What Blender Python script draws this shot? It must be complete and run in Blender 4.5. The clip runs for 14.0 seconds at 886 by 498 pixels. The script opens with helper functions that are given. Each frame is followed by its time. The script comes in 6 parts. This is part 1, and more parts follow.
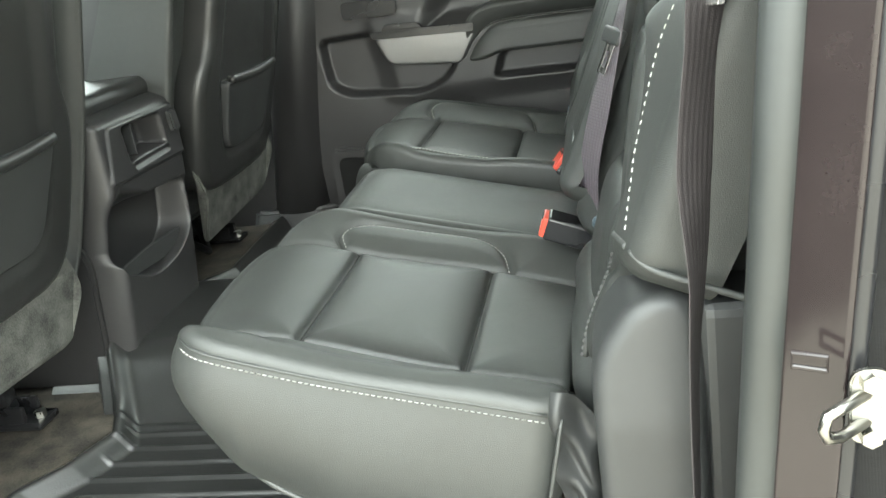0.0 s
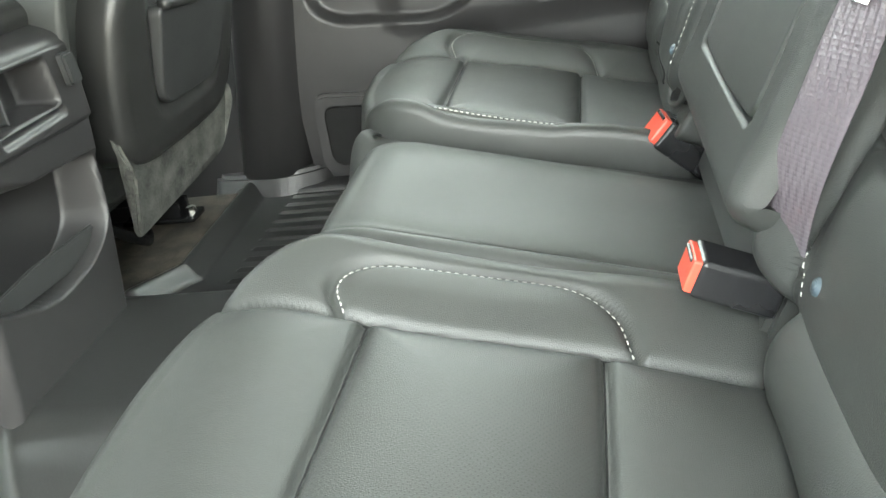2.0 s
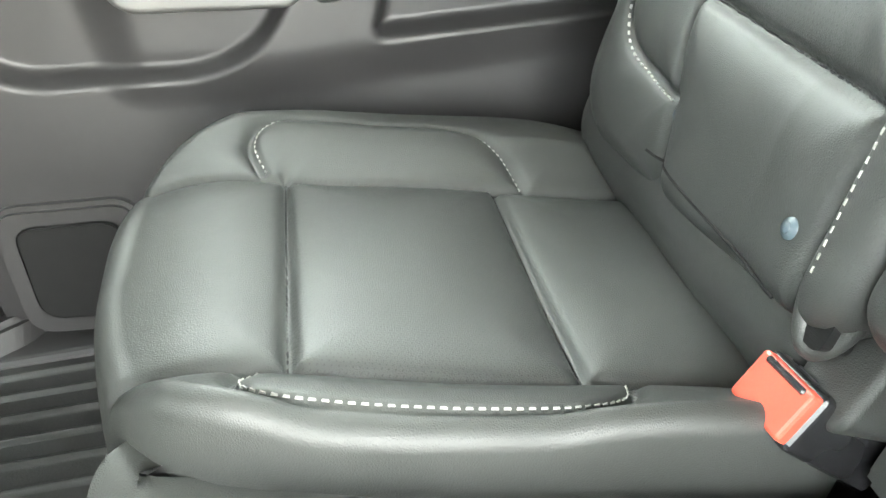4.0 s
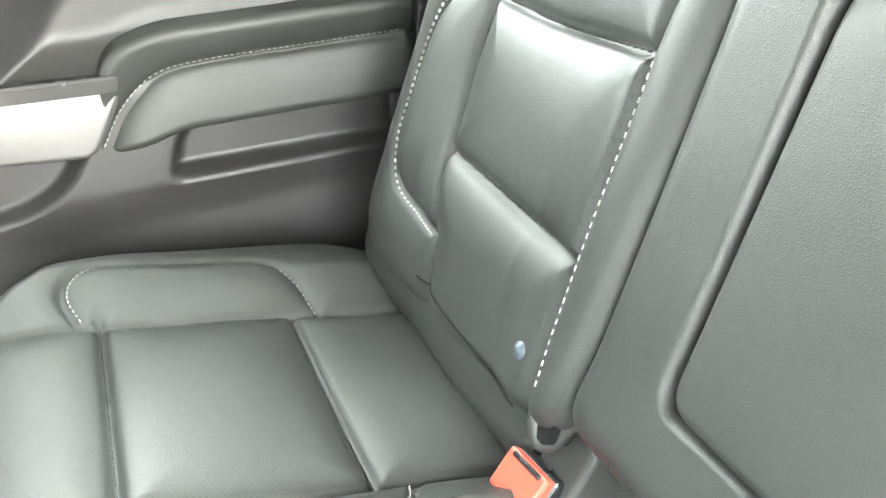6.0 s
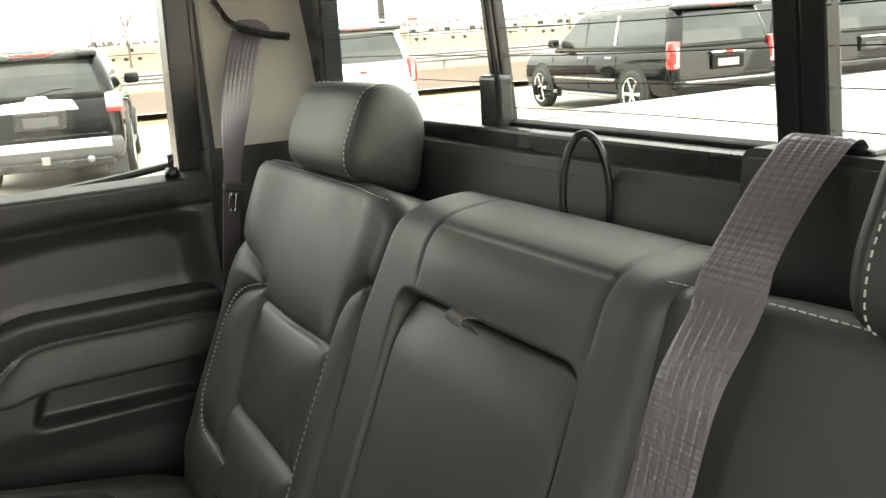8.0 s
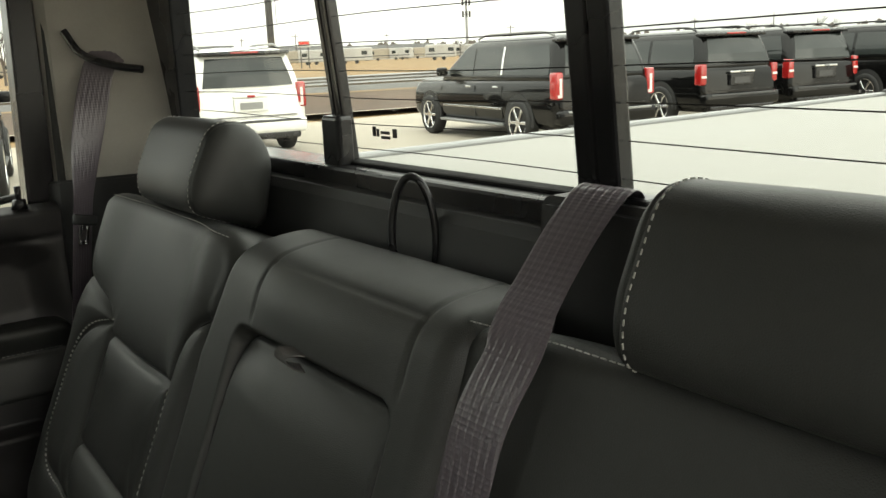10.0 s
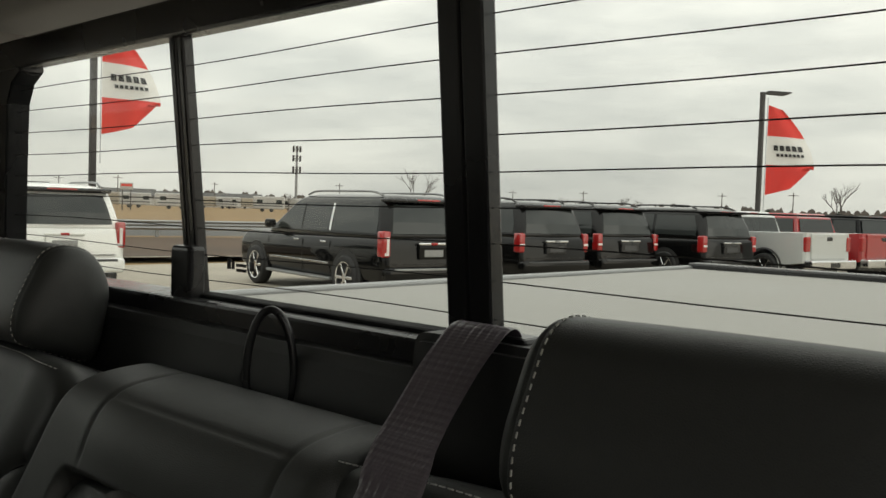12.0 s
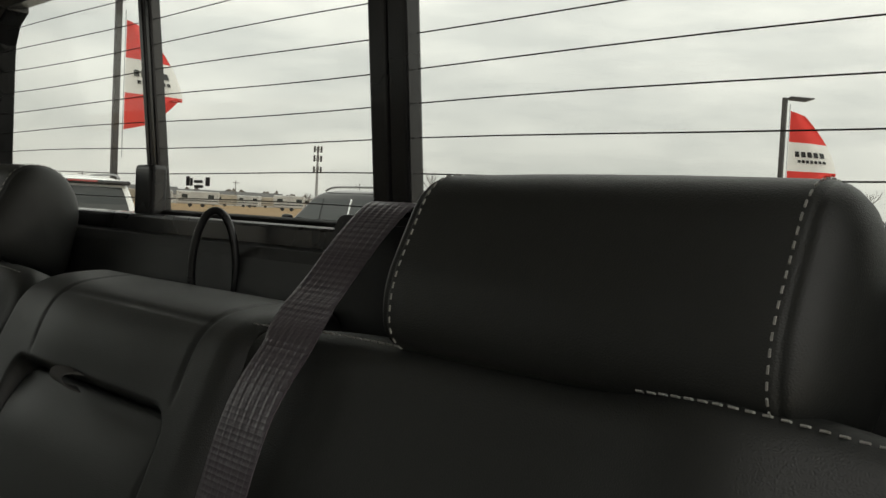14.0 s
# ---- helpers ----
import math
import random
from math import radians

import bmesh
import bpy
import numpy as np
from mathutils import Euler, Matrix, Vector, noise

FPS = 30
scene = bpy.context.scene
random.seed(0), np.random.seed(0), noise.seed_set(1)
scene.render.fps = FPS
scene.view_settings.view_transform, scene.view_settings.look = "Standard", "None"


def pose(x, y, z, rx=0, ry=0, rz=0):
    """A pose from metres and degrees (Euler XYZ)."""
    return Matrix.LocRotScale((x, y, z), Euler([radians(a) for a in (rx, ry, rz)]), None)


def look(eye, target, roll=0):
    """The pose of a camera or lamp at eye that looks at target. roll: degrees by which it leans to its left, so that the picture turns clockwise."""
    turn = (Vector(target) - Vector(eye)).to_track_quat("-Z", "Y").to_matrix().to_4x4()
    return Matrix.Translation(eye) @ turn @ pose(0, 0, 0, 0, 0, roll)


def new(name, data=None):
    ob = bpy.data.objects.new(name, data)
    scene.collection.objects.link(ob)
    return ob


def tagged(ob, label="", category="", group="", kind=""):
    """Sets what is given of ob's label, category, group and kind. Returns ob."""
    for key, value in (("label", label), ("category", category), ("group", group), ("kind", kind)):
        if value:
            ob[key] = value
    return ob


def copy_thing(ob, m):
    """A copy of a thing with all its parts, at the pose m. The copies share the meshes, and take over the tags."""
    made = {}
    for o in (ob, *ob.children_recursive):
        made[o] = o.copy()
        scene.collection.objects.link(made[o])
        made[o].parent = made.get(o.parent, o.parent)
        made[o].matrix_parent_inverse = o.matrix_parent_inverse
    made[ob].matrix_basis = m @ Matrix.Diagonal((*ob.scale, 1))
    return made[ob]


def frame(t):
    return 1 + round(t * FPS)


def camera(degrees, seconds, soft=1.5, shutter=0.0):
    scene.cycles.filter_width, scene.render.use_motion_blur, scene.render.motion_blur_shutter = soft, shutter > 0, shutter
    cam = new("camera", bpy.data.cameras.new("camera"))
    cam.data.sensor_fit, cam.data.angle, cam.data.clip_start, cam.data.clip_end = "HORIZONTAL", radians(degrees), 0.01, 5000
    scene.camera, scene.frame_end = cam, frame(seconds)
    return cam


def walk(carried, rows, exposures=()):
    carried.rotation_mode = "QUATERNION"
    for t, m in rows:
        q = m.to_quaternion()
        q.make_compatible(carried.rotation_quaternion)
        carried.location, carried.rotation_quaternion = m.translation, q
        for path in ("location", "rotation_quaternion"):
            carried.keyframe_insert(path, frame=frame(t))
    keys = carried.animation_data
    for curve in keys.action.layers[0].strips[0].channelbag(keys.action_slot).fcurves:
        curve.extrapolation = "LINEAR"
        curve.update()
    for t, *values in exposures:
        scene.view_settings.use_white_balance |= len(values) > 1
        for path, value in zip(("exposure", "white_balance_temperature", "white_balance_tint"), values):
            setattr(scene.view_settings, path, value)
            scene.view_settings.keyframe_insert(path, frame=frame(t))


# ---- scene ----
cam = camera(53.3, 14.0)
PATH = [
    (0, (0.143, 0.3, 1.695), (-0.253, 2.142, 1.026), -8.8),
    (0.5, (0.066, 0.362, 1.658), (-0.338, 2.204, 0.993), -8.7),
    (1, (0.038, 0.487, 1.632), (-0.354, 2.319, 0.93), -8.5),
    (1.5, (0.017, 0.659, 1.627), (-0.373, 2.455, 0.839), -9.0),
    (2, (-0.012, 0.798, 1.636), (-0.387, 2.573, 0.794), -9.1),
    (2.5, (-0.091, 0.994, 1.66), (-0.358, 2.769, 0.776), -9.2),
    (2.7, (-0.124, 1.057, 1.68), (-0.327, 2.823, 0.763), -9.3),
    (4.8, (-0.163, 1.559, 1.594), (0.223, 3.247, 0.594), -3.5),
    (5, (-0.147, 1.54, 1.608), (0.284, 3.219, 0.611), -3.3),
    (5.5, (-0.138, 1.471, 1.66), (0.389, 3.125, 0.666), -3.7),
    (6, (-0.154, 1.37, 1.724), (0.461, 3.046, 0.822), -4.1),
    (6.5, (-0.165, 1.241, 1.783), (0.523, 2.968, 1.045), -4.3),
    (7, (-0.167, 1.147, 1.828), (0.585, 2.881, 1.174), -4.0),
    (7.5, (-0.152, 1.057, 1.866), (0.681, 2.786, 1.303), -4.0),
    (8, (-0.152, 0.986, 1.897), (0.782, 2.689, 1.42), -3.9),
    (8.2, (-0.147, 0.976, 1.903), (0.827, 2.666, 1.463), -3.8),
    (10.5, (-0.117, 0.935, 1.912), (1.135, 2.441, 1.509), -0.9),
    (11, (-0.126, 0.954, 1.91), (1.267, 2.358, 1.613), 0.9),
    (11.5, (-0.135, 0.962, 1.915), (1.32, 2.327, 1.771), 1.1),
    (12, (-0.136, 0.971, 1.895), (1.339, 2.318, 1.806), 1.8),
    (12.5, (-0.129, 0.959, 1.885), (1.347, 2.306, 1.796), 2.2),
    (13, (-0.119, 0.944, 1.872), (1.35, 2.299, 1.781), 2.7),
    (13.5, (-0.109, 0.926, 1.871), (1.35, 2.29, 1.776), 2.7),
    (14, (-0.115, 0.884, 1.815), (1.331, 2.263, 1.73), 2.8),
]
EXPOSURES = [(0.0, 3.1, 6200, 1), (0.5, 3.3, 6200, 2), (1.0, 3.4, 6200, 2), (2.5, 4.25, 6200, 2), (5.0, 4.95, 6250, 6), (6.5, 5.1, 6300, 7), (7.0, 4.18, 6450, 9), (7.5, 3.3, 6600, 11), (8.0, 2.45, 6850, 6), (10.5, 0.6, 6850, 6), (11.0, 0.1, 6750, 10), (14.0, -0.12, 6750, 10)]
walk(cam, [(t, look(eye, target, roll)) for t, eye, target, roll in PATH], EXPOSURES)
G = 0.23          # height of the paved ground
MID = 1.605       # centre line of the cab

# ---- sky and sun ----
world = bpy.data.worlds.new("overcast_sky")
scene.world = world
world.use_nodes = True
wn, wl = world.node_tree.nodes, world.node_tree.links
wn.clear()
w_out = wn.new("ShaderNodeOutputWorld")
w_bg = wn.new("ShaderNodeBackground")
w_sky = wn.new("ShaderNodeTexSky")
w_sky.sky_type, w_sky.sun_disc = "NISHITA", False
w_sky.sun_elevation, w_sky.sun_rotation = radians(13), radians(165)
w_co = wn.new("ShaderNodeTexCoord")
w_map = wn.new("ShaderNodeMapping")
w_map.inputs["Scale"].default_value = (1.6, 1.6, 7.0)
w_noise = wn.new("ShaderNodeTexNoise")
w_noise.inputs["Scale"].default_value, w_noise.inputs["Detail"].default_value = 2.2, 6.0
w_noise.inputs["Roughness"].default_value = 0.55
w_ramp = wn.new("ShaderNodeValToRGB")
w_ramp.color_ramp.elements[0].position, w_ramp.color_ramp.elements[0].color = 0.32, (0.60, 0.61, 0.60, 1)
w_ramp.color_ramp.elements[1].position, w_ramp.color_ramp.elements[1].color = 0.68, (0.93, 0.92, 0.88, 1)
w_mix = wn.new("ShaderNodeMix")
w_mix.data_type = "RGBA"
w_mix.inputs[0].default_value = 0.94
w_dim = wn.new("ShaderNodeVectorMath")
w_dim.operation = "SCALE"
w_dim.inputs[3].default_value = 0.1
wl.new(w_sky.outputs[0], w_dim.inputs[0])
wl.new(w_co.outputs["Generated"], w_map.inputs[0])
wl.new(w_map.outputs[0], w_noise.inputs["Vector"])
wl.new(w_noise.outputs[0], w_ramp.inputs[0])
wl.new(w_dim.outputs[0], w_mix.inputs[6])
wl.new(w_ramp.outputs[0], w_mix.inputs[7])
wl.new(w_mix.outputs[2], w_bg.inputs[0])
# an overcast sky is about three times brighter overhead than at the horizon
w_sep, w_up = wn.new("ShaderNodeSeparateXYZ"), wn.new("ShaderNodeMapRange")
w_up.inputs[1].default_value, w_up.inputs[2].default_value = 0.0, 1.0
w_up.inputs[3].default_value, w_up.inputs[4].default_value = 1.0, 2.8
wl.new(w_co.outputs["Generated"], w_sep.inputs[0])
wl.new(w_sep.outputs[2], w_up.inputs[0])
wl.new(w_up.outputs[0], w_bg.inputs[1])
wl.new(w_bg.outputs[0], w_out.inputs[0])
sun_data = bpy.data.lights.new("sun", "SUN")
sun_data.energy, sun_data.angle, sun_data.color = 0.35, radians(40), (1.0, 0.96, 0.9)
sun = new("sun", sun_data)
sun.matrix_world = look((3, -10, 4.0), (0, 1.6, 1.2))

# ---- helpers of this scene ----
def mat(name, color, rough=0.5, metal=0.0, vary=0.12, vscale=6.0, bump=0.0, bscale=400.0, kind="noise", spec=0.5, coat=0.0, rvary=0.08, holes=0.0):
    """A procedural material: colour varied at two scales, roughness varied, and a fine relief."""
    m = bpy.data.materials.new(name)
    m.use_nodes = True
    n, l = m.node_tree.nodes, m.node_tree.links
    b = n["Principled BSDF"]
    b.inputs["Metallic"].default_value = metal
    b.inputs["Specular IOR Level"].default_value = spec
    b.inputs["Coat Weight"].default_value = coat
    b.inputs["Coat Roughness"].default_value = 0.06
    co = n.new("ShaderNodeTexCoord")
    n1, n2 = n.new("ShaderNodeTexNoise"), n.new("ShaderNodeTexNoise")
    n1.inputs["Scale"].default_value, n1.inputs["Detail"].default_value = vscale, 4.0
    n2.inputs["Scale"].default_value, n2.inputs["Detail"].default_value = vscale * 14, 3.0
    add = n.new("ShaderNodeMath")
    add.operation = "MULTIPLY_ADD"
    add.inputs[1].default_value = 0.45
    ramp = n.new("ShaderNodeMapRange")
    ramp.inputs[1].default_value, ramp.inputs[2].default_value = 0.45, 1.0
    ramp.inputs[3].default_value, ramp.inputs[4].default_value = 1 - vary, 1 + vary
    hue = n.new("ShaderNodeVectorMath")
    hue.operation = "SCALE"
    hue.inputs[0].default_value = color[:3]
    for t in (n1, n2):
        l.new(co.outputs["Object"], t.inputs["Vector"])
    l.new(n2.outputs[0], add.inputs[0])
    l.new(n1.outputs[0], add.inputs[2])
    l.new(add.outputs[0], ramp.inputs[0])
    l.new(ramp.outputs[0], hue.inputs[3])
    l.new(hue.outputs[0], b.inputs["Base Color"])
    rr = n.new("ShaderNodeMapRange")
    rr.inputs[1].default_value, rr.inputs[2].default_value = 0.3, 0.7
    rr.inputs[3].default_value, rr.inputs[4].default_value = max(0.02, rough - rvary), min(1, rough + rvary)
    l.new(n1.outputs[0], rr.inputs[0])
    l.new(rr.outputs[0], b.inputs["Roughness"])
    if bump:
        if kind == "leather":
            tex = n.new("ShaderNodeTexVoronoi")
            tex.feature = "DISTANCE_TO_EDGE"
            tex.inputs["Scale"].default_value = bscale
        elif kind == "dots":
            tex = n.new("ShaderNodeTexVoronoi")
            tex.inputs["Scale"].default_value = bscale
            tex.inputs["Randomness"].default_value = 0.0
        elif kind == "weave":
            tex = n.new("ShaderNodeTexWave")
            tex.inputs["Scale"].default_value = bscale
            tex.bands_direction = "Y"
            tex.inputs["Distortion"].default_value = 0.15
            tex.inputs["Detail"].default_value = 3.0
        else:
            tex = n.new("ShaderNodeTexNoise")
            tex.inputs["Scale"].default_value, tex.inputs["Detail"].default_value = bscale, 4.0
        l.new(co.outputs["Object"], tex.inputs["Vector"])
        if holes:
            # rows of small punched holes, a few millimetres apart
            sep, dif, sy, sz, mul, edge_, dark, tone = (n.new("ShaderNodeSeparateXYZ"), *(n.new("ShaderNodeMath") for _ in range(5)), n.new("ShaderNodeMapRange"), n.new("ShaderNodeVectorMath"))
            l.new(co.outputs["Object"], sep.inputs[0])
            dif.operation = "SUBTRACT"
            l.new(sep.outputs[2], dif.inputs[0])
            l.new(sep.outputs[0], dif.inputs[1])
            for node, src in ((sy, sep.outputs[1]), (sz, dif.outputs[0])):
                k = n.new("ShaderNodeMath")
                k.operation = "MULTIPLY"
                k.inputs[1].default_value = 2 * math.pi / holes
                l.new(src, k.inputs[0])
                node.operation = "SINE"
                l.new(k.outputs[0], node.inputs[0])
            mul.operation = "MULTIPLY"
            l.new(sy.outputs[0], mul.inputs[0])
            l.new(sz.outputs[0], mul.inputs[1])
            dark.inputs[1].default_value, dark.inputs[2].default_value = 0.72, 0.86
            dark.inputs[3].default_value, dark.inputs[4].default_value = 1.0, 0.35
            l.new(mul.outputs[0], dark.inputs[0])
            tone.operation = "SCALE"
            l.new(hue.outputs[0], tone.inputs[0])
            l.new(dark.outputs[0], tone.inputs[3])
            l.new(tone.outputs[0], b.inputs["Base Color"])
        bp = n.new("ShaderNodeBump")
        bp.inputs["Strength"].default_value = bump
        bp.inputs["Distance"].default_value = 0.0006 if kind != "noise" else 0.001
        l.new(tex.outputs[0], bp.inputs["Height"])
        l.new(bp.outputs[0], b.inputs["Normal"])
    return m


def glass(name, tint=(1, 1, 1), rough=0.0, gloss=0.03):
    """Thin clear pane: lets light through, mirrors by Fresnel."""
    m = bpy.data.materials.new(name)
    m.use_nodes = True
    n, l = m.node_tree.nodes, m.node_tree.links
    n.clear()
    out, mix = n.new("ShaderNodeOutputMaterial"), n.new("ShaderNodeMixShader")
    tr, gl, fr = n.new("ShaderNodeBsdfTransparent"), n.new("ShaderNodeBsdfGlossy"), n.new("ShaderNodeLayerWeight")
    tr.inputs[0].default_value = (*tint, 1)
    gl.inputs["Roughness"].default_value = rough
    power, scale_ = n.new("ShaderNodeMath"), n.new("ShaderNodeMath")
    power.operation, scale_.operation = "POWER", "MULTIPLY_ADD"
    power.inputs[1].default_value = 5.0
    scale_.inputs[1].default_value, scale_.inputs[2].default_value = 0.7, gloss
    fr.inputs[0].default_value = 0.5
    l.new(fr.outputs["Facing"], power.inputs[0])
    l.new(power.outputs[0], scale_.inputs[0])
    l.new(scale_.outputs[0], mix.inputs[0])
    l.new(tr.outputs[0], mix.inputs[1])
    l.new(gl.outputs[0], mix.inputs[2])
    l.new(mix.outputs[0], out.inputs[0])
    return m


def mesh_of(name, bm, smooth=False):
    me = bpy.data.meshes.new(name)
    bm.normal_update()
    bm.to_mesh(me)
    bm.free()
    if smooth:
        me.polygons.foreach_set("use_smooth", [True] * len(me.polygons))
    return me


def part(name, bm, material, parent=None, label="", smooth=False):
    """Links a bmesh (or a mesh) as one object, under a thing where one is given."""
    me = bm if isinstance(bm, bpy.types.Mesh) else mesh_of(name, bm, smooth)
    if not me.materials:
        me.materials.append(material)
    ob = new(name, me)
    ob.parent = parent
    if label:
        tagged(ob, label)
    return ob


def thing(name, label, category, group="", kind="", at=(0, 0, 0)):
    ob = new(name)
    ob.location = at
    return tagged(ob, label, category, group, kind)


def raw(verts, faces):
    me = bpy.data.meshes.new("raw")
    me.from_pydata([tuple(map(float, v)) for v in verts], [], [tuple(map(int, f)) for f in faces])
    me.update()
    bm = bmesh.new()
    bm.from_mesh(me)
    bpy.data.meshes.remove(me)
    return bm


def box_bm(lo, hi, bevel=0.003, seg=2):
    bm = bmesh.new()
    bmesh.ops.create_cube(bm, size=1)
    for v in bm.verts:
        v.co = Vector([(lo[i] + hi[i]) / 2 + v.co[i] * (hi[i] - lo[i]) for i in range(3)])
    if bevel:
        bmesh.ops.bevel(bm, geom=bm.edges[:], offset=bevel, segments=seg, affect="EDGES", profile=0.5)
    return bm


def cyl_bm(a, b, r, r2=None, n=20, bevel=0.0):
    a, b = Vector(a), Vector(b)
    bm = bmesh.new()
    bmesh.ops.create_cone(bm, cap_ends=True, segments=n, radius1=r, radius2=r if r2 is None else r2, depth=(b - a).length)
    if bevel:
        bmesh.ops.bevel(bm, geom=[e for e in bm.edges if len(e.link_faces) == 2 and min(len(f.verts) for f in e.link_faces) != max(len(f.verts) for f in e.link_faces)], offset=bevel, segments=2, affect="EDGES")
    m = Matrix.Translation((a + b) / 2) @ (b - a).to_track_quat("Z", "Y").to_matrix().to_4x4()
    bmesh.ops.transform(bm, matrix=m, verts=bm.verts)
    return bm


def join(*bms):
    out = bmesh.new()
    for b in bms:
        me = bpy.data.meshes.new("j")
        b.to_mesh(me)
        b.free()
        out.from_mesh(me)
        bpy.data.meshes.remove(me)
    return out


def poly_bm(pts, place, depth, bevel=0.0, seg=2):
    """A flat outline pts, put into space by place(p, q, w), thickened from w = 0 to depth."""
    n = len(pts)
    vs = [place(p, q, 0) for p, q in pts] + [place(p, q, depth) for p, q in pts]
    bm = raw(vs, [tuple(range(n - 1, -1, -1)), tuple(range(n, 2 * n))] + [(i, (i + 1) % n, n + (i + 1) % n, n + i) for i in range(n)])
    bmesh.ops.recalc_face_normals(bm, faces=bm.faces)
    if bevel:
        bmesh.ops.bevel(bm, geom=[e for e in bm.edges if any(len(f.verts) == n for f in e.link_faces)], offset=bevel, segments=seg, affect="EDGES")
    return bm


def tube_bm(pts, r, n=10, closed=False):
    pts = [Vector(p) for p in pts]
    k = len(pts)
    vs, fs = [], []
    up = None
    for i, p in enumerate(pts):
        a = pts[(i - 1) % k] if (closed or i) else p
        b = pts[(i + 1) % k] if (closed or i < k - 1) else p
        d = (b - a).normalized()
        if up is None:
            up = d.orthogonal().normalized()
        up = (up - d * up.dot(d)).normalized()
        side = d.cross(up)
        for j in range(n):
            w = 2 * math.pi * j / n
            vs.append(p + (up * math.cos(w) + side * math.sin(w)) * r)
    for i in range(k if closed else k - 1):
        for j in range(n):
            i2 = (i + 1) % k
            fs.append((i * n + j, i * n + (j + 1) % n, i2 * n + (j + 1) % n, i2 * n + j))
    if not closed:
        fs += [tuple(range(n - 1, -1, -1)), tuple(range((k - 1) * n, k * n))]
    return raw(vs, fs)


def ribbon_bm(pts, sides, width, thick):
    """Flat webbing along pts; sides: the way across it at each point."""
    vs, fs = [], []
    k = len(pts)
    top = [(a, 1.0 + 0.16 * math.cos(a * 7 * math.pi) - 0.5 * abs(a) ** 12) for a in np.linspace(1, -1, 43)]
    ring = [(-a, -b) for a, b in top] + top
    m = len(ring)
    for i, p in enumerate(pts):
        p, s = Vector(p), Vector(sides[i]).normalized()
        d = (Vector(pts[min(i + 1, k - 1)]) - Vector(pts[max(i - 1, 0)])).normalized()
        s = (s - d * s.dot(d)).normalized()
        nn = d.cross(s)
        for a, b in ring:
            vs.append(p + s * a * width / 2 + nn * b * thick / 2)
    for i in range(k - 1):
        for j in range(m):
            fs.append((i * m + j, i * m + (j + 1) % m, i * m + m + (j + 1) % m, i * m + m + j))
    fs += [tuple(range(m - 1, -1, -1)), tuple(range((k - 1) * m, k * m))]
    return raw(vs, fs)


def rounded(poly, r=0.03, n=7):
    """A closed outline with its corners rounded; a corner may carry its own radius as a third number."""
    out, k = [], len(poly)
    for i in range(k):
        a, b, c = (np.array(poly[(i + o) % k][:2], float) for o in (-1, 0, 1))
        rad = poly[i][2] if len(poly[i]) > 2 else r
        d1, d2 = a - b, c - b
        l1, l2 = np.linalg.norm(d1), np.linalg.norm(d2)
        t = min(rad, l1 * 0.48, l2 * 0.48)
        p, q = b + d1 / l1 * t, b + d2 / l2 * t
        for s in np.linspace(0, 1, n):
            out.append((1 - s) ** 2 * p + 2 * s * (1 - s) * b + s * s * q)
    return np.array(out)


def smooth_line(pts, n=10):
    """An open Catmull-Rom line through pts."""
    p = np.array(pts, float)
    p = np.vstack([2 * p[0] - p[1], p, 2 * p[-1] - p[-2]])
    out = []
    for i in range(1, len(p) - 2):
        for s in np.linspace(0, 1, n, endpoint=False):
            a, b, c, d = p[i - 1:i + 3]
            out.append(0.5 * (2 * b + (c - a) * s + (2 * a - 5 * b + 4 * c - d) * s ** 2 + (3 * b - a - 3 * c + d) * s ** 3))
    out.append(p[-2])
    return np.array(out)


def resample(pts, n, closed):
    p = np.array(pts, float)
    if closed:
        p = np.vstack([p, p[:1]])
    s = np.concatenate([[0], np.cumsum(np.linalg.norm(np.diff(p, axis=0), axis=1))])
    u = np.linspace(0, s[-1], n + 1)[:-1] if closed else np.linspace(0, s[-1], n)
    return np.stack([np.interp(u, s, p[:, i]) for i in range(p.shape[1])], 1)


def line_dist(p, q, lines):
    """Distance of the points (p, q) from the nearest of the lines."""
    best = np.full(p.shape, 9.0)
    for ln in lines:
        ln = np.array(ln, float)
        for a, b in zip(ln[:-1], ln[1:]):
            d = b - a
            t = np.clip(((p - a[0]) * d[0] + (q - a[1]) * d[1]) / max(d @ d, 1e-12), 0, 1)
            best = np.minimum(best, np.hypot(p - a[0] - t * d[0], q - a[1] - t * d[1]))
    return best


def inside(p, q, poly):
    poly = np.array(poly, float)
    r = np.zeros(p.shape, bool)
    for (ax, ay), (bx, by) in zip(poly, np.roll(poly, -1, 0)):
        c = (ay > q) != (by > q)
        r ^= c & (p < (bx - ax) * (q - ay) / (by - ay + 1e-12) + ax)
    return r


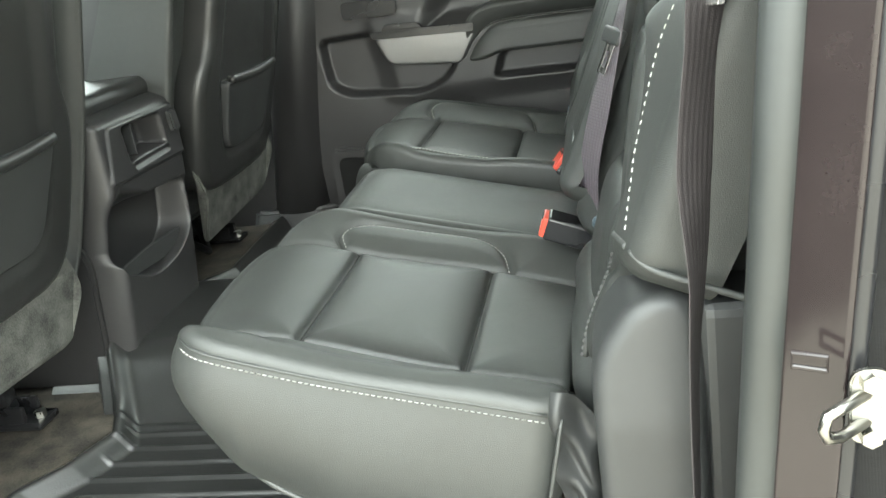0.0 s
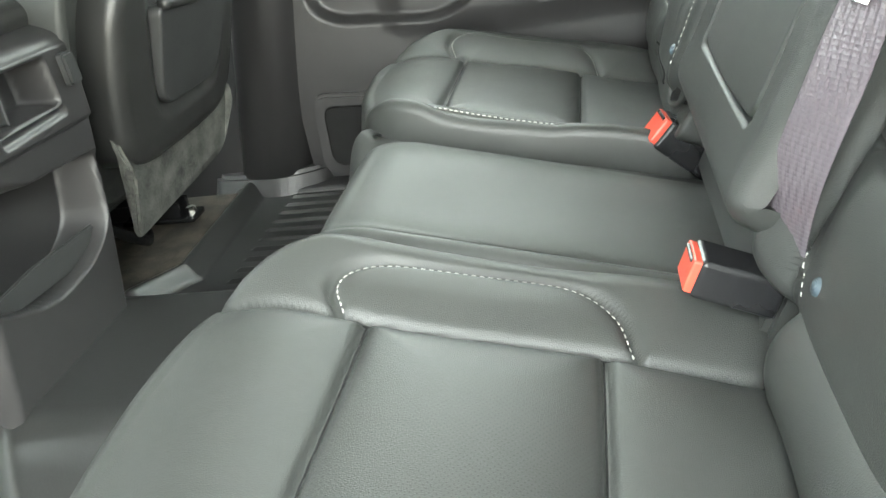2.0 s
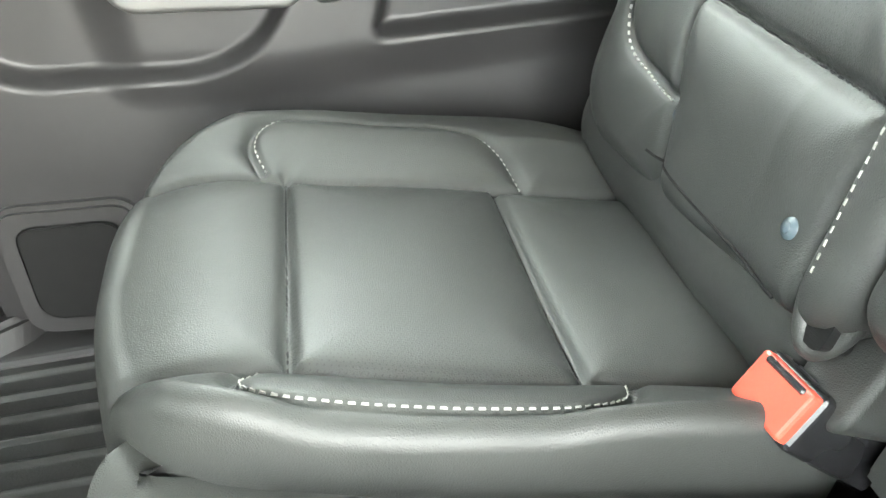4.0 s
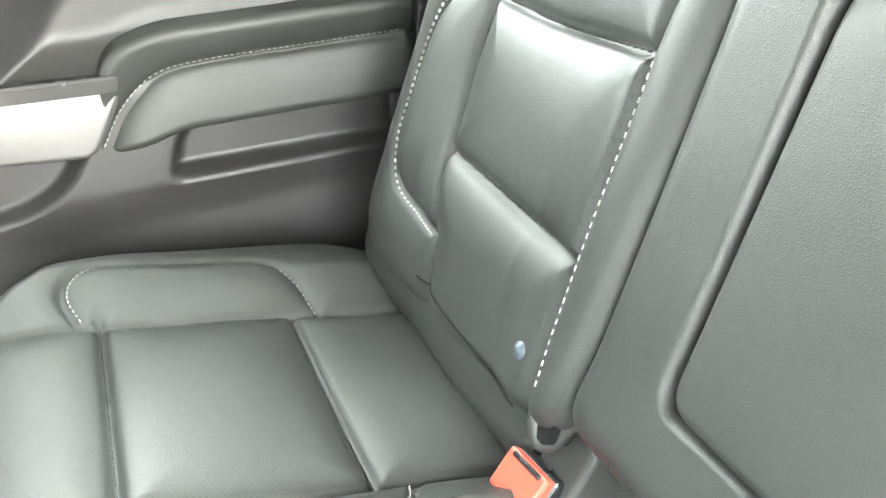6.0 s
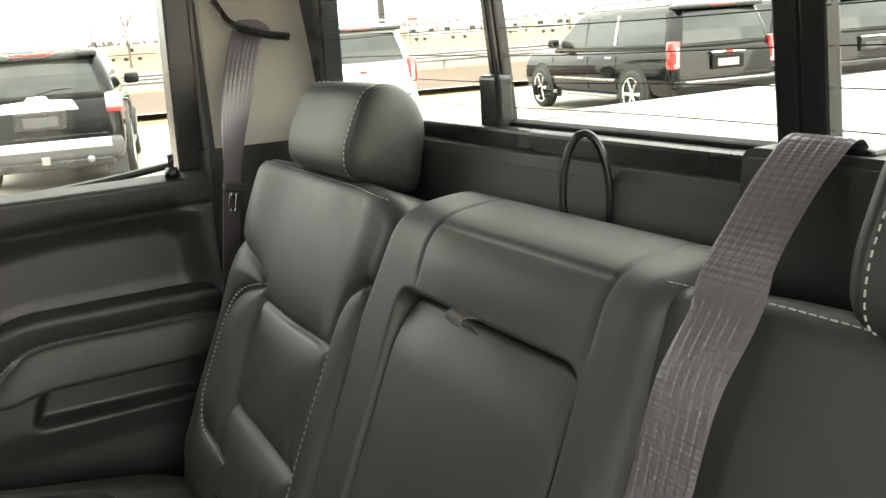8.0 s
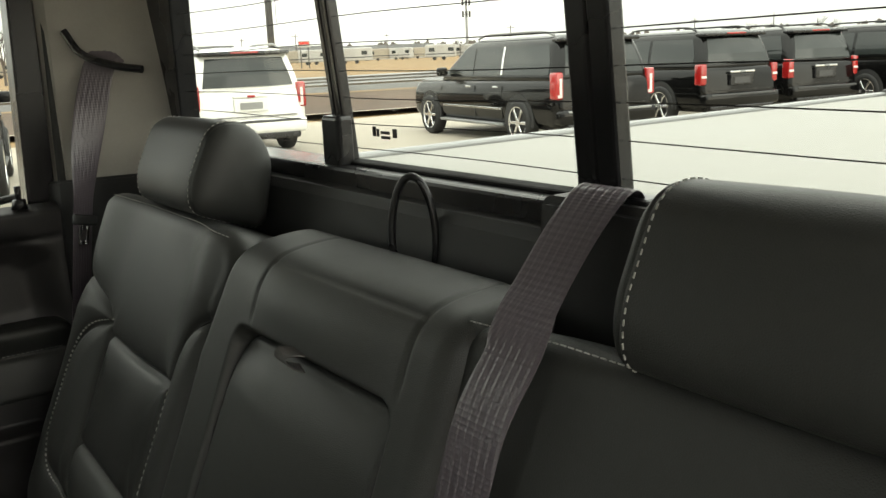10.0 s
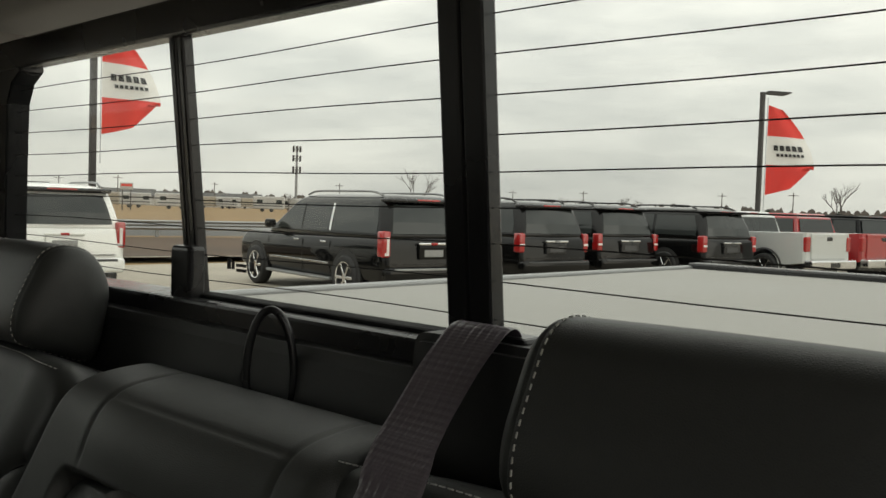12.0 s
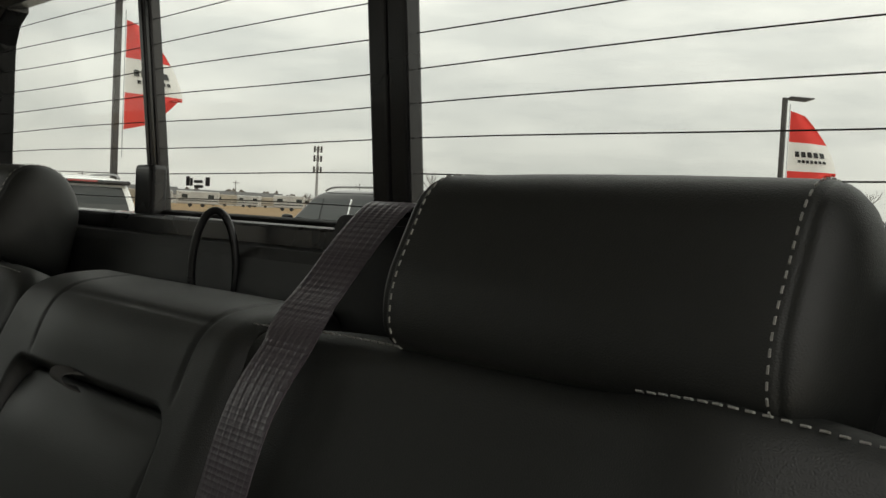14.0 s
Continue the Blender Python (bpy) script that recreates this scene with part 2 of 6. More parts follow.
def pad_bm(outline, place, height, roll=0.025, depth=0.08, rings=56, n=260, flare=0.0, zone=None, belly=0.0):
    """An upholstered pad: a cushioned face of the given height over the outline, rolled over its edge, with sides."""
    o = resample(outline, n, True)
    area = np.sum(o[:, 0] * np.roll(o[:, 1], -1) - np.roll(o[:, 0], -1) * o[:, 1])
    if area < 0:
        o = o[::-1]
    c = (o.max(0) + o.min(0)) / 2
    tan = np.roll(o, -1, 0) - np.roll(o, 1, 0)
    nor = np.stack([tan[:, 1], -tan[:, 0]], 1)
    nor /= np.linalg.norm(nor, axis=1)[:, None]
    rows = []
    for k in np.linspace(0, 1, rings + 1)[1:]:
        p = c + (o - c) * k
        rows.append((p, height(p[:, 0], p[:, 1])))
    edge = rows[-1][1]
    for f in np.linspace(0, math.pi / 2, 8)[1:]:
        rows.append((o + nor * roll * math.sin(f), edge - roll * (1 - math.cos(f))))
    drop = depth(o[:, 0], o[:, 1]) if callable(depth) else depth
    cut = flare(o[:, 0], o[:, 1])[:, None] if callable(flare) else flare
    for f in np.linspace(0, 1, 11)[1:]:
        rows.append((o + nor * (roll + belly * math.sin(math.pi * f) + cut * f ** 2.2), edge * (1 - f) - roll - drop * f))
    vs = [place(c[0], c[1], float(height(c[:1], c[1:])[0]))]
    for p, w in rows:
        vs += [place(a, b, z) for (a, b), z in zip(p, w)]
    fs = [(0, 1 + i, 1 + (i + 1) % n) for i in range(n)]
    for r in range(len(rows) - 1):
        a, b = 1 + r * n, 1 + (r + 1) * n
        fs += [(a + i, b + i, b + (i + 1) % n, a + (i + 1) % n) for i in range(n)]
    bm = raw(vs, fs)
    bmesh.ops.recalc_face_normals(bm, faces=bm.faces)
    if zone is not None:
        # faces within the outline zone take the second material
        flat_p = np.vstack([c[None]] + [p for p, _ in rows[:rings]])
        bm.verts.index_update()
        top = [f for f in bm.faces if all(v.index < len(flat_p) for v in f.verts)]
        mid_ = np.array([flat_p[[v.index for v in f.verts]].mean(0) for f in top])
        for f, hit in zip(top, inside(mid_[:, 0], mid_[:, 1], zone)):
            f.material_index = int(hit)
    return bm


def puffed(lines, puff=0.010, spread=0.022, groove=0.003, gw=0.0035, bulge=None):
    def height(p, q):
        d = line_dist(p, q, lines)
        w = puff * (1 - np.exp(-d / spread)) - groove * np.exp(-(d / gw) ** 2)
        return w + (bulge(p, q) if bulge else 0)
    return height


def stitch_bm(line, place, height, step=0.0066, length=0.0044, width=0.0007, lift=0.0007, off=0.0):
    """A run of single stitches along a line on a pad."""
    ln = np.array(line, float)
    total = np.sum(np.linalg.norm(np.diff(ln, axis=0), axis=1))
    k = max(3, int(total / step))
    pts = resample(ln, k, False)
    vs, fs = [], []
    for i in range(k - 1):
        d = pts[i + 1] - pts[i]
        d = d / (np.linalg.norm(d) + 1e-9)
        nn = np.array([-d[1], d[0]])
        c = (pts[i] + pts[i + 1]) / 2 + nn * off
        w = float(height(np.array([c[0]]), np.array([c[1]]))[0])
        b = len(vs)
        for a, s, z in ((-1, -.7, -1.5), (1, -.7, -1.5), (1, .7, -1.5), (-1, .7, -1.5), (-.75, -.6, 1), (.75, -.6, 1), (.75, .6, 1), (-.75, .6, 1)):
            e = c + d * a * length / 2 + nn * s * width
            vs.append(place(e[0], e[1], w + z * lift))
        fs += [(b + 4, b + 5, b + 6, b + 7), (b, b + 1, b + 5, b + 4), (b + 1, b + 2, b + 6, b + 5), (b + 2, b + 3, b + 7, b + 6), (b + 3, b, b + 4, b + 7), (b + 3, b + 2, b + 1, b)]
    bm = raw(vs, fs)
    bmesh.ops.recalc_face_normals(bm, faces=bm.faces)
    return bm


def sheet_bm(us, vs_, place):
    """A grid surface."""
    U, V = np.meshgrid(us, vs_)
    pts = [place(a, b) for a, b in zip(U.ravel(), V.ravel())]
    nu, nv = len(us), len(vs_)
    return raw(pts, [(r * nu + c, r * nu + c + 1, (r + 1) * nu + c + 1, (r + 1) * nu + c) for r in range(nv - 1) for c in range(nu - 1)])


def seam_bm(line, place, height, r=0.0011):
    """The dark sunk line of a sewn seam, lying in its groove."""
    pts = resample(np.array(line, float), 64, False)
    w = height(pts[:, 0], pts[:, 1])
    return tube_bm([place(p, q, float(z) + 0.0003) for (p, q), z in zip(pts, w)], r, 6)


# ---- materials ----
LEATHER = mat("black_leather", (0.031, 0.0328, 0.0308), 0.50, vary=0.14, vscale=7, bump=0.5, bscale=620, kind="leather", rvary=0.06, spec=0.55)
PERFORATED = mat("perforated_leather", (0.031, 0.0325, 0.0308), 0.42, vary=0.14, vscale=7, bump=0.5, bscale=620, kind="leather", rvary=0.05, holes=0.0052)
THREAD = mat("pale_thread", (0.36, 0.36, 0.335), 0.8, vary=0.1, vscale=90)
DARK_THREAD = mat("dark_thread", (0.05, 0.05, 0.05), 0.8, vscale=90)
PLASTIC = mat("black_grained_plastic", (0.028, 0.029, 0.029), 0.45, vary=0.1, bump=0.3, bscale=1100, kind="leather")
SOFT_PLASTIC = mat("dark_soft_plastic", (0.024, 0.0235, 0.024), 0.42, vary=0.1, bump=0.25, bscale=1200, kind="leather")
GLOSS_PLASTIC = mat("smooth_black_plastic", (0.013, 0.013, 0.014), 0.26, vary=0.08)
CARPET = mat("grey_brown_carpet", (0.052, 0.045, 0.035), 0.95, vary=0.95, vscale=24, bump=1.0, bscale=500)
SKIRT = mat("grey_felt", (0.055, 0.056, 0.050), 0.95, vary=0.95, vscale=26, bump=1.0, bscale=700)
RUBBER = mat("black_rubber_mat", (0.019, 0.0195, 0.019), 0.36, vary=0.2, vscale=14, bump=0.25, bscale=350, spec=0.8, rvary=0.03)
SEAL = mat("rubber_seal", (0.022, 0.024, 0.023), 0.5, vary=0.1, vscale=12, bump=0.1, bscale=300)
SILVER = mat("satin_silver_trim", (0.17, 0.168, 0.165), 0.38, metal=0.6, vary=0.05, vscale=12, bump=0.05, bscale=900)
CHROME = mat("bright_chrome", (0.72, 0.72, 0.72), 0.12, metal=1.0, vary=0.05)
STEEL = mat("zinc_steel", (0.36, 0.355, 0.33), 0.30, metal=1.0, vary=0.15, vscale=40)
RED_PLASTIC = mat("red_plastic", (0.62, 0.075, 0.045), 0.38, vary=0.1, vscale=30, bump=0.1, bscale=800)
WEBBING = mat("grey_violet_webbing", (0.105, 0.089, 0.103), 0.36, spec=0.9, vary=0.10, vscale=40, bump=1.0, bscale=270, kind="dots")
HEADLINER = mat("beige_grey_cloth", (0.36, 0.345, 0.31), 0.9, vary=0.06, vscale=20, bump=0.4, bscale=1500)
PAINT_DARK = mat("dark_brown_metallic_paint", (0.016, 0.012, 0.012), 0.16, metal=0.0, vary=0.15, vscale=20, coat=0.0, rvary=0.03)
GLASS = glass("clear_glass", (0.93, 0.95, 0.93), 0.0, 0.012)
STRAP = mat("grey_strap", (0.13, 0.125, 0.12), 0.8, vary=0.2, vscale=60, bump=0.6, bscale=900, kind="weave")
GRILLE = mat("matt_black", (0.008, 0.008, 0.008), 0.75, spec=0.2, vary=0.2, vscale=40, bump=0.5, bscale=1200, kind="dots")
WIRE = mat("dark_wire", (0.02, 0.018, 0.016), 0.6)
TINT = glass("tinted_glass", (0.86, 0.90, 0.88))

# darker copy of the belt webbing; the doorway shade is put into its colour
SHADED_WEBBING = mat("shaded_grey_webbing", (0.034, 0.029, 0.030), 0.7, vary=0.15, vscale=30, bump=0.5, bscale=900)
SHELL = mat("black_seat_shell", (0.018, 0.0182, 0.0176), 0.42, vary=0.12, vscale=9, bump=0.3, bscale=800, kind="leather")
# ---- rear bench: coordinates on its cushions and backrests ----
def on_cushion(a, b, w):
    """a: forward from the rear seam, b: across the cab, w: up from the cushion."""
    return (-0.023 - 0.969 * a + 0.247 * w, b, 1.275 + 0.247 * a + 0.969 * w)


def on_back(b, v, w):
    """b: across the cab, v: up the backrest, w: forward from it."""
    return (0.0466 + 0.395 * v - 0.919 * w, b, 1.27 + 0.919 * v + 0.395 * w)


def flip(b):
    return 2 * MID - b


def seat_pad(parent, mid, half, lo, hi, welted, fore=0.0, arch_out=0.80):
    """One outer seat cushion: mid and half place its ribbed middle, lo and hi are its two edges across the cab."""
    a0, b0 = mid - half, mid + half
    seams = [np.array(s) for s in ([(fore, a0), (fore, b0)], [(0.177 + fore, a0), (0.177 + fore, b0)],
             [(-0.12, a0), (0.177, a0), (0.235, a0 - 0.002), (0.30, a0 - 0.004)], [(-0.12, b0 + fore * 0.7), (0.0, b0), (0.177, b0 - fore * 0.4), (0.235, b0 - fore * 0.6), (0.30, b0 - fore)])]
    shape = [(0.200, 0.002), (0.212, 0.035), (0.200, 0.064), (0.160, 0.082), (0.06, 0.088), (0.018, 0.080), (-0.012, 0.050), (-0.026, 0.004)]
    arches = [smooth_line([(u + fore * 0.8, b0 + arch_out * d) for u, d in shape]), smooth_line([(u + fore * 0.8, a0 - 0.64 * d) for u, d in shape])]
    edge = rounded([(-0.088 if welted else -0.118, lo), (0.10, lo), *([(0.262, lo + 0.004, 0.040), (0.292, mid - 0.07, 0.10)] if welted else [(0.262, lo + 0.012, 0.09), (0.298, mid - 0.07, 0.12)]), *([(0.298, mid + 0.07, 0.12), (0.262, hi - 0.012, 0.09), (0.10, hi), (-0.118, hi)] if welted else [(0.305, mid + 0.07, 0.08), (0.285, hi - 0.105, 0.06), (0.20, hi - 0.030, 0.08), (0.06, hi - 0.004, 0.08), (-0.06, hi, 0.05), (-0.118, hi - 0.05, 0.03)])], 0.02)

    def bulge(p, q):
        d = np.maximum(a0 - q, q - b0)
        rise = np.where(q < mid, 0.032, 0.019) * np.clip(d / 0.07, 0, 1) ** 1.2 - 0.008 * np.clip((d - 0.07) / (0.03 if welted else 0.07), 0, 1) ** 2
        return rise - 0.016 * np.clip((p - 0.22) / 0.08, 0, 1) ** 2 * (1 - np.clip(d / 0.05, 0, 1)) - (0.006 + np.where((q < mid) & welted, -0.002, 0.012) * np.clip(d / 0.05, 0, 1)) * np.clip((p - 0.22) / 0.08, 0, 1) ** 2 + 0.002 * np.sin(23 * p + 15 * q)
    h = puffed(seams + arches, puff=0.009, spread=0.018, groove=0.0055, gw=0.0040, bulge=bulge)
    parent = part("seat_cushion", pad_bm(edge, on_cushion, h, roll=0.014, depth=(lambda p, q: 0.082 + 0.31 * (0.22 - p) + 0.10 * np.clip((q - mid + 0.05) / 0.1, 0, 1)) if welted else 0.15, rings=80, n=360, flare=(lambda p, q: -0.012 - 0.034 * np.clip((p - 0.20) / 0.08, 0, 1)) if welted else -0.03, belly=0.012 if welted else 0.0, zone=[(fore, a0), (0.177 + fore, a0), (0.177 + fore, b0), (fore, b0)]), LEATHER, parent, "outer seat cushion with quilted panels", smooth=True)
    parent.data.materials.append(PERFORATED)
    for ln in seams:
        part("seam", seam_bm(ln if len(ln) < 3 else [p for p in ln if p[0] < 0.25], on_cushion, h), GRILLE, parent)
    part("stitching", stitch_bm(arches[0], on_cushion, h, off=0.0045), THREAD, parent, "pale contrast stitching in a rounded arch")
    part("stitching", stitch_bm(arches[1], on_cushion, h, off=-0.0045), THREAD, parent)
    # stitched welt along both edges
    if welted:
        run = smooth_line([(-0.085, lo - 0.013), (0.05, lo - 0.013), (0.15, lo - 0.0125), (0.225, lo - 0.0115), (0.255, lo - 0.004), (0.272, lo + 0.016), (0.281, lo + 0.045), (0.290, lo + 0.08)], 10)
        rise = lambda u, b: float(h(np.array([min(u, 0.26)]), np.array([max(b, lo + 0.002)]))[0]) - 0.012
        levels = [rise(u, b) for u, b in run]
        levels = np.convolve(np.pad(levels, 9, mode="edge"), np.ones(19) / 19, mode="valid")
        put = lambda u, b, w: on_cushion(u, b, float(np.interp(u, run[:, 0], levels)) + w)
        part("welt", tube_bm([put(u, b, 0.0) for u, b in run], 0.0017, 8), LEATHER, parent, "thin raised welt along the cushion edge", smooth=True)
        part("stitching", stitch_bm(run[:62], lambda u, b, w: put(u, b - 0.0028 - w, -0.0060), flat, step=0.0056, length=0.0040, width=0.0006, lift=0.0007), THREAD, parent)
        # vertical seam at the rear corner of the side face
        seam = [on_cushion(-0.098 - 0.004 * f, lo - 0.012 - 0.010 * math.sin(math.pi * f), 0.026 - 0.14 * f) for f in np.linspace(0, 1, 16)]
        part("welt", tube_bm(seam, 0.0022, 8), LEATHER, parent, smooth=True)
        seam = [on_cushion(u, lo - 0.002 + 0.03 * max(0, (u - 0.15) / 0.08) ** 2, -0.096 - 0.31 * (0.22 - u)) for u in np.linspace(-0.095, 0.225, 24)]
        part("welt", tube_bm(seam, 0.003, 8), LEATHER, parent, smooth=True)
    # soft roll between cushion and backrest
    cross = smooth_line([(0.090, 1.225), (0.066, 1.256), (0.053, 1.292), (0.056, 1.325), (0.074, 1.348), (0.10, 1.355)], 8)
    ends = (lo + 0.045, hi - 0.09) if welted else (lo + 0.012, hi - 0.022)
    shift = 0.032 if welted else 0.014
    bs = np.linspace(*ends, 40)
    verts = []
    for x, z in cross:
        for b in bs:
            fall = 0.022 * max(0, 1 - min(b - ends[0], ends[1] - b) / 0.02) ** 2
            verts.append((x + shift + fall + 0.0015 * math.sin(31 * b), b, z - 1.0 * shift))
    part("rear_roll", raw(verts, [(i * 40 + j, i * 40 + j + 1, i * 40 + 41 + j, i * 40 + 40 + j) for i in range(len(cross) - 1) for j in range(39)]), LEATHER, parent, "soft leather roll between cushion and backrest", smooth=True)
    return h


flat = lambda p, q: np.zeros(np.shape(p))
bench = thing("rear_bench", "black leather rear bench seat with pale contrast stitching", "bench seat")
cushion_wide = cushion_narrow = back_narrow = back_wide = bench
seat_pad(cushion_wide, 1.219, 0.133, 0.998, 1.438, True)
# the middle place, a plain raised pad
mid_seams = [[(-0.12, 1.500), (0.02, 1.496), (0.20, 1.488), (0.26, 1.480)]]
mid_h = puffed(mid_seams, puff=0.008, spread=0.02, groove=0.003, gw=0.0035, bulge=lambda p, q: 0.004 + 0.012 * np.clip((1.50 - q) / 0.04, 0, 1) - 0.016 * np.clip((q - 1.66) / 0.09, 0, 1) ** 2 - 0.05 * np.clip((p - 0.20) / 0.1, 0, 1) ** 2)
part("middle_cushion", pad_bm(rounded([(-0.13, 1.466), (0.235, 1.466, 0.01), (0.238, 1.735, 0.02), (-0.13, 1.762)], 0.012), on_cushion, mid_h, roll=0.018, depth=0.14, rings=50, n=240), LEATHER, cushion_wide, "plain smooth leather middle cushion", smooth=True)
seat_pad(cushion_narrow, 1.994, 0.135, 1.800, 2.260, False, 0.017, 1.08)
# lower bolster along the inner side of the narrow cushion, folded under its edge
fold = smooth_line([(1.803, -0.020), (1.786, -0.022), (1.772, -0.034), (1.765, -0.052), (1.764, -0.075), (1.772, -0.12)], 6)
runs = np.linspace(0.292, -0.075, 44)
verts = [on_cushion(u - 0.02 * ((b - 1.764) / 0.04) ** 2 * (u > 0.27), b + 0.030 * max(0.0, (u - 0.255) / 0.037) ** 2, w - 0.004 - 0.010 * max(0.0, (0.02 - u) / 0.09)) for b, w in fold for u in runs]
part("side_bolster", raw(verts, [(i * 44 + j, i * 44 + j + 1, i * 44 + 45 + j, i * 44 + 44 + j) for i in range(len(fold) - 1) for j in range(43)]), LEATHER, cushion_narrow, "rounded leather side of the cushion", smooth=True)
# crumpled cloth flap at the rear corner of the wide cushion
flap = []
for a in np.linspace(0, 1, 22):
    for b in np.linspace(0, 1, 22):
        fold = 0.007 * math.sin(7 * a + 3.2 * b) + 0.005 * math.sin(13 * b - 5 * a) + 0.010 * math.sin(math.pi * a)
        flap.append((0.070 + 0.042 * a - 0.006 * math.sin(4 * b), 0.996 - fold + 0.012 * a, 1.298 - 0.13 * b - 0.020 * a + 0.008 * math.sin(5 * a)))
part("cloth_flap", raw(flap, [(i * 22 + j, i * 22 + j + 1, i * 22 + 23 + j, i * 22 + 22 + j) for i in range(21) for j in range(21)]), PLASTIC, cushion_wide, "creased dark cloth flap", smooth=True)


# ---- backrests ----
def backrest_pad(parent, side):
    """An outer backrest; drawn for the far side, mirrored for the side of the open door."""
    m = (lambda ln: np.array(ln, float)) if side < 0 else (lambda ln: np.array([(flip(p[0]), *p[1:]) for p in ln], float))
    sh = 0.018 if side < 0 else 0.0
    so = 0.024 if side < 0 else 0.0
    low_seam = m([(1.850 - sh, 0.183), (2.090 - so, 0.190)])
    up_seam = m(smooth_line([(1.848 - sh, 0.328), (1.97, 0.324), (2.103 - so, 0.328)]) if side < 0 else smooth_line([(1.848, 0.330), (1.97, 0.336), (2.103, 0.344)]))
    inner = m(smooth_line([(1.834 - sh * 0.6, 0.02), (1.836 - sh * 0.6, 0.10), (1.843 - sh * 0.8, 0.20), (1.847 - sh, 0.30), (1.848 - sh, 0.33), (1.845 - sh, 0.366), (1.832 - sh, 0.394), (1.800 - sh * 0.5, 0.412)]))
    outer = m(smooth_line([(2.030, 0.02), (2.040, 0.10), (2.060, 0.17), (2.068, 0.20), (2.079, 0.26), (2.078, 0.326), (2.086, 0.342), (2.114, 0.366), (2.172, 0.386), (2.235, 0.402), (2.26, 0.408)] if side < 0 else [(2.078, 0.02), (2.082, 0.10), (2.088, 0.18), (2.097, 0.27), (2.103, 0.344), (2.125, 0.365), (2.18, 0.382), (2.235, 0.425), (2.26, 0.45)]))
    wing = m(smooth_line([(2.040, 0.116), (2.088, 0.118), (2.140, 0.130), (2.160, 0.165), (2.162, 0.226), (2.156, 0.289), (2.130, 0.326), (2.082, 0.345)] if side < 0 else [(2.080, 0.105), (2.125, 0.118), (2.172, 0.150), (2.188, 0.20), (2.190, 0.27), (2.176, 0.325), (2.145, 0.350), (2.108, 0.350)]))
    seams = [low_seam, up_seam, inner, outer, wing]
    edge = rounded([(1.407, 0.075), (1.407, 0.475, 0.03), (1.31, 0.487, 0.1), (0.970, 0.487, 0.05), (0.920, 0.430, 0.06), (0.938, 0.300), (0.948, 0.206, 0.008), (1.010, 0.196, 0.02), (1.042, 0.14, 0.03), (1.035, 0.075)], 0.02) if side > 0 else m(rounded([(1.803, 0.088), (1.803, 0.39, 0.05), (1.775, 0.482, 0.03), (1.90, 0.487, 0.1), (2.195, 0.487, 0.06), (2.288, 0.415, 0.08), (2.272, 0.23, 0.05), (2.215, 0.150, 0.05), (2.165, 0.062, 0.03), (2.03, 0.066)], 0.02))

    def bulge(p, q):
        x = p if side < 0 else flip(p)
        side_roll = 0.016 * np.exp(-((x - 2.16) / 0.05) ** 2) * np.clip((q - 0.02) / 0.15, 0, 1) + (0.014 if side < 0 else 0.0) * np.exp(-((x - 1.82) / 0.04) ** 2) - (0.0 if side < 0 else 0.045) * np.clip((0.42 - q) / 0.22, 0, 1) ** 1.3 * (1 - 0.6 * np.clip((x - 2.17) / 0.06, 0, 1)) * (1 - 0.55 * np.clip((1.85 - x) / 0.04, 0, 1))
        return side_roll - (0.05 if side < 0 else 0.018) * np.clip((x - 2.17) / 0.11, 0, 1) ** 1.6 + 0.010 * np.exp(-((q - 0.16) / 0.05) ** 2) * np.clip((x - 1.84) / 0.05, 0, 1) * np.clip((2.1 - x) / 0.05, 0, 1) - 0.03 * np.clip((0.1 - q) / 0.1, 0, 1) ** 2
    h = puffed(seams, puff=0.011, spread=0.02, groove=0.0055, gw=0.0042, bulge=bulge)
    parent = part("backrest_cushion", pad_bm(edge, on_back, h, roll=0.024, depth=0.07, rings=78, n=360, zone=m([(1.8435 - sh, 0.183), (1.848 - sh, 0.33), (2.103 - so, 0.33 if side < 0 else 0.344), (2.09 - so, 0.188)])), LEATHER, parent, "outer backrest with side bolsters", smooth=True)
    parent.data.materials.append(PERFORATED)
    for ln in (low_seam, up_seam, inner, outer):
        part("seam", seam_bm([p for p in ln if p[1] > 0.09 and p[1] < 0.44], on_back, h), GRILLE, parent)
    if side < 0:
        part("seam", seam_bm([(1.835 + 0.02 * i, 0.068) for i in range(12)], on_back, h), GRILLE, parent)
        part("stitching", stitch_bm(wing, on_back, h, off=-0.0045, width=0.0009, lift=0.0010), THREAD, parent, "pale contrast stitching round the side bolster")
        part("stitching", stitch_bm(np.array([(1.812, 0.095), (1.816, 0.14), (1.820, 0.22), (1.822, 0.325)]), on_back, h, step=0.0072, length=0.0048, width=0.0009, lift=0.0009), THREAD, parent)
    else:
        for ln in ([(1.100, 0.100), (1.099, 0.13), (1.096, 0.16), (1.090, 0.185)], [(0.957, 0.212), (0.968, 0.24), (0.984, 0.285), (0.988, 0.34), (0.980, 0.42), (0.985, 0.47)], [(1.392, 0.16), (1.386, 0.12), (1.366, 0.088), (1.344, 0.072)]):
            part("stitching", stitch_bm(smooth_line(ln), on_back, h, step=0.0070, length=0.0046, width=0.0008), THREAD, parent)
        pipe = smooth_line([(0.948, 0.204), (0.975, 0.200), (1.010, 0.190), (1.036, 0.150), (1.042, 0.105), (1.036, 0.06)])
        part("piping", tube_bm(smooth_line([(0.148, 0.940, 1.449), (0.162, 0.928, 1.438), (0.195, 0.918, 1.427), (0.25, 0.910, 1.408)], 6), 0.003, 8), LEATHER, parent, smooth=True)
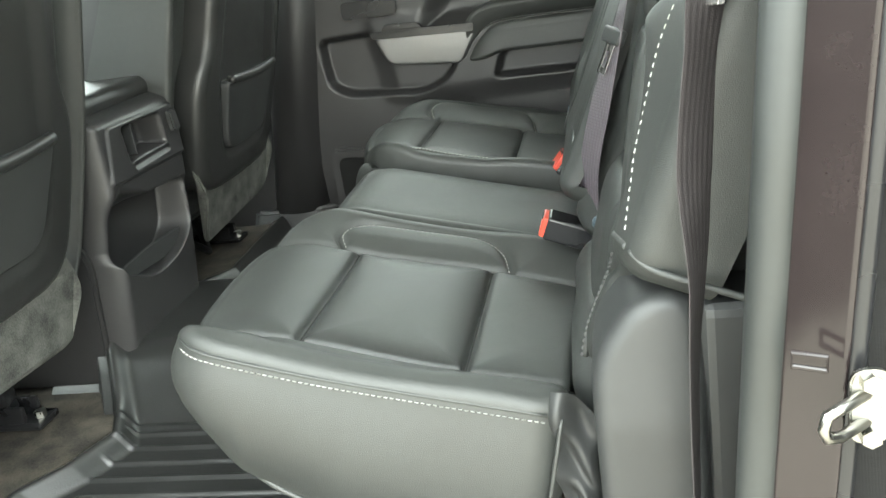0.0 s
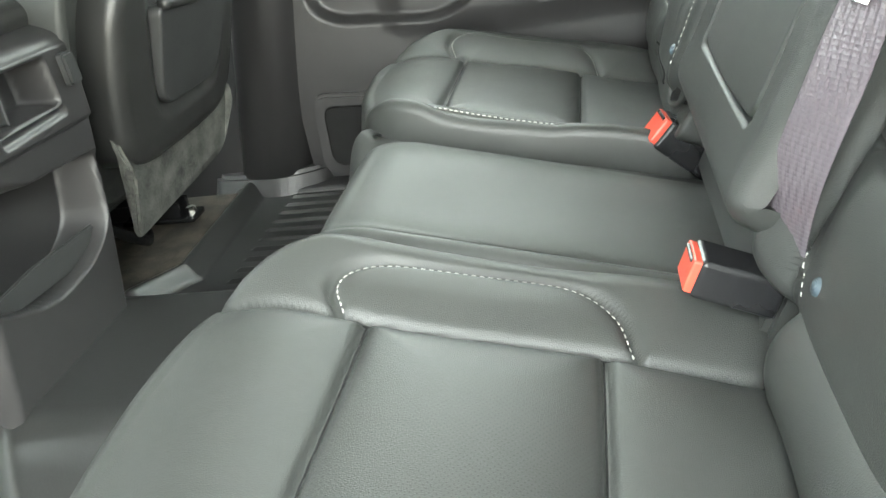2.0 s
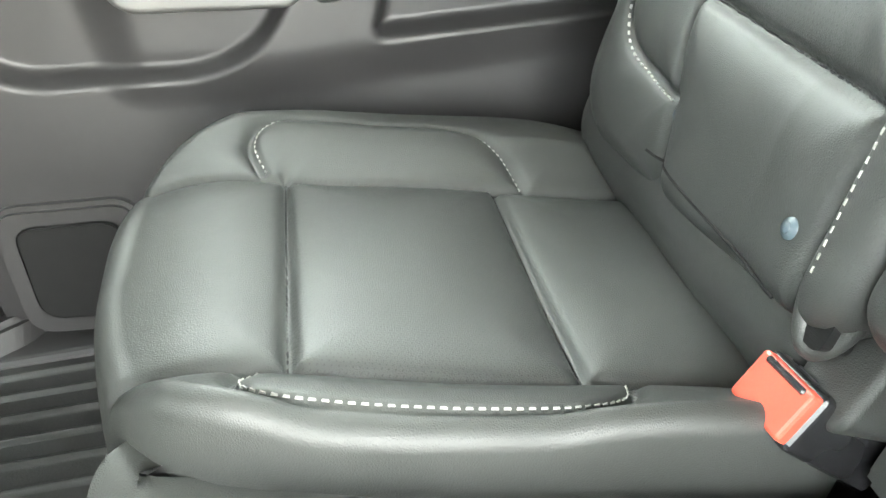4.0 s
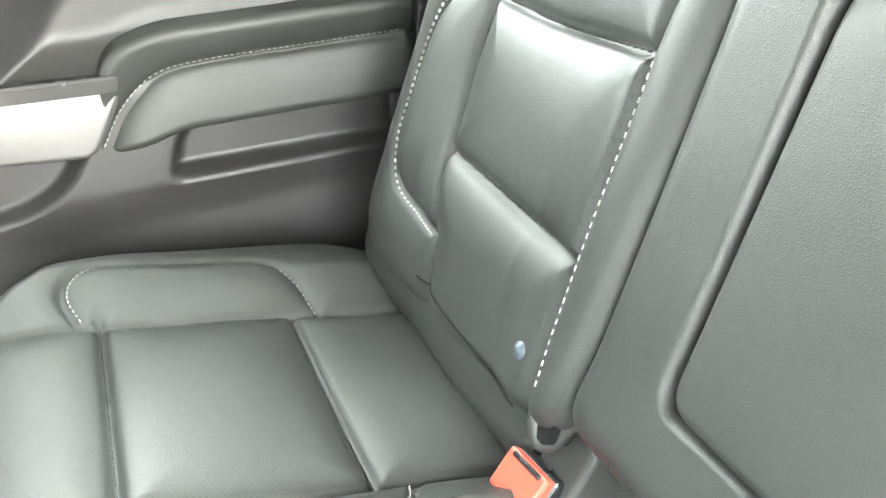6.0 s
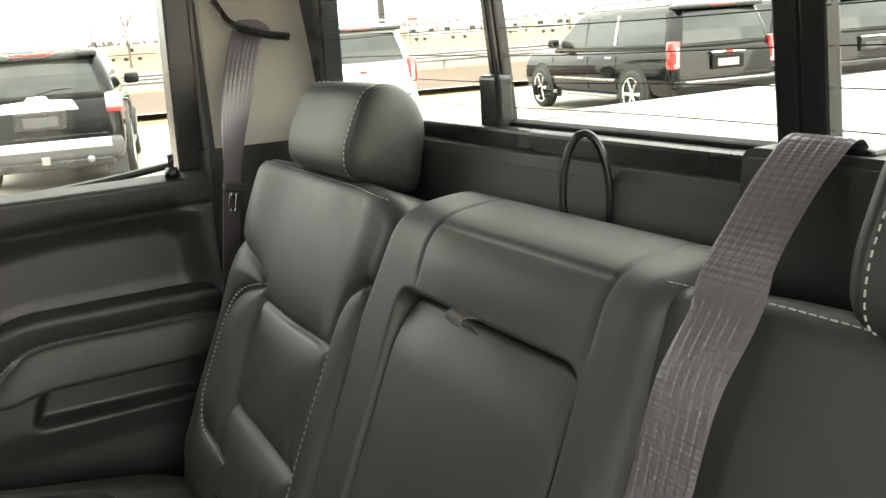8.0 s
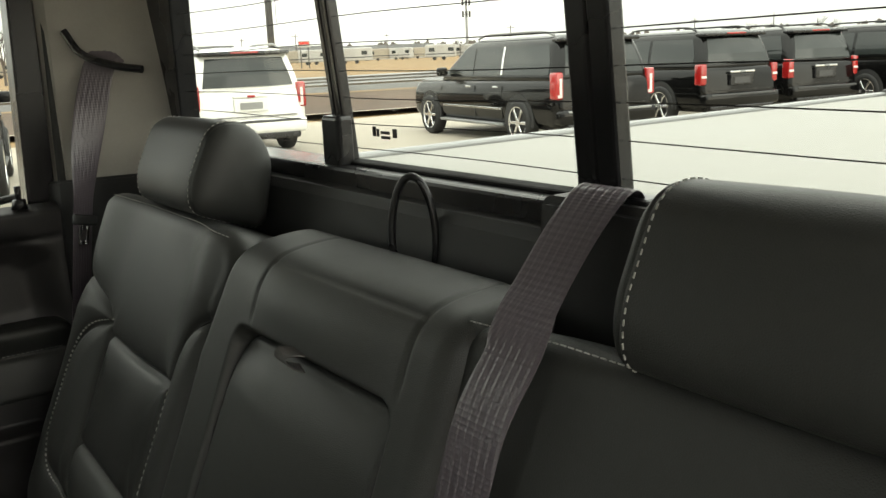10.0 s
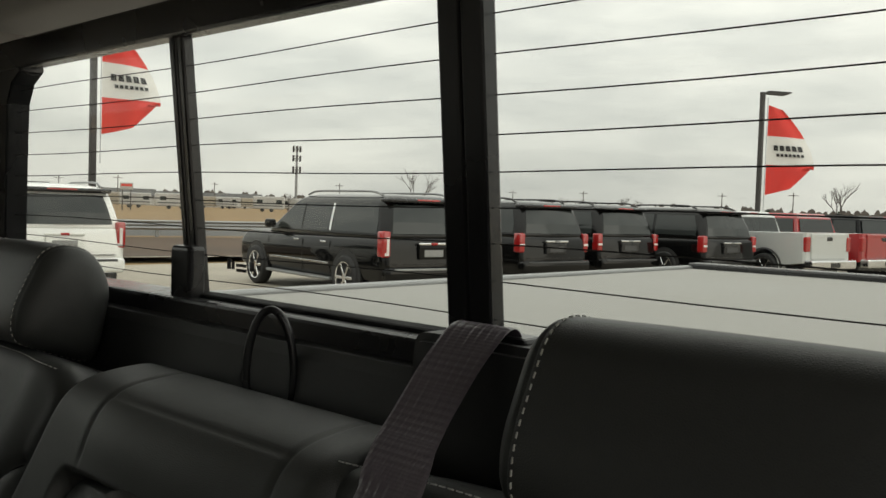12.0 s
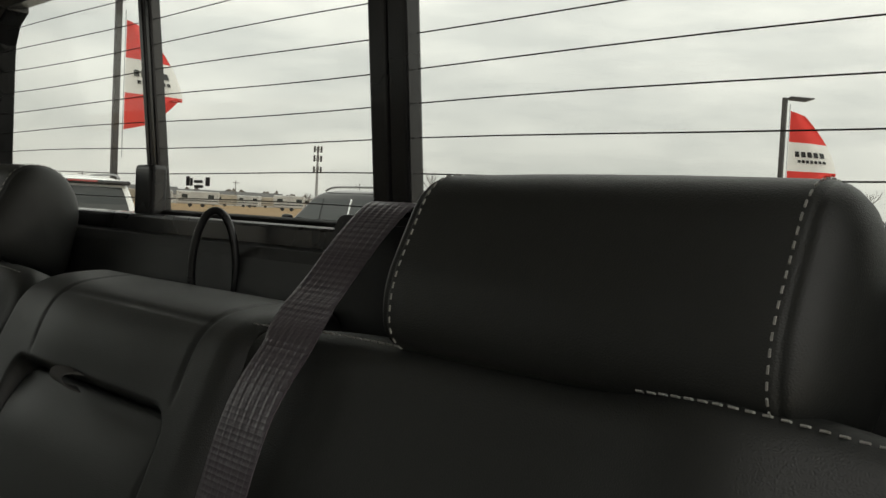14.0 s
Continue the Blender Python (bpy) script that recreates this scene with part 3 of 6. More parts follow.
        part("piping", tube_bm([on_back(b, v, float(h(np.array([b]), np.array([v]))[0]) - 0.001) for b, v in pipe], 0.0032, 8), LEATHER, parent, "leather piping along the lower bolster", smooth=True)
        part("stitching", stitch_bm(pipe[24:], on_back, h, step=0.006, length=0.004, width=0.0006, off=-0.007), DARK_THREAD, parent)
    part("stitching", stitch_bm(m([(1.79 if side < 0 else 1.812, 0.4985), (1.90, 0.503), (2.05, 0.504), (2.165 if side < 0 else 2.225, 0.503)]), on_back, lambda p, q: h(p, np.full(p.shape, 0.486)) - 0.0035, step=0.0065), THREAD, parent)
    # rolled top shoulder, to the rear
    core = m([(1.788, 0.0), (1.788, 0.488), (1.90, 0.498), (2.20, 0.496), (2.27, 0.43), (2.25, 0.24), (2.19, 0.17), (2.19, 0.0)])
    set_back = lambda b, v, w: on_back(b, v, w - (0.012 if v > 0.42 else 0.075))
    part("top_cover", poly_bm(core if side < 0 else core[::-1], set_back, -0.105, 0.010), LEATHER, parent)
    for b, v in ((2.042, 0.104), (1.846, 0.106)) if side < 0 else ((1.318, 0.095),):
        w = float(h(np.array([b]), np.array([v]))[0])
        part("button", join(cyl_bm(on_back(b, v, w - 0.004), on_back(b, v, w + 0.0025), 0.0070, 0.0064, 20, 0.0012), cyl_bm(on_back(b, v, w + 0.002), on_back(b, v, w + 0.0035), 0.004, 0.003, 16)), BLUE_PLASTIC, parent, "small grey-blue plastic child-seat button", smooth=True)
    # fold-over loop slot beside the buckle
    b0 = 1.806
    loop = [on_back(b0 + (0.016 + 0.004 * math.cos(k)) * math.sin(k), 0.092 + 0.036 * math.cos(k), 0.000 + 0.006 * math.sin(k)) for k in np.linspace(0, 2 * math.pi, 34)[:-1]]
    if side < 0:
        part("belt_slot", tube_bm(loop, 0.0058, 12, True), LEATHER, parent, "padded slot for the belt buckle", smooth=True)
        # solid black plate inside the loop, standing for the shade of the hole
        part("slot_shade", poly_bm(rounded([(b0 - 0.014, 0.060), (b0 - 0.014, 0.120), (b0 + 0.013, 0.120), (b0 + 0.013, 0.060)], 0.01), lambda p, q, w: on_back(p, q, w - 0.012), 0.018), GRILLE, parent)
        tab_h = puffed([], puff=0.003, bulge=lambda p, q: 0.010 * np.clip((0.10 - q) / 0.08, 0, 1))
        part("slot_tab", pad_bm(rounded([(b0 - 0.032, 0.030), (b0 - 0.034, 0.080, 0.02), (b0 - 0.012, 0.094, 0.014), (b0 + 0.006, 0.080, 0.008), (b0 + 0.004, 0.030)], 0.01), lambda p, q, w: on_back(p, q, w - 0.020), tab_h, roll=0.006, depth=0.02, rings=14, n=90), LEATHER, parent, "leather tab in the slot", smooth=True)
    return h


BLUE_PLASTIC = mat("grey_blue_plastic", (0.055, 0.075, 0.09), 0.4, vary=0.1)
backrest_pad(back_narrow, -1)
backrest_pad(back_wide, 1)
# middle: two side strips, the header pad and the folded armrest
side_prof = smooth_line([(-0.060, 0.092), (-0.030, 0.084), (0.0, 0.084), (0.018, 0.094), (0.020, 0.115), (0.016, 0.15), (0.018, 0.32), (0.021, 0.42), (0.023, 0.470), (0.018, 0.492), (0.0, 0.508), (-0.024, 0.521), (-0.048, 0.533), (-0.064, 0.532), (-0.073, 0.515), (-0.075, 0.44)], 16)
side_run = np.concatenate([[0], np.cumsum(np.linalg.norm(np.diff(side_prof, axis=0), axis=1))])
grid_s, grid_b = np.linspace(0, side_run[-1], 260), np.linspace(1.381, 1.786, 170)
soften = lambda a: np.convolve(np.pad(a, 8, mode='reflect', reflect_type='odd'), np.ones(17) / 17, mode='valid')
pw, pv = soften(np.interp(grid_s, side_run, side_prof[:, 0])), soften(np.interp(grid_s, side_run, side_prof[:, 1]))
tw, tv = np.gradient(pw, grid_s), np.gradient(pv, grid_s)
BB, SS = np.meshgrid(grid_b, grid_s)
up_ = np.argmax(pv > 0.14)
s_low = float(grid_s[up_] + 0.012)
s_head = float(np.interp(0.420, pv[up_:200], grid_s[up_:200]))
s_fold = float(np.interp(0.492, pv[up_:215], grid_s[up_:215]))
def inset_of(p, q, poly, soft):
    d = line_dist(p, q, [np.vstack([poly, poly[:1]])])
    t = np.clip(np.where(inside(p, q, poly), d, -d) / soft * 0.5 + 0.5, 0, 1)
    return t * t * (3 - 2 * t)
opening = rounded([(1.440, s_low, 0.012), (1.440, s_head, 0.018), (1.704, s_head, 0.018), (1.704, s_low, 0.012)], 0.03)
DD = -0.050 * inset_of(BB, SS, opening, 0.007)
for b in (1.434, 1.678):
    DD = DD - 0.0022 * np.exp(-((BB - b) / 0.0028) ** 2) * np.clip((SS - s_head - 0.004) / 0.02, 0, 1)
DD = DD - 0.0016 * np.exp(-((SS - s_fold) / 0.0025) ** 2) * ((BB > 1.434) & (BB < 1.678))
DD = DD + 0.005 * np.exp(-((SS - (s_head + s_fold) / 2) / 0.03) ** 2) * np.exp(-((BB - 1.574) / 0.1) ** 4)
rim_ = np.minimum(BB - 1.381, 1.786 - BB)
DD = DD - 0.026 * (1 - np.sqrt(np.clip(1 - (1 - np.clip(rim_ / 0.026, 0, 1)) ** 2, 0, 1)))
NW, NV = np.broadcast_to(tv[:, None], BB.shape), np.broadcast_to(-tw[:, None], BB.shape)
squeeze_l = np.interp(pv, [0.0, 0.12, 0.38, 0.50], [0.010, 0.0, 0.0, 0.030])
squeeze_r = np.interp(pv, [0.0, 0.12, 0.30], [0.012, 0.010, 0.0])
BX = BB - squeeze_l[:, None] * np.clip((BB - 1.697) / 0.089, 0, 1) + squeeze_r[:, None] * np.clip((1.44 - BB) / 0.059, 0, 1)
block = [on_back(b, v, w) for b, v, w in zip(BX.ravel(), (pv[:, None] + NV * DD).ravel(), (pw[:, None] + NW * DD).ravel())]
nb = len(grid_b)
bm = raw(block, [(r * nb + c, r * nb + c + 1, (r + 1) * nb + c + 1, (r + 1) * nb + c) for r in range(len(grid_s) - 1) for c in range(nb - 1)])
part("middle_backrest", bm, LEATHER, back_wide, "plain leather middle backrest with seamed broad top", smooth=True)
arm_h = puffed([], puff=0.004, bulge=lambda p, q: 0.006 * (1 - ((p - 1.572) / 0.13) ** 2) - 0.010 * np.clip((q - 0.36) / 0.05, 0, 1) ** 2)
part("armrest", pad_bm(rounded([(1.449, 0.158, 0.012), (1.449, 0.414, 0.014), (1.696, 0.414, 0.014), (1.696, 0.158, 0.012)], 0.02), lambda b, v, w: on_back(b, v, w + 0.011), arm_h, roll=0.007, depth=0.04, rings=40, n=240), LEATHER, back_wide, "folded centre armrest of plain leather", smooth=True)
part("filler", poly_bm([(1.392, 0.0), (1.392, 0.45), (1.776, 0.45), (1.776, 0.0)], lambda b, v, w: on_back(b, v, w - 0.045), -0.07, 0.006), LEATHER, back_wide)
# pull strap of the armrest
strap = [on_back(1.577 + 0.004 * math.cos(k), 0.4215 + 0.0065 * math.sin(k), 0.022 + 0.015 * math.cos(k)) for k in np.linspace(-1.9, 1.9, 14)]
part("pull_strap", ribbon_bm(strap, [(0, 1, 0.1)] * 14, 0.024, 0.0016), STRAP, back_wide, "short folded pull strap of grey webbing", smooth=True)


def headrest(b0, label, half=0.134, low=0.0):
    """A pillow on two posts, b0: its middle across the cab."""
    hr = thing("headrest", label, "headrest", "rear headrests")
    prof = rounded([(-0.074, 0.514, 0.022), (0.020, 0.509, 0.022), (0.033, 0.540, 0.03), (0.030, 0.614, 0.032), (-0.016, 0.631, 0.05), (-0.056, 0.602, 0.05)], 0.03, 10)
    prof = resample(prof, 72, True) - np.array([0.0, low])
    c = prof.mean(0)
    vs, fs = [], []
    lay = [(-half + 0.001, 0.0), (-half + 0.002, 0.45), (-half + 0.005, 0.70), (-half + 0.010, 0.86), (-half + 0.015, 0.94), (-half + 0.018, 0.972), (-half + 0.0195, 0.958), (-half + 0.021, 0.982), (-half + 0.0235, 0.994), (-half + 0.04, 1.0)]
    lay = lay + [(-0.04, 1.012), (0.0, 1.014), (0.04, 1.012)] + [(-b, k) for b, k in lay[::-1]]
    for b, k in lay:
        for w, v in prof:
            vs.append(on_back(b0 + b, c[1] + (v - c[1]) * max(k, 0.001), c[0] + (w - c[0]) * max(k, 0.001)))
    nn = 72
    for i in range(len(lay) - 1):
        fs += [(i * nn + j, i * nn + (j + 1) % nn, (i + 1) * nn + (j + 1) % nn, (i + 1) * nn + j) for j in range(nn)]
    bm = raw(vs, fs)
    bmesh.ops.recalc_face_normals(bm, faces=bm.faces)
    part("pillow", bm, LEATHER, hr, smooth=True)
    ring = np.vstack([prof, prof[:1]])
    run = np.concatenate([[0], np.cumsum(np.linalg.norm(np.diff(ring, axis=0), axis=1))])
    def on_ring(s_, b, e):
        p = np.array([np.interp(s_ % run[-1], run, ring[:, 0]), np.interp(s_ % run[-1], run, ring[:, 1])])
        k = 0.996 + e * 20
        return on_back(b0 + b, c[1] + (p[1] - c[1]) * k, c[0] + (p[0] - c[0]) * k)
    for sg in (-1, 1):
        part("stitching", stitch_bm([(0.0, sg * (half - 0.0240)), (run[-1], sg * (half - 0.0240))], on_ring, flat, step=0.0064, length=0.0042), THREAD, hr)
    for sg in (-1, 1):
        part("post", cyl_bm(on_back(b0 + sg * 0.06, 0.44, -0.02), on_back(b0 + sg * 0.06, 0.535, -0.02), 0.006, n=14), STEEL, hr, smooth=True)
    return hr


headrest(1.986, "black leather headrest with pale stitching on the far seat", 0.112)
headrest(1.139, "black leather headrest with pale stitching beside the open door", 0.134, 0.008)


# ---- belts and buckles ----
def buckle(a, b, label, turn=0.0, tilt=35, size=1.0):
    bk = thing("seat_belt_buckle", label, "belt buckle", "seat belt buckles")
    m = Matrix.Translation((a[0], a[1], a[2])) @ Euler((radians(turn), radians(-tilt), radians(b))).to_matrix().to_4x4() @ Matrix.Scale(size, 4)
    bm = box_bm((-0.030, -0.021, -0.016), (0.036, 0.021, 0.016), 0.004, 3)
    bmesh.ops.transform(bm, matrix=m, verts=bm.verts)
    part("body", bm, GLOSS_PLASTIC, bk)
    bm = box_bm((-0.036, -0.019, -0.0135), (-0.026, 0.019, 0.0135), 0.002, 2)
    bmesh.ops.transform(bm, matrix=m, verts=bm.verts)
    part("button", bm, RED_PLASTIC, bk, "red release button")
    bm = box_bm((-0.0375, -0.014, 0.009), (-0.034, 0.014, 0.0125), 0.001, 1)
    bmesh.ops.transform(bm, matrix=m, verts=bm.verts)
    part("slot", bm, GLOSS_PLASTIC, bk)
    bm = box_bm((0.03, -0.011, -0.006), (0.085, 0.011, 0.004), 0.003, 2)
    bmesh.ops.transform(bm, matrix=m, verts=bm.verts)
    part("stalk", bm, PLASTIC, bk)
    return bk


buckle((0.075, 1.412, 1.304), 0, "black seat belt buckle with red button on the cushion", 0, -22)
buckle((0.078, 1.804, 1.272), 6, "black seat belt buckle with red button on the cushion", 0, -42, 1.2)


def tongue(parent, at, along, across, size=0.72):
    """Metal latch plate with its plastic grip."""
    al, ac = Vector(along).normalized(), Vector(across).normalized()
    nn = al.cross(ac)
    m = Matrix((al, ac, nn)).transposed().to_4x4() @ Matrix.Scale(size, 4)
    m.translation = at
    bm = box_bm((-0.012, -0.030, -0.006), (0.012, 0.030, 0.006), 0.005, 3)
    bmesh.ops.transform(bm, matrix=m, verts=bm.verts)
    part("grip", bm, PLASTIC, parent, "grey plastic grip")
    frame_ = join(*[box_bm(lo, hi, 0.0008, 1) for lo, hi in (((0.01, -0.013, -0.0013), (0.056, -0.006, 0.0013)), ((0.01, 0.006, -0.0013), (0.056, 0.013, 0.0013)), ((0.046, -0.006, -0.0013), (0.056, 0.006, 0.0013)), ((0.01, -0.006, -0.0013), (0.022, 0.006, 0.0013)))])
    bmesh.ops.transform(frame_, matrix=m, verts=frame_.verts)
    part("latch_plate", frame_, CHROME, parent, "bright metal latch plate")


# middle belt, from the retractor on the back wall down over the wide backrest
belt_mid = thing("seat_belt", "grey-violet webbing belt over the backrest from the rear shelf", "seat belt", "rear seat belts")
line = smooth_line([(0.335, 1.346, 1.790), (0.326, 1.345, 1.813), (0.312, 1.344, 1.818), (0.290, 1.348, 1.797), (0.262, 1.350, 1.764), (0.240, 1.344, 1.746), (0.220, 1.334, 1.727)] + [on_back(b_, v_, w_) for b_, v_, w_ in ((1.338, 0.44, 0.028), (1.342, 0.37, 0.020), (1.344, 0.30, 0.012), (1.354, 0.22, 0.003), (1.372, 0.15, -0.008), (1.396, 0.09, -0.028), (1.418, 0.04, -0.055))], 8)
part("webbing", ribbon_bm(line, [(-0.42 * min(1, max(0, (1.62 - p[2]) / 0.14)), 0.9, 0) for p in line], 0.049, 0.0018), WEBBING, belt_mid, smooth=False)
tongue(belt_mid, on_back(1.344, 0.305, 0.015), (-0.395, 0.06, -0.919), (-0.38, 0.9, 0.1), 0.80)
# far belt, from the pillar slot to the floor behind the seat edge
belt_far = thing("seat_belt", "grey webbing belt hanging from the slot in the pale pillar", "seat belt", "rear seat belts")
line = smooth_line([(0.315, 2.31, 1.945), (0.285, 2.325, 1.93), (0.265, 2.325, 1.90), (0.235, 2.315, 1.80), (0.215, 2.305, 1.70), (0.20, 2.30, 1.60), (0.17, 2.285, 1.40), (0.15, 2.28, 1.2)], 8)
part("webbing", ribbon_bm(line, [(0.86 - 0.10 * f, -0.50 + 1.16 * f, 0.0) for f in (min(1, max(0, (1.90 - p[2]) / 0.18)) for p in line)], 0.046, 0.0018), WEBBING, belt_far, smooth=False)
tongue(belt_far, (0.214, 2.296, 1.690), (-0.22, -0.10, -1), (0.80, 0.30, -0.2), 0.66)
# belt on the side of the open door
turn_ = lambda z: radians(float(np.interp(z, [1.0, 1.27, 1.377, 1.447, 1.52, 1.60, 1.72], [79, 79, 76, 69, 54, 54, 28])))
belt_near = thing("seat_belt", "webbing belt in a shade-darkened tone hanging beside the open door", "seat belt", "rear seat belts")
line = smooth_line([(0.285, 0.90, 1.93), (0.245, 0.895, 1.80), (0.217, 0.893, 1.68), (0.201, 0.893, 1.58), (0.195, 0.893, 1.52), (0.194, 0.893, 1.45), (0.188, 0.893, 1.37), (0.185, 0.894, 1.27), (0.180, 0.896, 1.10), (0.19, 0.90, 1.02)], 8)
part("webbing", ribbon_bm(line, [(math.cos(turn_(p[2])), math.sin(turn_(p[2])), 0) for p in line], 0.046, 0.0018), SHADED_WEBBING, belt_near)
tongue(belt_near, (0.214, 0.890, 1.668), (-0.1, 0.0, -1), (0.85, -0.5, 0))
# ---- cab: floor, walls, ceiling ----
tagged(part("floor", box_bm((-1.9, 0.86, 0.98), (0.40, 2.40, 1.045), 0.0), CARPET), "grey-brown carpeted cab floor", "floor", kind="structure")
tagged(part("ceiling", box_bm((-1.22, 0.78, 2.125), (0.46, 2.44, 2.17), 0.01), HEADLINER), "pale grey cloth cab headliner", "ceiling", kind="structure")
# back wall under the rear window
tagged(part("wall_back", box_bm((0.365, 0.84, 1.0), (0.43, 2.40, 1.79), 0.0), PLASTIC), "dark back wall of the cab", "wall", kind="structure")
ledge = [(0.312, 1.60), (0.352, 1.60), (0.358, 1.772), (0.346, 1.779), (0.336, 1.776), (0.331, 1.766)]
tagged(part("trim_shelf", poly_bm(ledge, lambda p, q, w: (p, 0.86 + w, q), 1.50, 0.004), PLASTIC), "black trim panel along the back wall under the window", "trim", kind="structure")

# rear window: outer frame, two posts, three panes, heating wires
window = thing("window_1", "rear sliding window with black frame and heating wires", "window", kind="structure")
Y0, Y1, Z0, Z1 = 0.985, 2.225, 1.790, 2.062
def win_x(z):
    return 0.372 - 0.10 * (z - 1.80)
for nm, lo, hi in (("window_sill", (0.345, 0.90, 1.765), (0.400, 2.30, 1.797)), ):
    part(nm, box_bm(lo, hi, 0.004), GLOSS_PLASTIC, window)
def bar(nm, y0, z0, y1, z1, width, thick=0.03, material=None):
    """A straight piece of the frame between two points of the window's plane."""
    a, b = Vector((win_x(z0), y0, z0)), Vector((win_x(z1), y1, z1))
    d = (b - a).normalized()
    nn = Vector((1, 0, 0.10)).normalized()
    s = d.cross(nn).normalized()
    bm = box_bm((0, -width / 2, -thick / 2), ((b - a).length, width / 2, thick / 2), 0.003, 2)
    m = Matrix((d, s, nn)).transposed().to_4x4()
    m.translation = a
    bmesh.ops.transform(bm, matrix=m, verts=bm.verts)
    return part(nm, bm, material or GLOSS_PLASTIC, window)
bar("window_frame", 0.93, Z1 + 0.016, 2.29, Z1 + 0.016, 0.036)
on_win = lambda p, q, w: (win_x(q) - 0.012 + w, p, q)
side_frame = [(2.254, 1.786), (2.234, 1.87), (2.204, 1.98), (2.192, 2.018), (2.172, 2.042), (2.140, 2.056), (2.140, 2.095), (2.31, 2.095), (2.31, 1.786)]
part("window_frame", poly_bm(side_frame, on_win, 0.030, 0.002), GLOSS_PLASTIC, window)
part("window_frame", poly_bm([(flip(p), q) for p, q in side_frame[::-1]], on_win, 0.030, 0.002), GLOSS_PLASTIC, window)
bar("post", 1.785, 1.79, 1.785, 2.075, 0.012, 0.016)
bar("post", 1.7725, 1.79, 1.7725, 2.075, 0.0115, 0.014)
bar("post", 1.4085, 1.79, 1.4085, 2.075, 0.020, 0.020)
bar("post", 1.3870, 1.79, 1.3870, 2.075, 0.021, 0.018)
bar("slide_rail", 1.40, 1.796, 1.79, 1.796, 0.012, 0.018, GRILLE)
part("latch", box_bm((0.350, 1.762, 1.786), (0.370, 1.800, 1.850), 0.005, 3), GLOSS_PLASTIC, window, "black plastic sliding latch")
for a, b in ((0.955, 1.38), (1.41, 1.775), (1.785, 2.272)):
    bm = raw([(win_x(Z0) + 0.004, a, Z0), (win_x(Z0) + 0.004, b, Z0), (win_x(Z1) + 0.004, b, Z1), (win_x(Z1) + 0.004, a, Z1),
              (win_x(Z0) + 0.008, a, Z0), (win_x(Z0) + 0.008, b, Z0), (win_x(Z1) + 0.008, b, Z1), (win_x(Z1) + 0.008, a, Z1)],
             [(0, 1, 2, 3), (7, 6, 5, 4), (0, 4, 5, 1), (1, 5, 6, 2), (2, 6, 7, 3), (3, 7, 4, 0)])
    ob = part("pane", bm, GLASS, window)
    ob.visible_shadow = False
for k in range(9):
    z = 1.815 + 0.0273 * k
    for a, b in ((0.965, 1.374), (1.420, 1.765), (1.795, 2.262)):
        part("heating_wire", tube_bm([(win_x(z) + 0.002, y, z + 0.0015 * math.sin(9 * y + k)) for y in np.linspace(a, b, 6)], 0.00055, 5), WIRE, window)

for k, (y0_, z0_, w_, h_) in enumerate(((1.728, 1.829, 0.006, 0.010), (1.720, 1.829, 0.004, 0.008), (1.712, 1.832, 0.016, 0.003), (1.712, 1.827, 0.016, 0.003), (1.690, 1.829, 0.007, 0.009))):
    part("mark", box_bm((win_x(z0_) + 0.0028, y0_ - w_, z0_), (win_x(z0_) + 0.0038, y0_, z0_ + h_), 0.0), WIRE, window)

# pale pillar trim between the rear window and the far door
pillar = [(0.205, 2.395), (0.215, 2.372), (0.30, 2.315), (0.352, 2.283), (0.40, 2.283), (0.42, 2.42), (0.205, 2.42)]
tagged(part("pillar_trim", poly_bm(pillar, lambda p, q, w: (p, q, 1.73 + w), 0.41, 0.004), HEADLINER), "pale grey pillar cover behind the far door", "pillar trim", kind="structure")
low = [(0.19, 2.395), (0.20, 2.365), (0.29, 2.275), (0.345, 2.228), (0.40, 2.228), (0.42, 2.42), (0.19, 2.42)]
tagged(part("pillar_base", poly_bm(low, lambda p, q, w: (p, q, 1.03 + w + (0.10 * (q - 2.30) if w > 0.1 else 0) * -1), 0.72, 0.004), PLASTIC), "black plastic lower pillar trim", "pillar trim", kind="structure")
slot = thing("belt_guide", "black slot in the pillar for the belt", "belt guide")
part("slot", tube_bm(smooth_line([(0.232, 2.352, 1.965), (0.25, 2.334, 1.930), (0.285, 2.298, 1.912), (0.315, 2.268, 1.905)], 6), 0.006, 8), GLOSS_PLASTIC, slot)
retr = thing("belt_retractor", "black plastic belt retractor cover on the rear shelf", "belt retractor")
part("belt_mouth", box_bm((0.318, 1.312, 1.806), (0.342, 1.378, 1.813), 0.003), GLOSS_PLASTIC, retr)
part("cover", poly_bm(rounded([(1.285, 1.70), (1.285, 1.809, 0.01), (1.404, 1.809, 0.012), (1.412, 1.70)], 0.006), lambda p, q, w: (0.352 - w, p, q), 0.046, 0.006), PLASTIC, retr)
cord = thing("release_loop", "thin black seat release cord standing up as a loop", "cord loop")
part("cord", tube_bm([(0.316 + 0.0125 * math.sin(k), 1.578 - 0.0165 * math.sin(k), 1.750 - 0.056 * math.cos(k)) for k in np.linspace(0.3, 2 * math.pi - 0.3, 40)], 0.0036, 10), GLOSS_PLASTIC, cord, smooth=True)

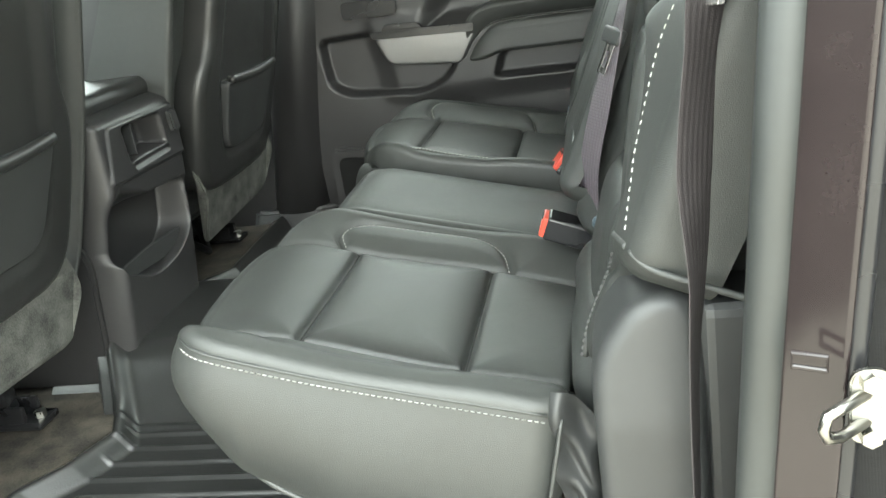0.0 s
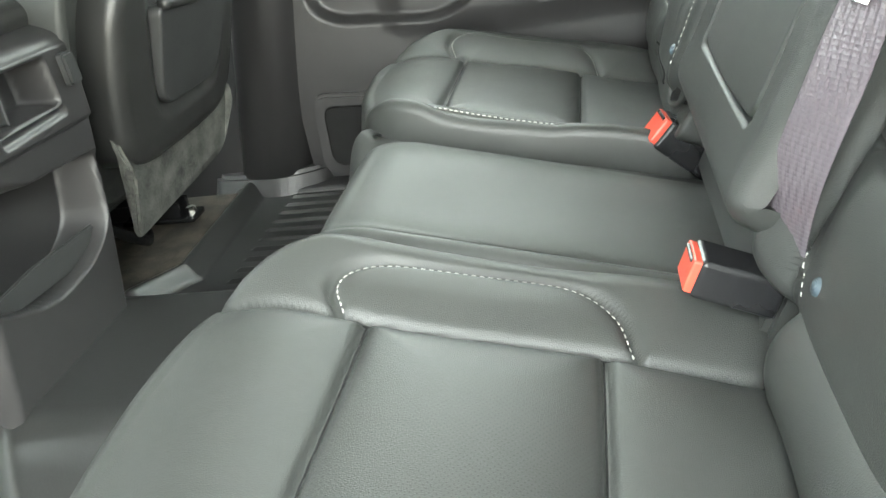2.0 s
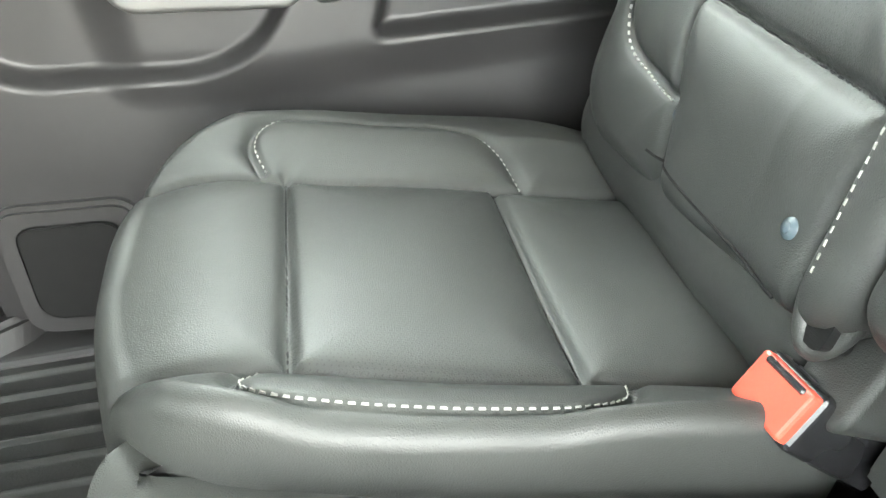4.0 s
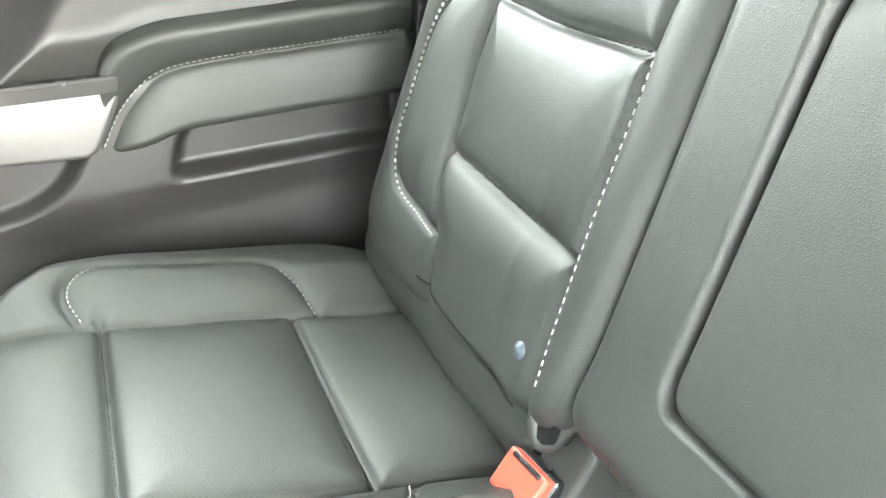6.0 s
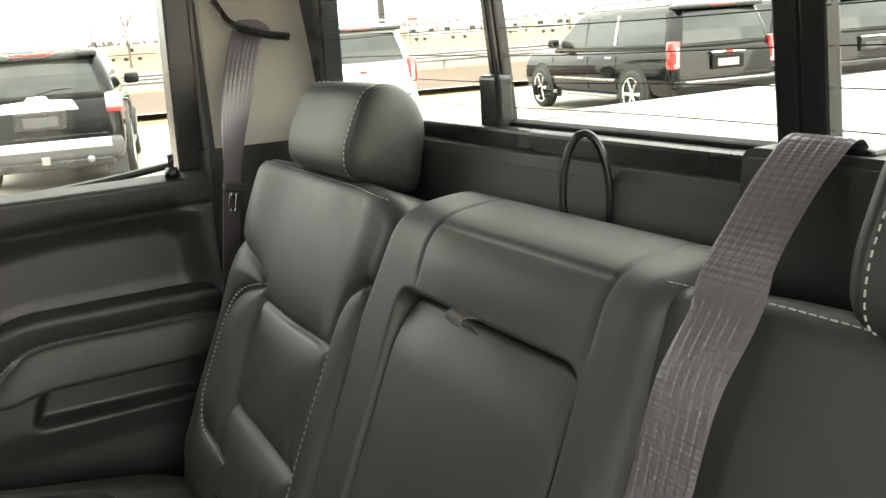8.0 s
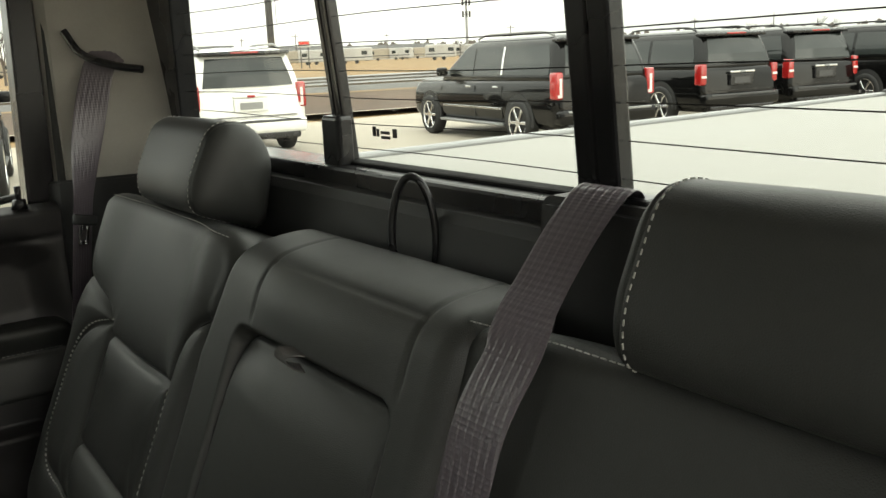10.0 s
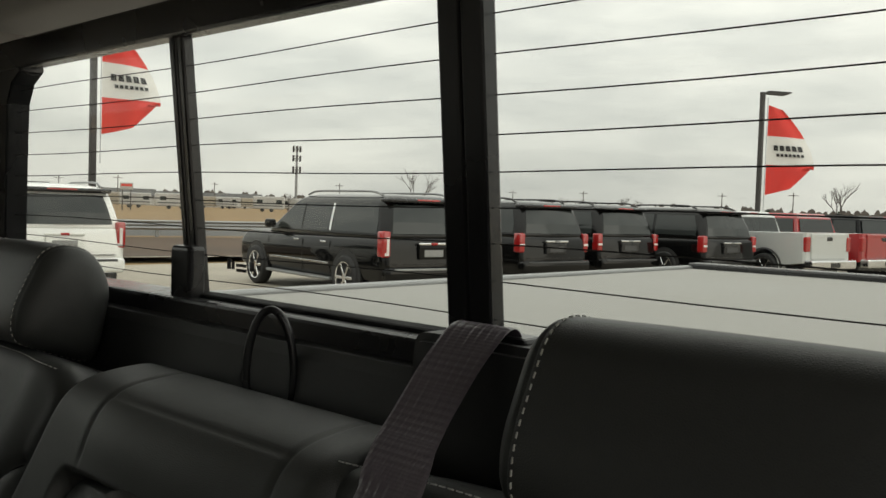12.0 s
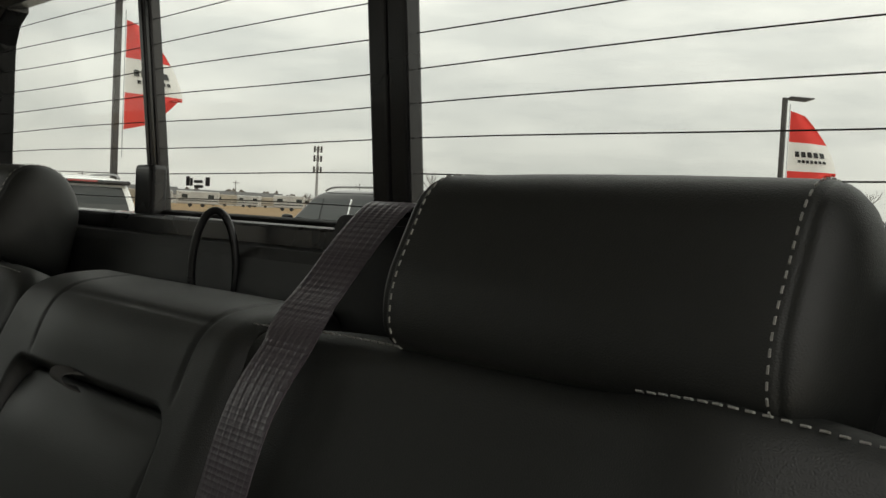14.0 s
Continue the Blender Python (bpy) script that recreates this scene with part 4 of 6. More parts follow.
# ---- far rear door ----
door = thing("door_1", "closed rear door with dark trim panel, armrest and silver handle", "door", kind="structure")
scoop = [(-0.262, 1.493), (-0.215, 1.567), (-0.172, 1.614), (-0.13, 1.636), (-0.033, 1.648), (0.127, 1.650), (0.16, 1.62), (0.168, 1.53), (0.16, 1.50), (-0.10, 1.50)]
recess = rounded([(-0.520, 1.492, 0.02), (-0.512, 1.385, 0.03), (-0.47, 1.360, 0.03), (-0.285, 1.348, 0.03), (-0.225, 1.372, 0.03), (-0.185, 1.430), (-0.37, 1.440), (-0.385, 1.495)], 0.012)
pocket = rounded([(-0.108, 1.366, 0.01), (-0.086, 1.428, 0.03), (0.17, 1.428), (0.17, 1.362)], 0.01)
arm_zone = rounded([(-0.40, 1.520), (-0.14, 1.505), (-0.10, 1.522), (0.175, 1.524), (0.175, 1.345), (-0.20, 1.335), (-0.37, 1.345), (-0.38, 1.44)], 0.03)

def step_in(p, q, poly, soft):
    """0 outside the outline, 1 inside, soft over its edge."""
    d = line_dist(p, q, [np.vstack([poly, np.array(poly)[:1]])])
    s = np.where(inside(p, q, poly), d, -d)
    return np.clip(s / soft * 0.5 + 0.5, 0, 1) ** 2 * (3 - 2 * np.clip(s / soft * 0.5 + 0.5, 0, 1))

dx, dz = np.linspace(-0.575, 0.195, 200), np.linspace(1.045, 1.712, 170)
PX, PZ = np.meshgrid(dx, dz)
sill = 1.655 + 0.008 * np.sin(PX * 4)
DY = 2.362 - 0.012 * step_in(PX, PZ, np.array(arm_zone), 0.03)
DY = DY + 0.030 * step_in(PX, PZ, np.array(scoop), 0.032)
DY = DY + 0.028 * step_in(PX, PZ, recess, 0.008)
DY = DY + 0.030 * step_in(PX, PZ, pocket, 0.008)
DY = DY + 0.004 * np.exp(-((PZ - sill) / 0.003) ** 2) - 0.006 * np.clip((PZ - 1.66) / 0.05, 0, 1)
DY = DY + 0.02 * np.clip((1.30 - PZ) / 0.25, 0, 1) ** 2
DY = np.where(PZ > 1.700, DY + (PZ - 1.700) * 2.0, DY)
nx, nz = len(dx), len(dz)
bm = raw(list(zip(PX.ravel(), DY.ravel(), PZ.ravel())), [(r * nx + c, r * nx + c + 1, (r + 1) * nx + c + 1, (r + 1) * nx + c) for r in range(nz - 1) for c in range(nx - 1)])
part("trim_panel", bm, SOFT_PLASTIC, door, smooth=True)
part("door_shell", box_bm((-0.60, 2.405, 1.0), (0.20, 2.46, 1.70), 0.004), PAINT_DARK, door)
arm = rounded([(-0.178, 1.412, 0.01), (-0.150, 1.508, 0.03), (-0.10, 1.524, 0.03), (0.175, 1.524), (0.175, 1.430), (-0.09, 1.430, 0.03), (-0.13, 1.418)], 0.006)
on_door = lambda p, q, w: (p, 2.352 - w, q)
arm_line = smooth_line([(-0.172, 1.412), (-0.145, 1.452), (-0.105, 1.482), (-0.05, 1.489), (0.05, 1.489), (0.17, 1.489)])
arm_hh = puffed([arm_line], puff=0.016, spread=0.02, groove=0.003, bulge=lambda p, q: 0.008 * np.clip((q - 1.47) / 0.05, 0, 1))
part("armrest", pad_bm(arm, on_door, arm_hh, roll=0.010, depth=0.02, rings=34, n=220), LEATHER, door, "padded leather armrest with pale stitching", smooth=True)
part("stitching", stitch_bm(arm_line, on_door, arm_hh, off=0.004), THREAD, door)
handle = [(-0.375, 1.482, 0.006), (-0.352, 1.426, 0.02), (-0.188, 1.412, 0.01), (-0.150, 1.474, 0.006)]
part("pull_handle", pad_bm(rounded(handle, 0.008), on_door, puffed([], puff=0.004, bulge=lambda p, q: 0.006 - 40 * (q - 1.45) ** 2 * 0.02), roll=0.006, depth=0.03, rings=16, n=120), SILVER, door, "satin silver pull handle", smooth=True)
part("handle_lip", poly_bm(rounded([(-0.385, 1.486), (-0.39, 1.50), (-0.26, 1.498), (-0.145, 1.494), (-0.148, 1.476), (-0.37, 1.484)], 0.004), on_door, 0.022, 0.003), GLOSS_PLASTIC, door)
part("switch_panel", poly_bm(rounded([(-0.36, 1.50), (-0.35, 1.515), (-0.275, 1.512), (-0.262, 1.498)], 0.006), on_door, 0.026, 0.003), GLOSS_PLASTIC, door, "window switch panel")
part("inner_release", poly_bm(rounded([(-0.45, 1.535), (-0.45, 1.575), (-0.32, 1.575), (-0.32, 1.535)], 0.012), on_door, 0.01, 0.003), GLOSS_PLASTIC, door, "door release in its recess")
part("speaker_frame", poly_bm(rounded([(-0.545, 1.235), (-0.545, 1.075), (-0.40, 1.06), (-0.39, 1.225)], 0.03), lambda p, q, w: (p, 2.372 - w, q), 0.022, 0.006), SOFT_PLASTIC, door)
part("speaker_grille", poly_bm(rounded([(-0.525, 1.212), (-0.525, 1.095), (-0.42, 1.082), (-0.41, 1.205)], 0.025), lambda p, q, w: (p, 2.372 - w, q), 0.025, 0.003), GRILLE, door, "black speaker grille")
part("lock_pin", join(cyl_bm((0.142, 2.372, 1.708), (0.142, 2.372, 1.722), 0.012, 0.009, 18), cyl_bm((0.142, 2.372, 1.72), (0.142, 2.372, 1.742), 0.004, 0.005, 14)), GLOSS_PLASTIC, door, "black lock pin on the window sill", smooth=True)
part("window_rubber", tube_bm(smooth_line([(-0.60, 2.405, 1.690), (-0.2, 2.405, 1.697), (0.0, 2.405, 1.706), (0.15, 2.405, 1.722)], 5), 0.006, 8), SEAL, door)
ob = part("pane", box_bm((-0.60, 2.420, 1.66), (0.19, 2.424, 2.10), 0.0), GLASS, door)
ob.visible_shadow = False
part("window_frame", poly_bm([(0.158, 1.70), (0.172, 2.12), (0.205, 2.12), (0.200, 1.64), (0.19, 1.64), (0.19, 1.70)], lambda p, q, w: (p, 2.395 + w, q), 0.05, 0.003), GLOSS_PLASTIC, door)
part("window_frame", box_bm((-0.62, 2.40, 2.085), (0.20, 2.45, 2.14), 0.004), GLOSS_PLASTIC, door)
part("door_seal", tube_bm([(0.205, 2.385, 1.05), (0.205, 2.385, 1.4), (0.212, 2.385, 1.7), (0.222, 2.388, 2.10)], 0.010, 10), SEAL, door)

# pillar between the far doors
tagged(part("pillar_middle", poly_bm(rounded([(-0.70, 2.43), (-0.685, 2.345, 0.03), (-0.600, 2.328, 0.04), (-0.550, 2.372, 0.03), (-0.54, 2.43)], 0.01), lambda p, q, w: (p + 0.16 * (w - 0.28), q, 1.0 + w), 1.14, 0.0), SOFT_PLASTIC, smooth=True), "dark rounded plastic pillar between the far doors", "pillar trim", kind="structure")
tagged(part("pillar_foot", poly_bm(rounded([(-0.80, 2.43), (-0.78, 2.315, 0.04), (-0.62, 2.30, 0.05), (-0.545, 2.35, 0.03), (-0.53, 2.43)], 0.01), lambda p, q, w: (p + 0.10 * w, q + 0.55 * max(0, w), 1.03 + w), 0.06, 0.008), SOFT_PLASTIC), "dark flared foot of the middle pillar", "pillar trim", kind="structure")
tagged(part("sill_trim", box_bm((-0.75, 2.325, 1.03), (0.20, 2.40, 1.060), 0.010, 3), SOFT_PLASTIC), "dark door sill trim", "trim", kind="structure")
# front door far, windscreen cowl, and the closing walls
tagged(part("wall_front_far", box_bm((-1.75, 2.37, 1.0), (-0.64, 2.45, 1.72), 0.01), SOFT_PLASTIC), "dark trim of the far front door", "wall", kind="structure")
tagged(part("wall_front_near", box_bm((-1.75, 0.77, 1.0), (-0.62, 0.84, 1.70), 0.01), SOFT_PLASTIC), "dark trim of the front door", "wall", kind="structure")
tagged(part("pillar_front", box_bm((-0.74, 0.77, 1.0), (-0.60, 0.84, 2.14), 0.01), SOFT_PLASTIC), "dark pillar between the doors", "pillar trim", kind="structure")
scr = thing("windscreen", "tinted laminated windscreen over the dashboard", "windscreen", kind="structure")
scr_pane = part("pane", raw([(-1.99, 0.84, 1.58), (-1.99, 2.38, 1.58), (-1.22, 2.36, 2.13), (-1.22, 0.86, 2.13)], [(0, 1, 2, 3)]), TINT, scr)
scr_pane.visible_shadow = False
for y in (0.80, 2.40):
    part("pillar", tube_bm([(-2.02, y, 1.56), (-1.22, y, 2.14)], 0.05, 10), SOFT_PLASTIC, scr)
for y, nm in ((0.80, "near"), (2.41, "far")):
    side_pane = tagged(part("window_front", raw([(-1.84, y, 1.68), (-0.66, y, 1.68), (-0.56, y, 2.13), (-1.24, y, 2.13)], [(0, 1, 2, 3)]), TINT), "tinted front door window", "window", kind="structure")
    side_pane.visible_shadow = False
tagged(part("dashboard", box_bm((-2.0, 0.80, 1.0), (-1.55, 2.42, 1.62), 0.05, 4), SOFT_PLASTIC), "dark soft dashboard", "dashboard", kind="structure")

# ---- side of the open door ----
near = thing("door_jamb", "dark painted door jamb with striker behind the open doorway", "door jamb", kind="structure")
part("jamb", poly_bm(rounded([(0.230, 0.84), (0.236, 0.806, 0.005), (0.246, 0.797, 0.012), (0.270, 0.778, 0.004), (0.276, 0.80), (0.276, 0.84)], 0.005), lambda p, q, w: (p + 0.07 * (w - 0.5), q, 1.0 + w), 1.2, 0.0), PAINT_DARK, near)
part("seal", tube_bm([(0.197, 0.815, 0.98), (0.2185, 0.815, 1.33), (0.2335, 0.814, 1.545), (0.272, 0.814, 2.1)], 0.0140, 16), SEAL, near, "grey rubber door seal", smooth=True)
part("outer_seal", tube_bm([(0.240, 0.784, 1.0), (0.261, 0.784, 1.3), (0.282, 0.784, 1.6), (0.317, 0.784, 2.1)], 0.006, 12), GLOSS_PLASTIC, near, smooth=True)
# plain matt black panel filling the side beyond the painted jamb
part("body_side", box_bm((0.262, 0.796, 0.9), (0.55, 0.84, 2.1), 0.004, 2), GRILLE, near, "matt black panel along the rear face of the doorway")
part("clip", tube_bm([(0.234, 0.780, 1.440), (0.252, 0.774, 1.439), (0.252, 0.774, 1.430), (0.234, 0.780, 1.431)], 0.0018, 8, True), PAINT_DARK, near)
striker = thing("door_striker", "bright zinc door striker loop bolted to the jamb", "door striker", at=(-0.016, 0.0, 0.014))
part("plate", poly_bm(rounded([(0.278, 1.372), (0.278, 1.420, 0.01), (0.300, 1.420, 0.01), (0.300, 1.372)], 0.01), lambda p, q, w: (p, 0.770 - w, q), 0.005, 0.001), STEEL, striker)
part("loop", tube_bm([(0.288, 0.768, 1.404), (0.270, 0.752, 1.404), (0.262, 0.748, 1.402), (0.260, 0.747, 1.394), (0.262, 0.748, 1.388), (0.270, 0.752, 1.386), (0.288, 0.768, 1.386)], 0.0035, 10), STEEL, striker, smooth=True)
for z in (1.378, 1.413):
    part("bolt", cyl_bm((0.289, 0.766, z), (0.289, 0.760, z), 0.006, n=6), STEEL, striker)
quarter = rounded([(0.124, 1.0), (0.124, 1.352, 0.05), (0.155, 1.393, 0.06), (0.186, 1.398, 0.02), (0.186, 1.0)], 0.03)
tagged(part("trim_quarter", pad_bm(quarter, lambda p, q, w: (p, 0.926 - w + 0.12 * max(0, q - 1.30), q), flat, roll=0.014, depth=0.10, rings=20, n=220), PLASTIC, smooth=True), "rounded dark plastic trim beside the backrest", "trim", kind="structure")
tagged(part("trim_rear", box_bm((0.196, 0.935, 1.0), (0.262, 1.02, 1.402), 0.012, 3), PLASTIC), "dark plastic side panel behind the quarter trim", "trim", kind="structure")
tagged(part("wall_corner", box_bm((0.255, 0.85, 1.0), (0.37, 0.92, 2.14), 0.01), PLASTIC), "dark pillar cover beside the open door", "wall", kind="structure")
tagged(part("door_step", box_bm((-0.62, 0.80, 0.98), (0.24, 0.90, 1.055), 0.012, 3), SOFT_PLASTIC), "dark sill of the open doorway", "trim", kind="structure")

door_open = thing("door_2", "open rear door with dark trim standing out from the cab", "door", kind="structure")
swing = lambda p, q, w: (-0.66 - 0.22 * p + w, 0.76 - 0.97 * p, q)
part("trim_panel", poly_bm(rounded([(0.0, 1.00), (0.0, 1.70), (0.84, 1.72), (0.90, 1.40), (0.82, 1.00)], 0.05), swing, -0.09, 0.01), SOFT_PLASTIC, door_open)
part("window_frame", tube_bm([swing(p, q, -0.045) for p, q in ((0.0, 1.70), (0.08, 2.02), (0.18, 2.10), (0.72, 2.10), (0.80, 2.05), (0.84, 1.72))], 0.022, 8), GLOSS_PLASTIC, door_open)

# ---- floor mat with ribs ----
rim_y, rim_x = [0.88, 1.18, 1.24, 1.325, 1.40, 1.56, 1.70, 1.90, 1.98, 2.30], [-0.70, -0.69, -0.648, -0.620, -0.656, -0.737, -0.755, -0.755, -0.70, -0.71]
tagged(part("carpet", poly_bm([(-1.5, 0.88), *[(x + 0.010, y) for x, y in zip(rim_x, rim_y)], (-1.5, 2.30)], lambda p, q, w: (p, q, 1.03 + w), 0.044, 0.004), CARPET), "speckled grey-brown carpet under the front seats", "carpet", kind="structure")
mat_thing = thing("floor_mat", "black ribbed rubber floor mat with raised rim", "floor mat")
mx, my = np.linspace(-0.80, -0.15, 190), np.concatenate([np.linspace(0.90, 2.33, 620)])
def ease(t):
    t = np.clip(t, 0, 1)
    return t * t * (3 - 2 * t)
def mat_z(x, y):
    """Flat ribbed foot wells, a raised tunnel between them, a stepped rim along the front."""
    hump = 0.085 * ease((y - 1.365) / 0.16) * ease((1.89 - y) / 0.13)
    front = np.interp(y, rim_y, rim_x)
    rim = 0.030 * ease((front + 0.045 - x) / 0.030) - 0.012 * ease((front + 0.012 - x) / 0.008) - 0.05 * ease((front - 0.012 - x) / 0.012)
    well = 1 - ease((y - 1.355) / 0.02) * ease((1.90 - y) / 0.02)
    ribs = 0.0050 * ease((np.cos((y - 0.9) * 2 * math.pi / 0.038) - 0.72) / 0.22) * well * ease((x + 0.61) / 0.01)
    edge = 0.004 * np.exp(-((y - 1.375) / 0.006) ** 2) * ease((x + 0.64) / 0.02)
    return 1.052 + hump + rim + ribs + edge
GX, GY = np.meshgrid(mx, my)
GZ = mat_z(GX, GY)
nx = len(mx)
part("rubber", raw(list(zip(GX.ravel(), GY.ravel(), GZ.ravel())), [(r * nx + c, r * nx + c + 1, (r + 1) * nx + c + 1, (r + 1) * nx + c) for r in range(len(my) - 1) for c in range(nx - 1)]), RUBBER, mat_thing, smooth=True)

# ---- centre console ----
con = thing("centre_console", "black plastic centre console with rear cubby and bin", "console")
cy0, cy1 = 1.475, 1.765
part("body", poly_bm(rounded([(-1.45, 1.05), (-1.45, 1.47), (-0.80, 1.500, 0.04), (-0.715, 1.49, 0.02), (-0.705, 1.05)], 0.012), lambda p, q, w: (p, cy0 + 0.012 + w, q), cy1 - cy0 - 0.024, 0.008), SOFT_PLASTIC, con)
panel = rounded([(1.500, 1.403), (1.522, 1.490), (1.748, 1.487), (1.752, 1.397)], 0.008)
cubby = rounded([(1.560, 1.480), (1.684, 1.478), (1.690, 1.428), (1.566, 1.426)], 0.006)
bin_hole = rounded([(1.512, 1.366, 0.02), (1.744, 1.352, 0.012), (1.738, 1.262, 0.03), (1.690, 1.232, 0.05), (1.60, 1.222, 0.05), (1.500, 1.262, 0.02)], 0.02)
CY, CZ = np.meshgrid(np.linspace(cy0, cy1, 170), np.linspace(1.06, 1.520, 230))
CX = -0.612 - 0.045 * np.clip((1.40 - CZ) / 0.34, 0, 1) ** 1.2
CX = CX - 0.10 * np.clip((1.505 - CY) / 0.03, 0, 1) ** 2.4 - 0.10 * np.clip((CY - 1.740) / 0.025, 0, 1) ** 2.4 - 0.07 * np.clip((CZ - 1.490) / 0.03, 0, 1) ** 2
CX = CX + 0.005 * step_in(CY, CZ, panel, 0.003)
CX = CX - 0.050 * step_in(CY, CZ, cubby, 0.004)
CX = CX - 0.006 * step_in(CY, CZ, rounded([(1.572, 1.421), (1.694, 1.423), (1.697, 1.414), (1.576, 1.411)], 0.004), 0.003)
CX = CX - 0.062 * step_in(CY, CZ, bin_hole, 0.005 + 0.030 * np.clip((1.60 - CY) / 0.08, 0, 1) * np.clip((CZ - 1.27) / 0.03, 0, 1))
nx = CY.shape[1]
bm = raw(list(zip(CX.ravel(), CY.ravel(), CZ.ravel())), [(r * nx + c, r * nx + c + 1, (r + 1) * nx + c + 1, (r + 1) * nx + c) for r in range(CY.shape[0] - 1) for c in range(nx - 1)])
part("rear_panel", bm, SOFT_PLASTIC, con, "moulded rear face with cubby and open bin", smooth=True)
part("divider", box_bm((-0.665, 1.612, 1.427), (-0.622, 1.616, 1.478), 0.001, 1), PLASTIC, con)
part("pocket_front", poly_bm(rounded([(1.505, 1.240), (1.512, 1.262), (1.600, 1.268), (1.738, 1.262), (1.734, 1.246), (1.66, 1.230)], 0.006), lambda p, q, w: (-0.652 + w, p, q), 0.005, 0.002), PLASTIC, con, "inner wall of the open bin")
on_con = lambda p, q, w: (-0.608 + w, p, q)
part("outlet", poly_bm(rounded([(1.708, 1.440), (1.704, 1.478), (1.728, 1.478), (1.734, 1.440)], 0.006), on_con, 0.012, 0.003), PLASTIC, con, "square power outlet cover")
part("lid", box_bm((-1.15, cy0 - 0.002, 1.502), (-0.640, cy1 + 0.002, 1.540), 0.018, 5), SHELL, con, "smooth dark console lid", smooth=True)
part("lid_edge", tube_bm(smooth_line([(-0.80, cy1 - 0.004, 1.500), (-0.66, cy1 - 0.006, 1.500), (-0.636, cy1 - 0.03, 1.499), (-0.634, 1.62, 1.499), (-0.636, cy0 + 0.03, 1.499), (-0.66, cy0 + 0.006, 1.500), (-0.80, cy0 + 0.004, 1.50)], 6), 0.003, 8), GLOSS_PLASTIC, con, smooth=True)
for s_ in (1.500, 1.742):
    part("side_skirt", poly_bm(rounded([(-1.30, 1.08), (-1.30, 1.30), (-0.70, 1.34, 0.03), (-0.668, 1.30, 0.03), (-0.690, 1.08)], 0.02), lambda p, q, w, s_=s_: (p, (cy0 - 0.004 if s_ < 1.6 else cy1 - 0.012) + w, q), 0.016, 0.005), SOFT_PLASTIC, con)


# ---- front seats, seen from behind ----
def front_seat(y0, label, lift):
    fs = thing("front_seat", label, "car seat", "front seats")
    yc = y0
    lean = lambda p, q, w: (-0.628 + 0.28 * (q - 1.30 - lift) + w, p, q)
    hw = 0.245
    out = rounded([(yc - hw + 0.03, 1.28, 0.06), (yc - hw, 1.50, 0.08), (yc - hw + 0.01, 1.92, 0.08), (yc + hw - 0.01, 1.92, 0.08), (yc + hw, 1.50, 0.08), (yc + hw - 0.03, 1.28, 0.06)], 0.05)
    part("backrest", pad_bm(out, lambda p, q, w: lean(p, q, -0.055 - w), flat, roll=0.03, depth=lambda p, q: -(0.175 - 0.22 * np.clip(q - 1.50, 0, 0.45)), rings=12, n=160), LEATHER, fs, "plain leather backrest", smooth=True)
    z0 = 1.30 + lift
    shell = rounded([(yc - 0.155, z0 + 0.005, 0.06), (yc - 0.180, z0 + 0.10, 0.05), (yc - 0.183, z0 + 0.20, 0.03), (yc - 0.150, z0 + 0.255, 0.03), (yc - 0.130, z0 + 0.56, 0.05), (yc + 0.130, z0 + 0.56, 0.05), (yc + 0.150, z0 + 0.255, 0.03), (yc + 0.183, z0 + 0.20, 0.03), (yc + 0.180, z0 + 0.10, 0.05), (yc + 0.155, z0 + 0.005, 0.06)], 0.05)
    inset = rounded([(yc - 0.105, z0 + 0.045, 0.04), (yc - 0.130, z0 + 0.195, 0.01), (yc - 0.095, z0 + 0.53, 0.03), (yc + 0.095, z0 + 0.53, 0.03), (yc + 0.130, z0 + 0.195, 0.01), (yc + 0.105, z0 + 0.045, 0.04)], 0.04)
    def relief(p, q):
        return 0.014 * (1 - ((p - yc) / 0.2) ** 2) - 0.010 * step_in(p, q, inset, 0.016)
    part("back_shell", pad_bm(shell, lean, relief, roll=0.022, depth=0.05, rings=90, n=260), SHELL, fs, "smooth black plastic seat back shell", smooth=True)
    pocket_line = rounded([(yc - 0.095, z0 + 0.058, 0.035), (yc - 0.118, z0 + 0.188, 0.01), (yc + 0.118, z0 + 0.188, 0.01), (yc + 0.095, z0 + 0.058, 0.035)], 0.03)
    part("pocket", pad_bm(pocket_line, lambda p, q, w: lean(p, q, w), lambda p, q: 0.004 + 0.012 * (1 - ((p - yc) / 0.2) ** 2) + 0.008 * np.clip((q - z0 - 0.06) / 0.12, 0, 1), roll=0.004, depth=0.006, rings=24, n=160), PLASTIC, fs, "map pocket on the seat back", smooth=True)
    part("pocket_welt", tube_bm([lean(p, z0 + 0.196 - 0.010 * math.cos((p - yc) * 11), 0.022 - 0.15 * (p - yc) ** 2) for p in np.linspace(yc - 0.116, yc + 0.116, 20)], 0.0085, 12), SHELL, fs, "rolled upper edge of the map pocket", smooth=True)
    part("headrest", box_bm((-0.66, yc - 0.13, 1.97), (-0.55, yc + 0.13, 2.09), 0.035, 4), LEATHER, fs)
    sk = rounded([(yc - 0.160, 1.185 + lift, 0.02), (yc - 0.190, 1.30, 0.03), (yc - 0.185, 1.37 + lift), (yc + 0.185, 1.37 + lift), (yc + 0.190, 1.30, 0.03), (yc + 0.160, 1.205 + lift, 0.04)], 0.02)
    if y0 < MID:
        sk = np.array([(2 * yc - p, q) for p, q in sk])[::-1]
    part("skirt", poly_bm(sk, lambda p, q, w: (-0.672 + 0.35 * (q - 1.18) + w - 0.03 * max(0, (q - 1.29) / 0.05), p, q), 0.012, 0.004), SKIRT, fs, "grey felt skirt under the seat back")
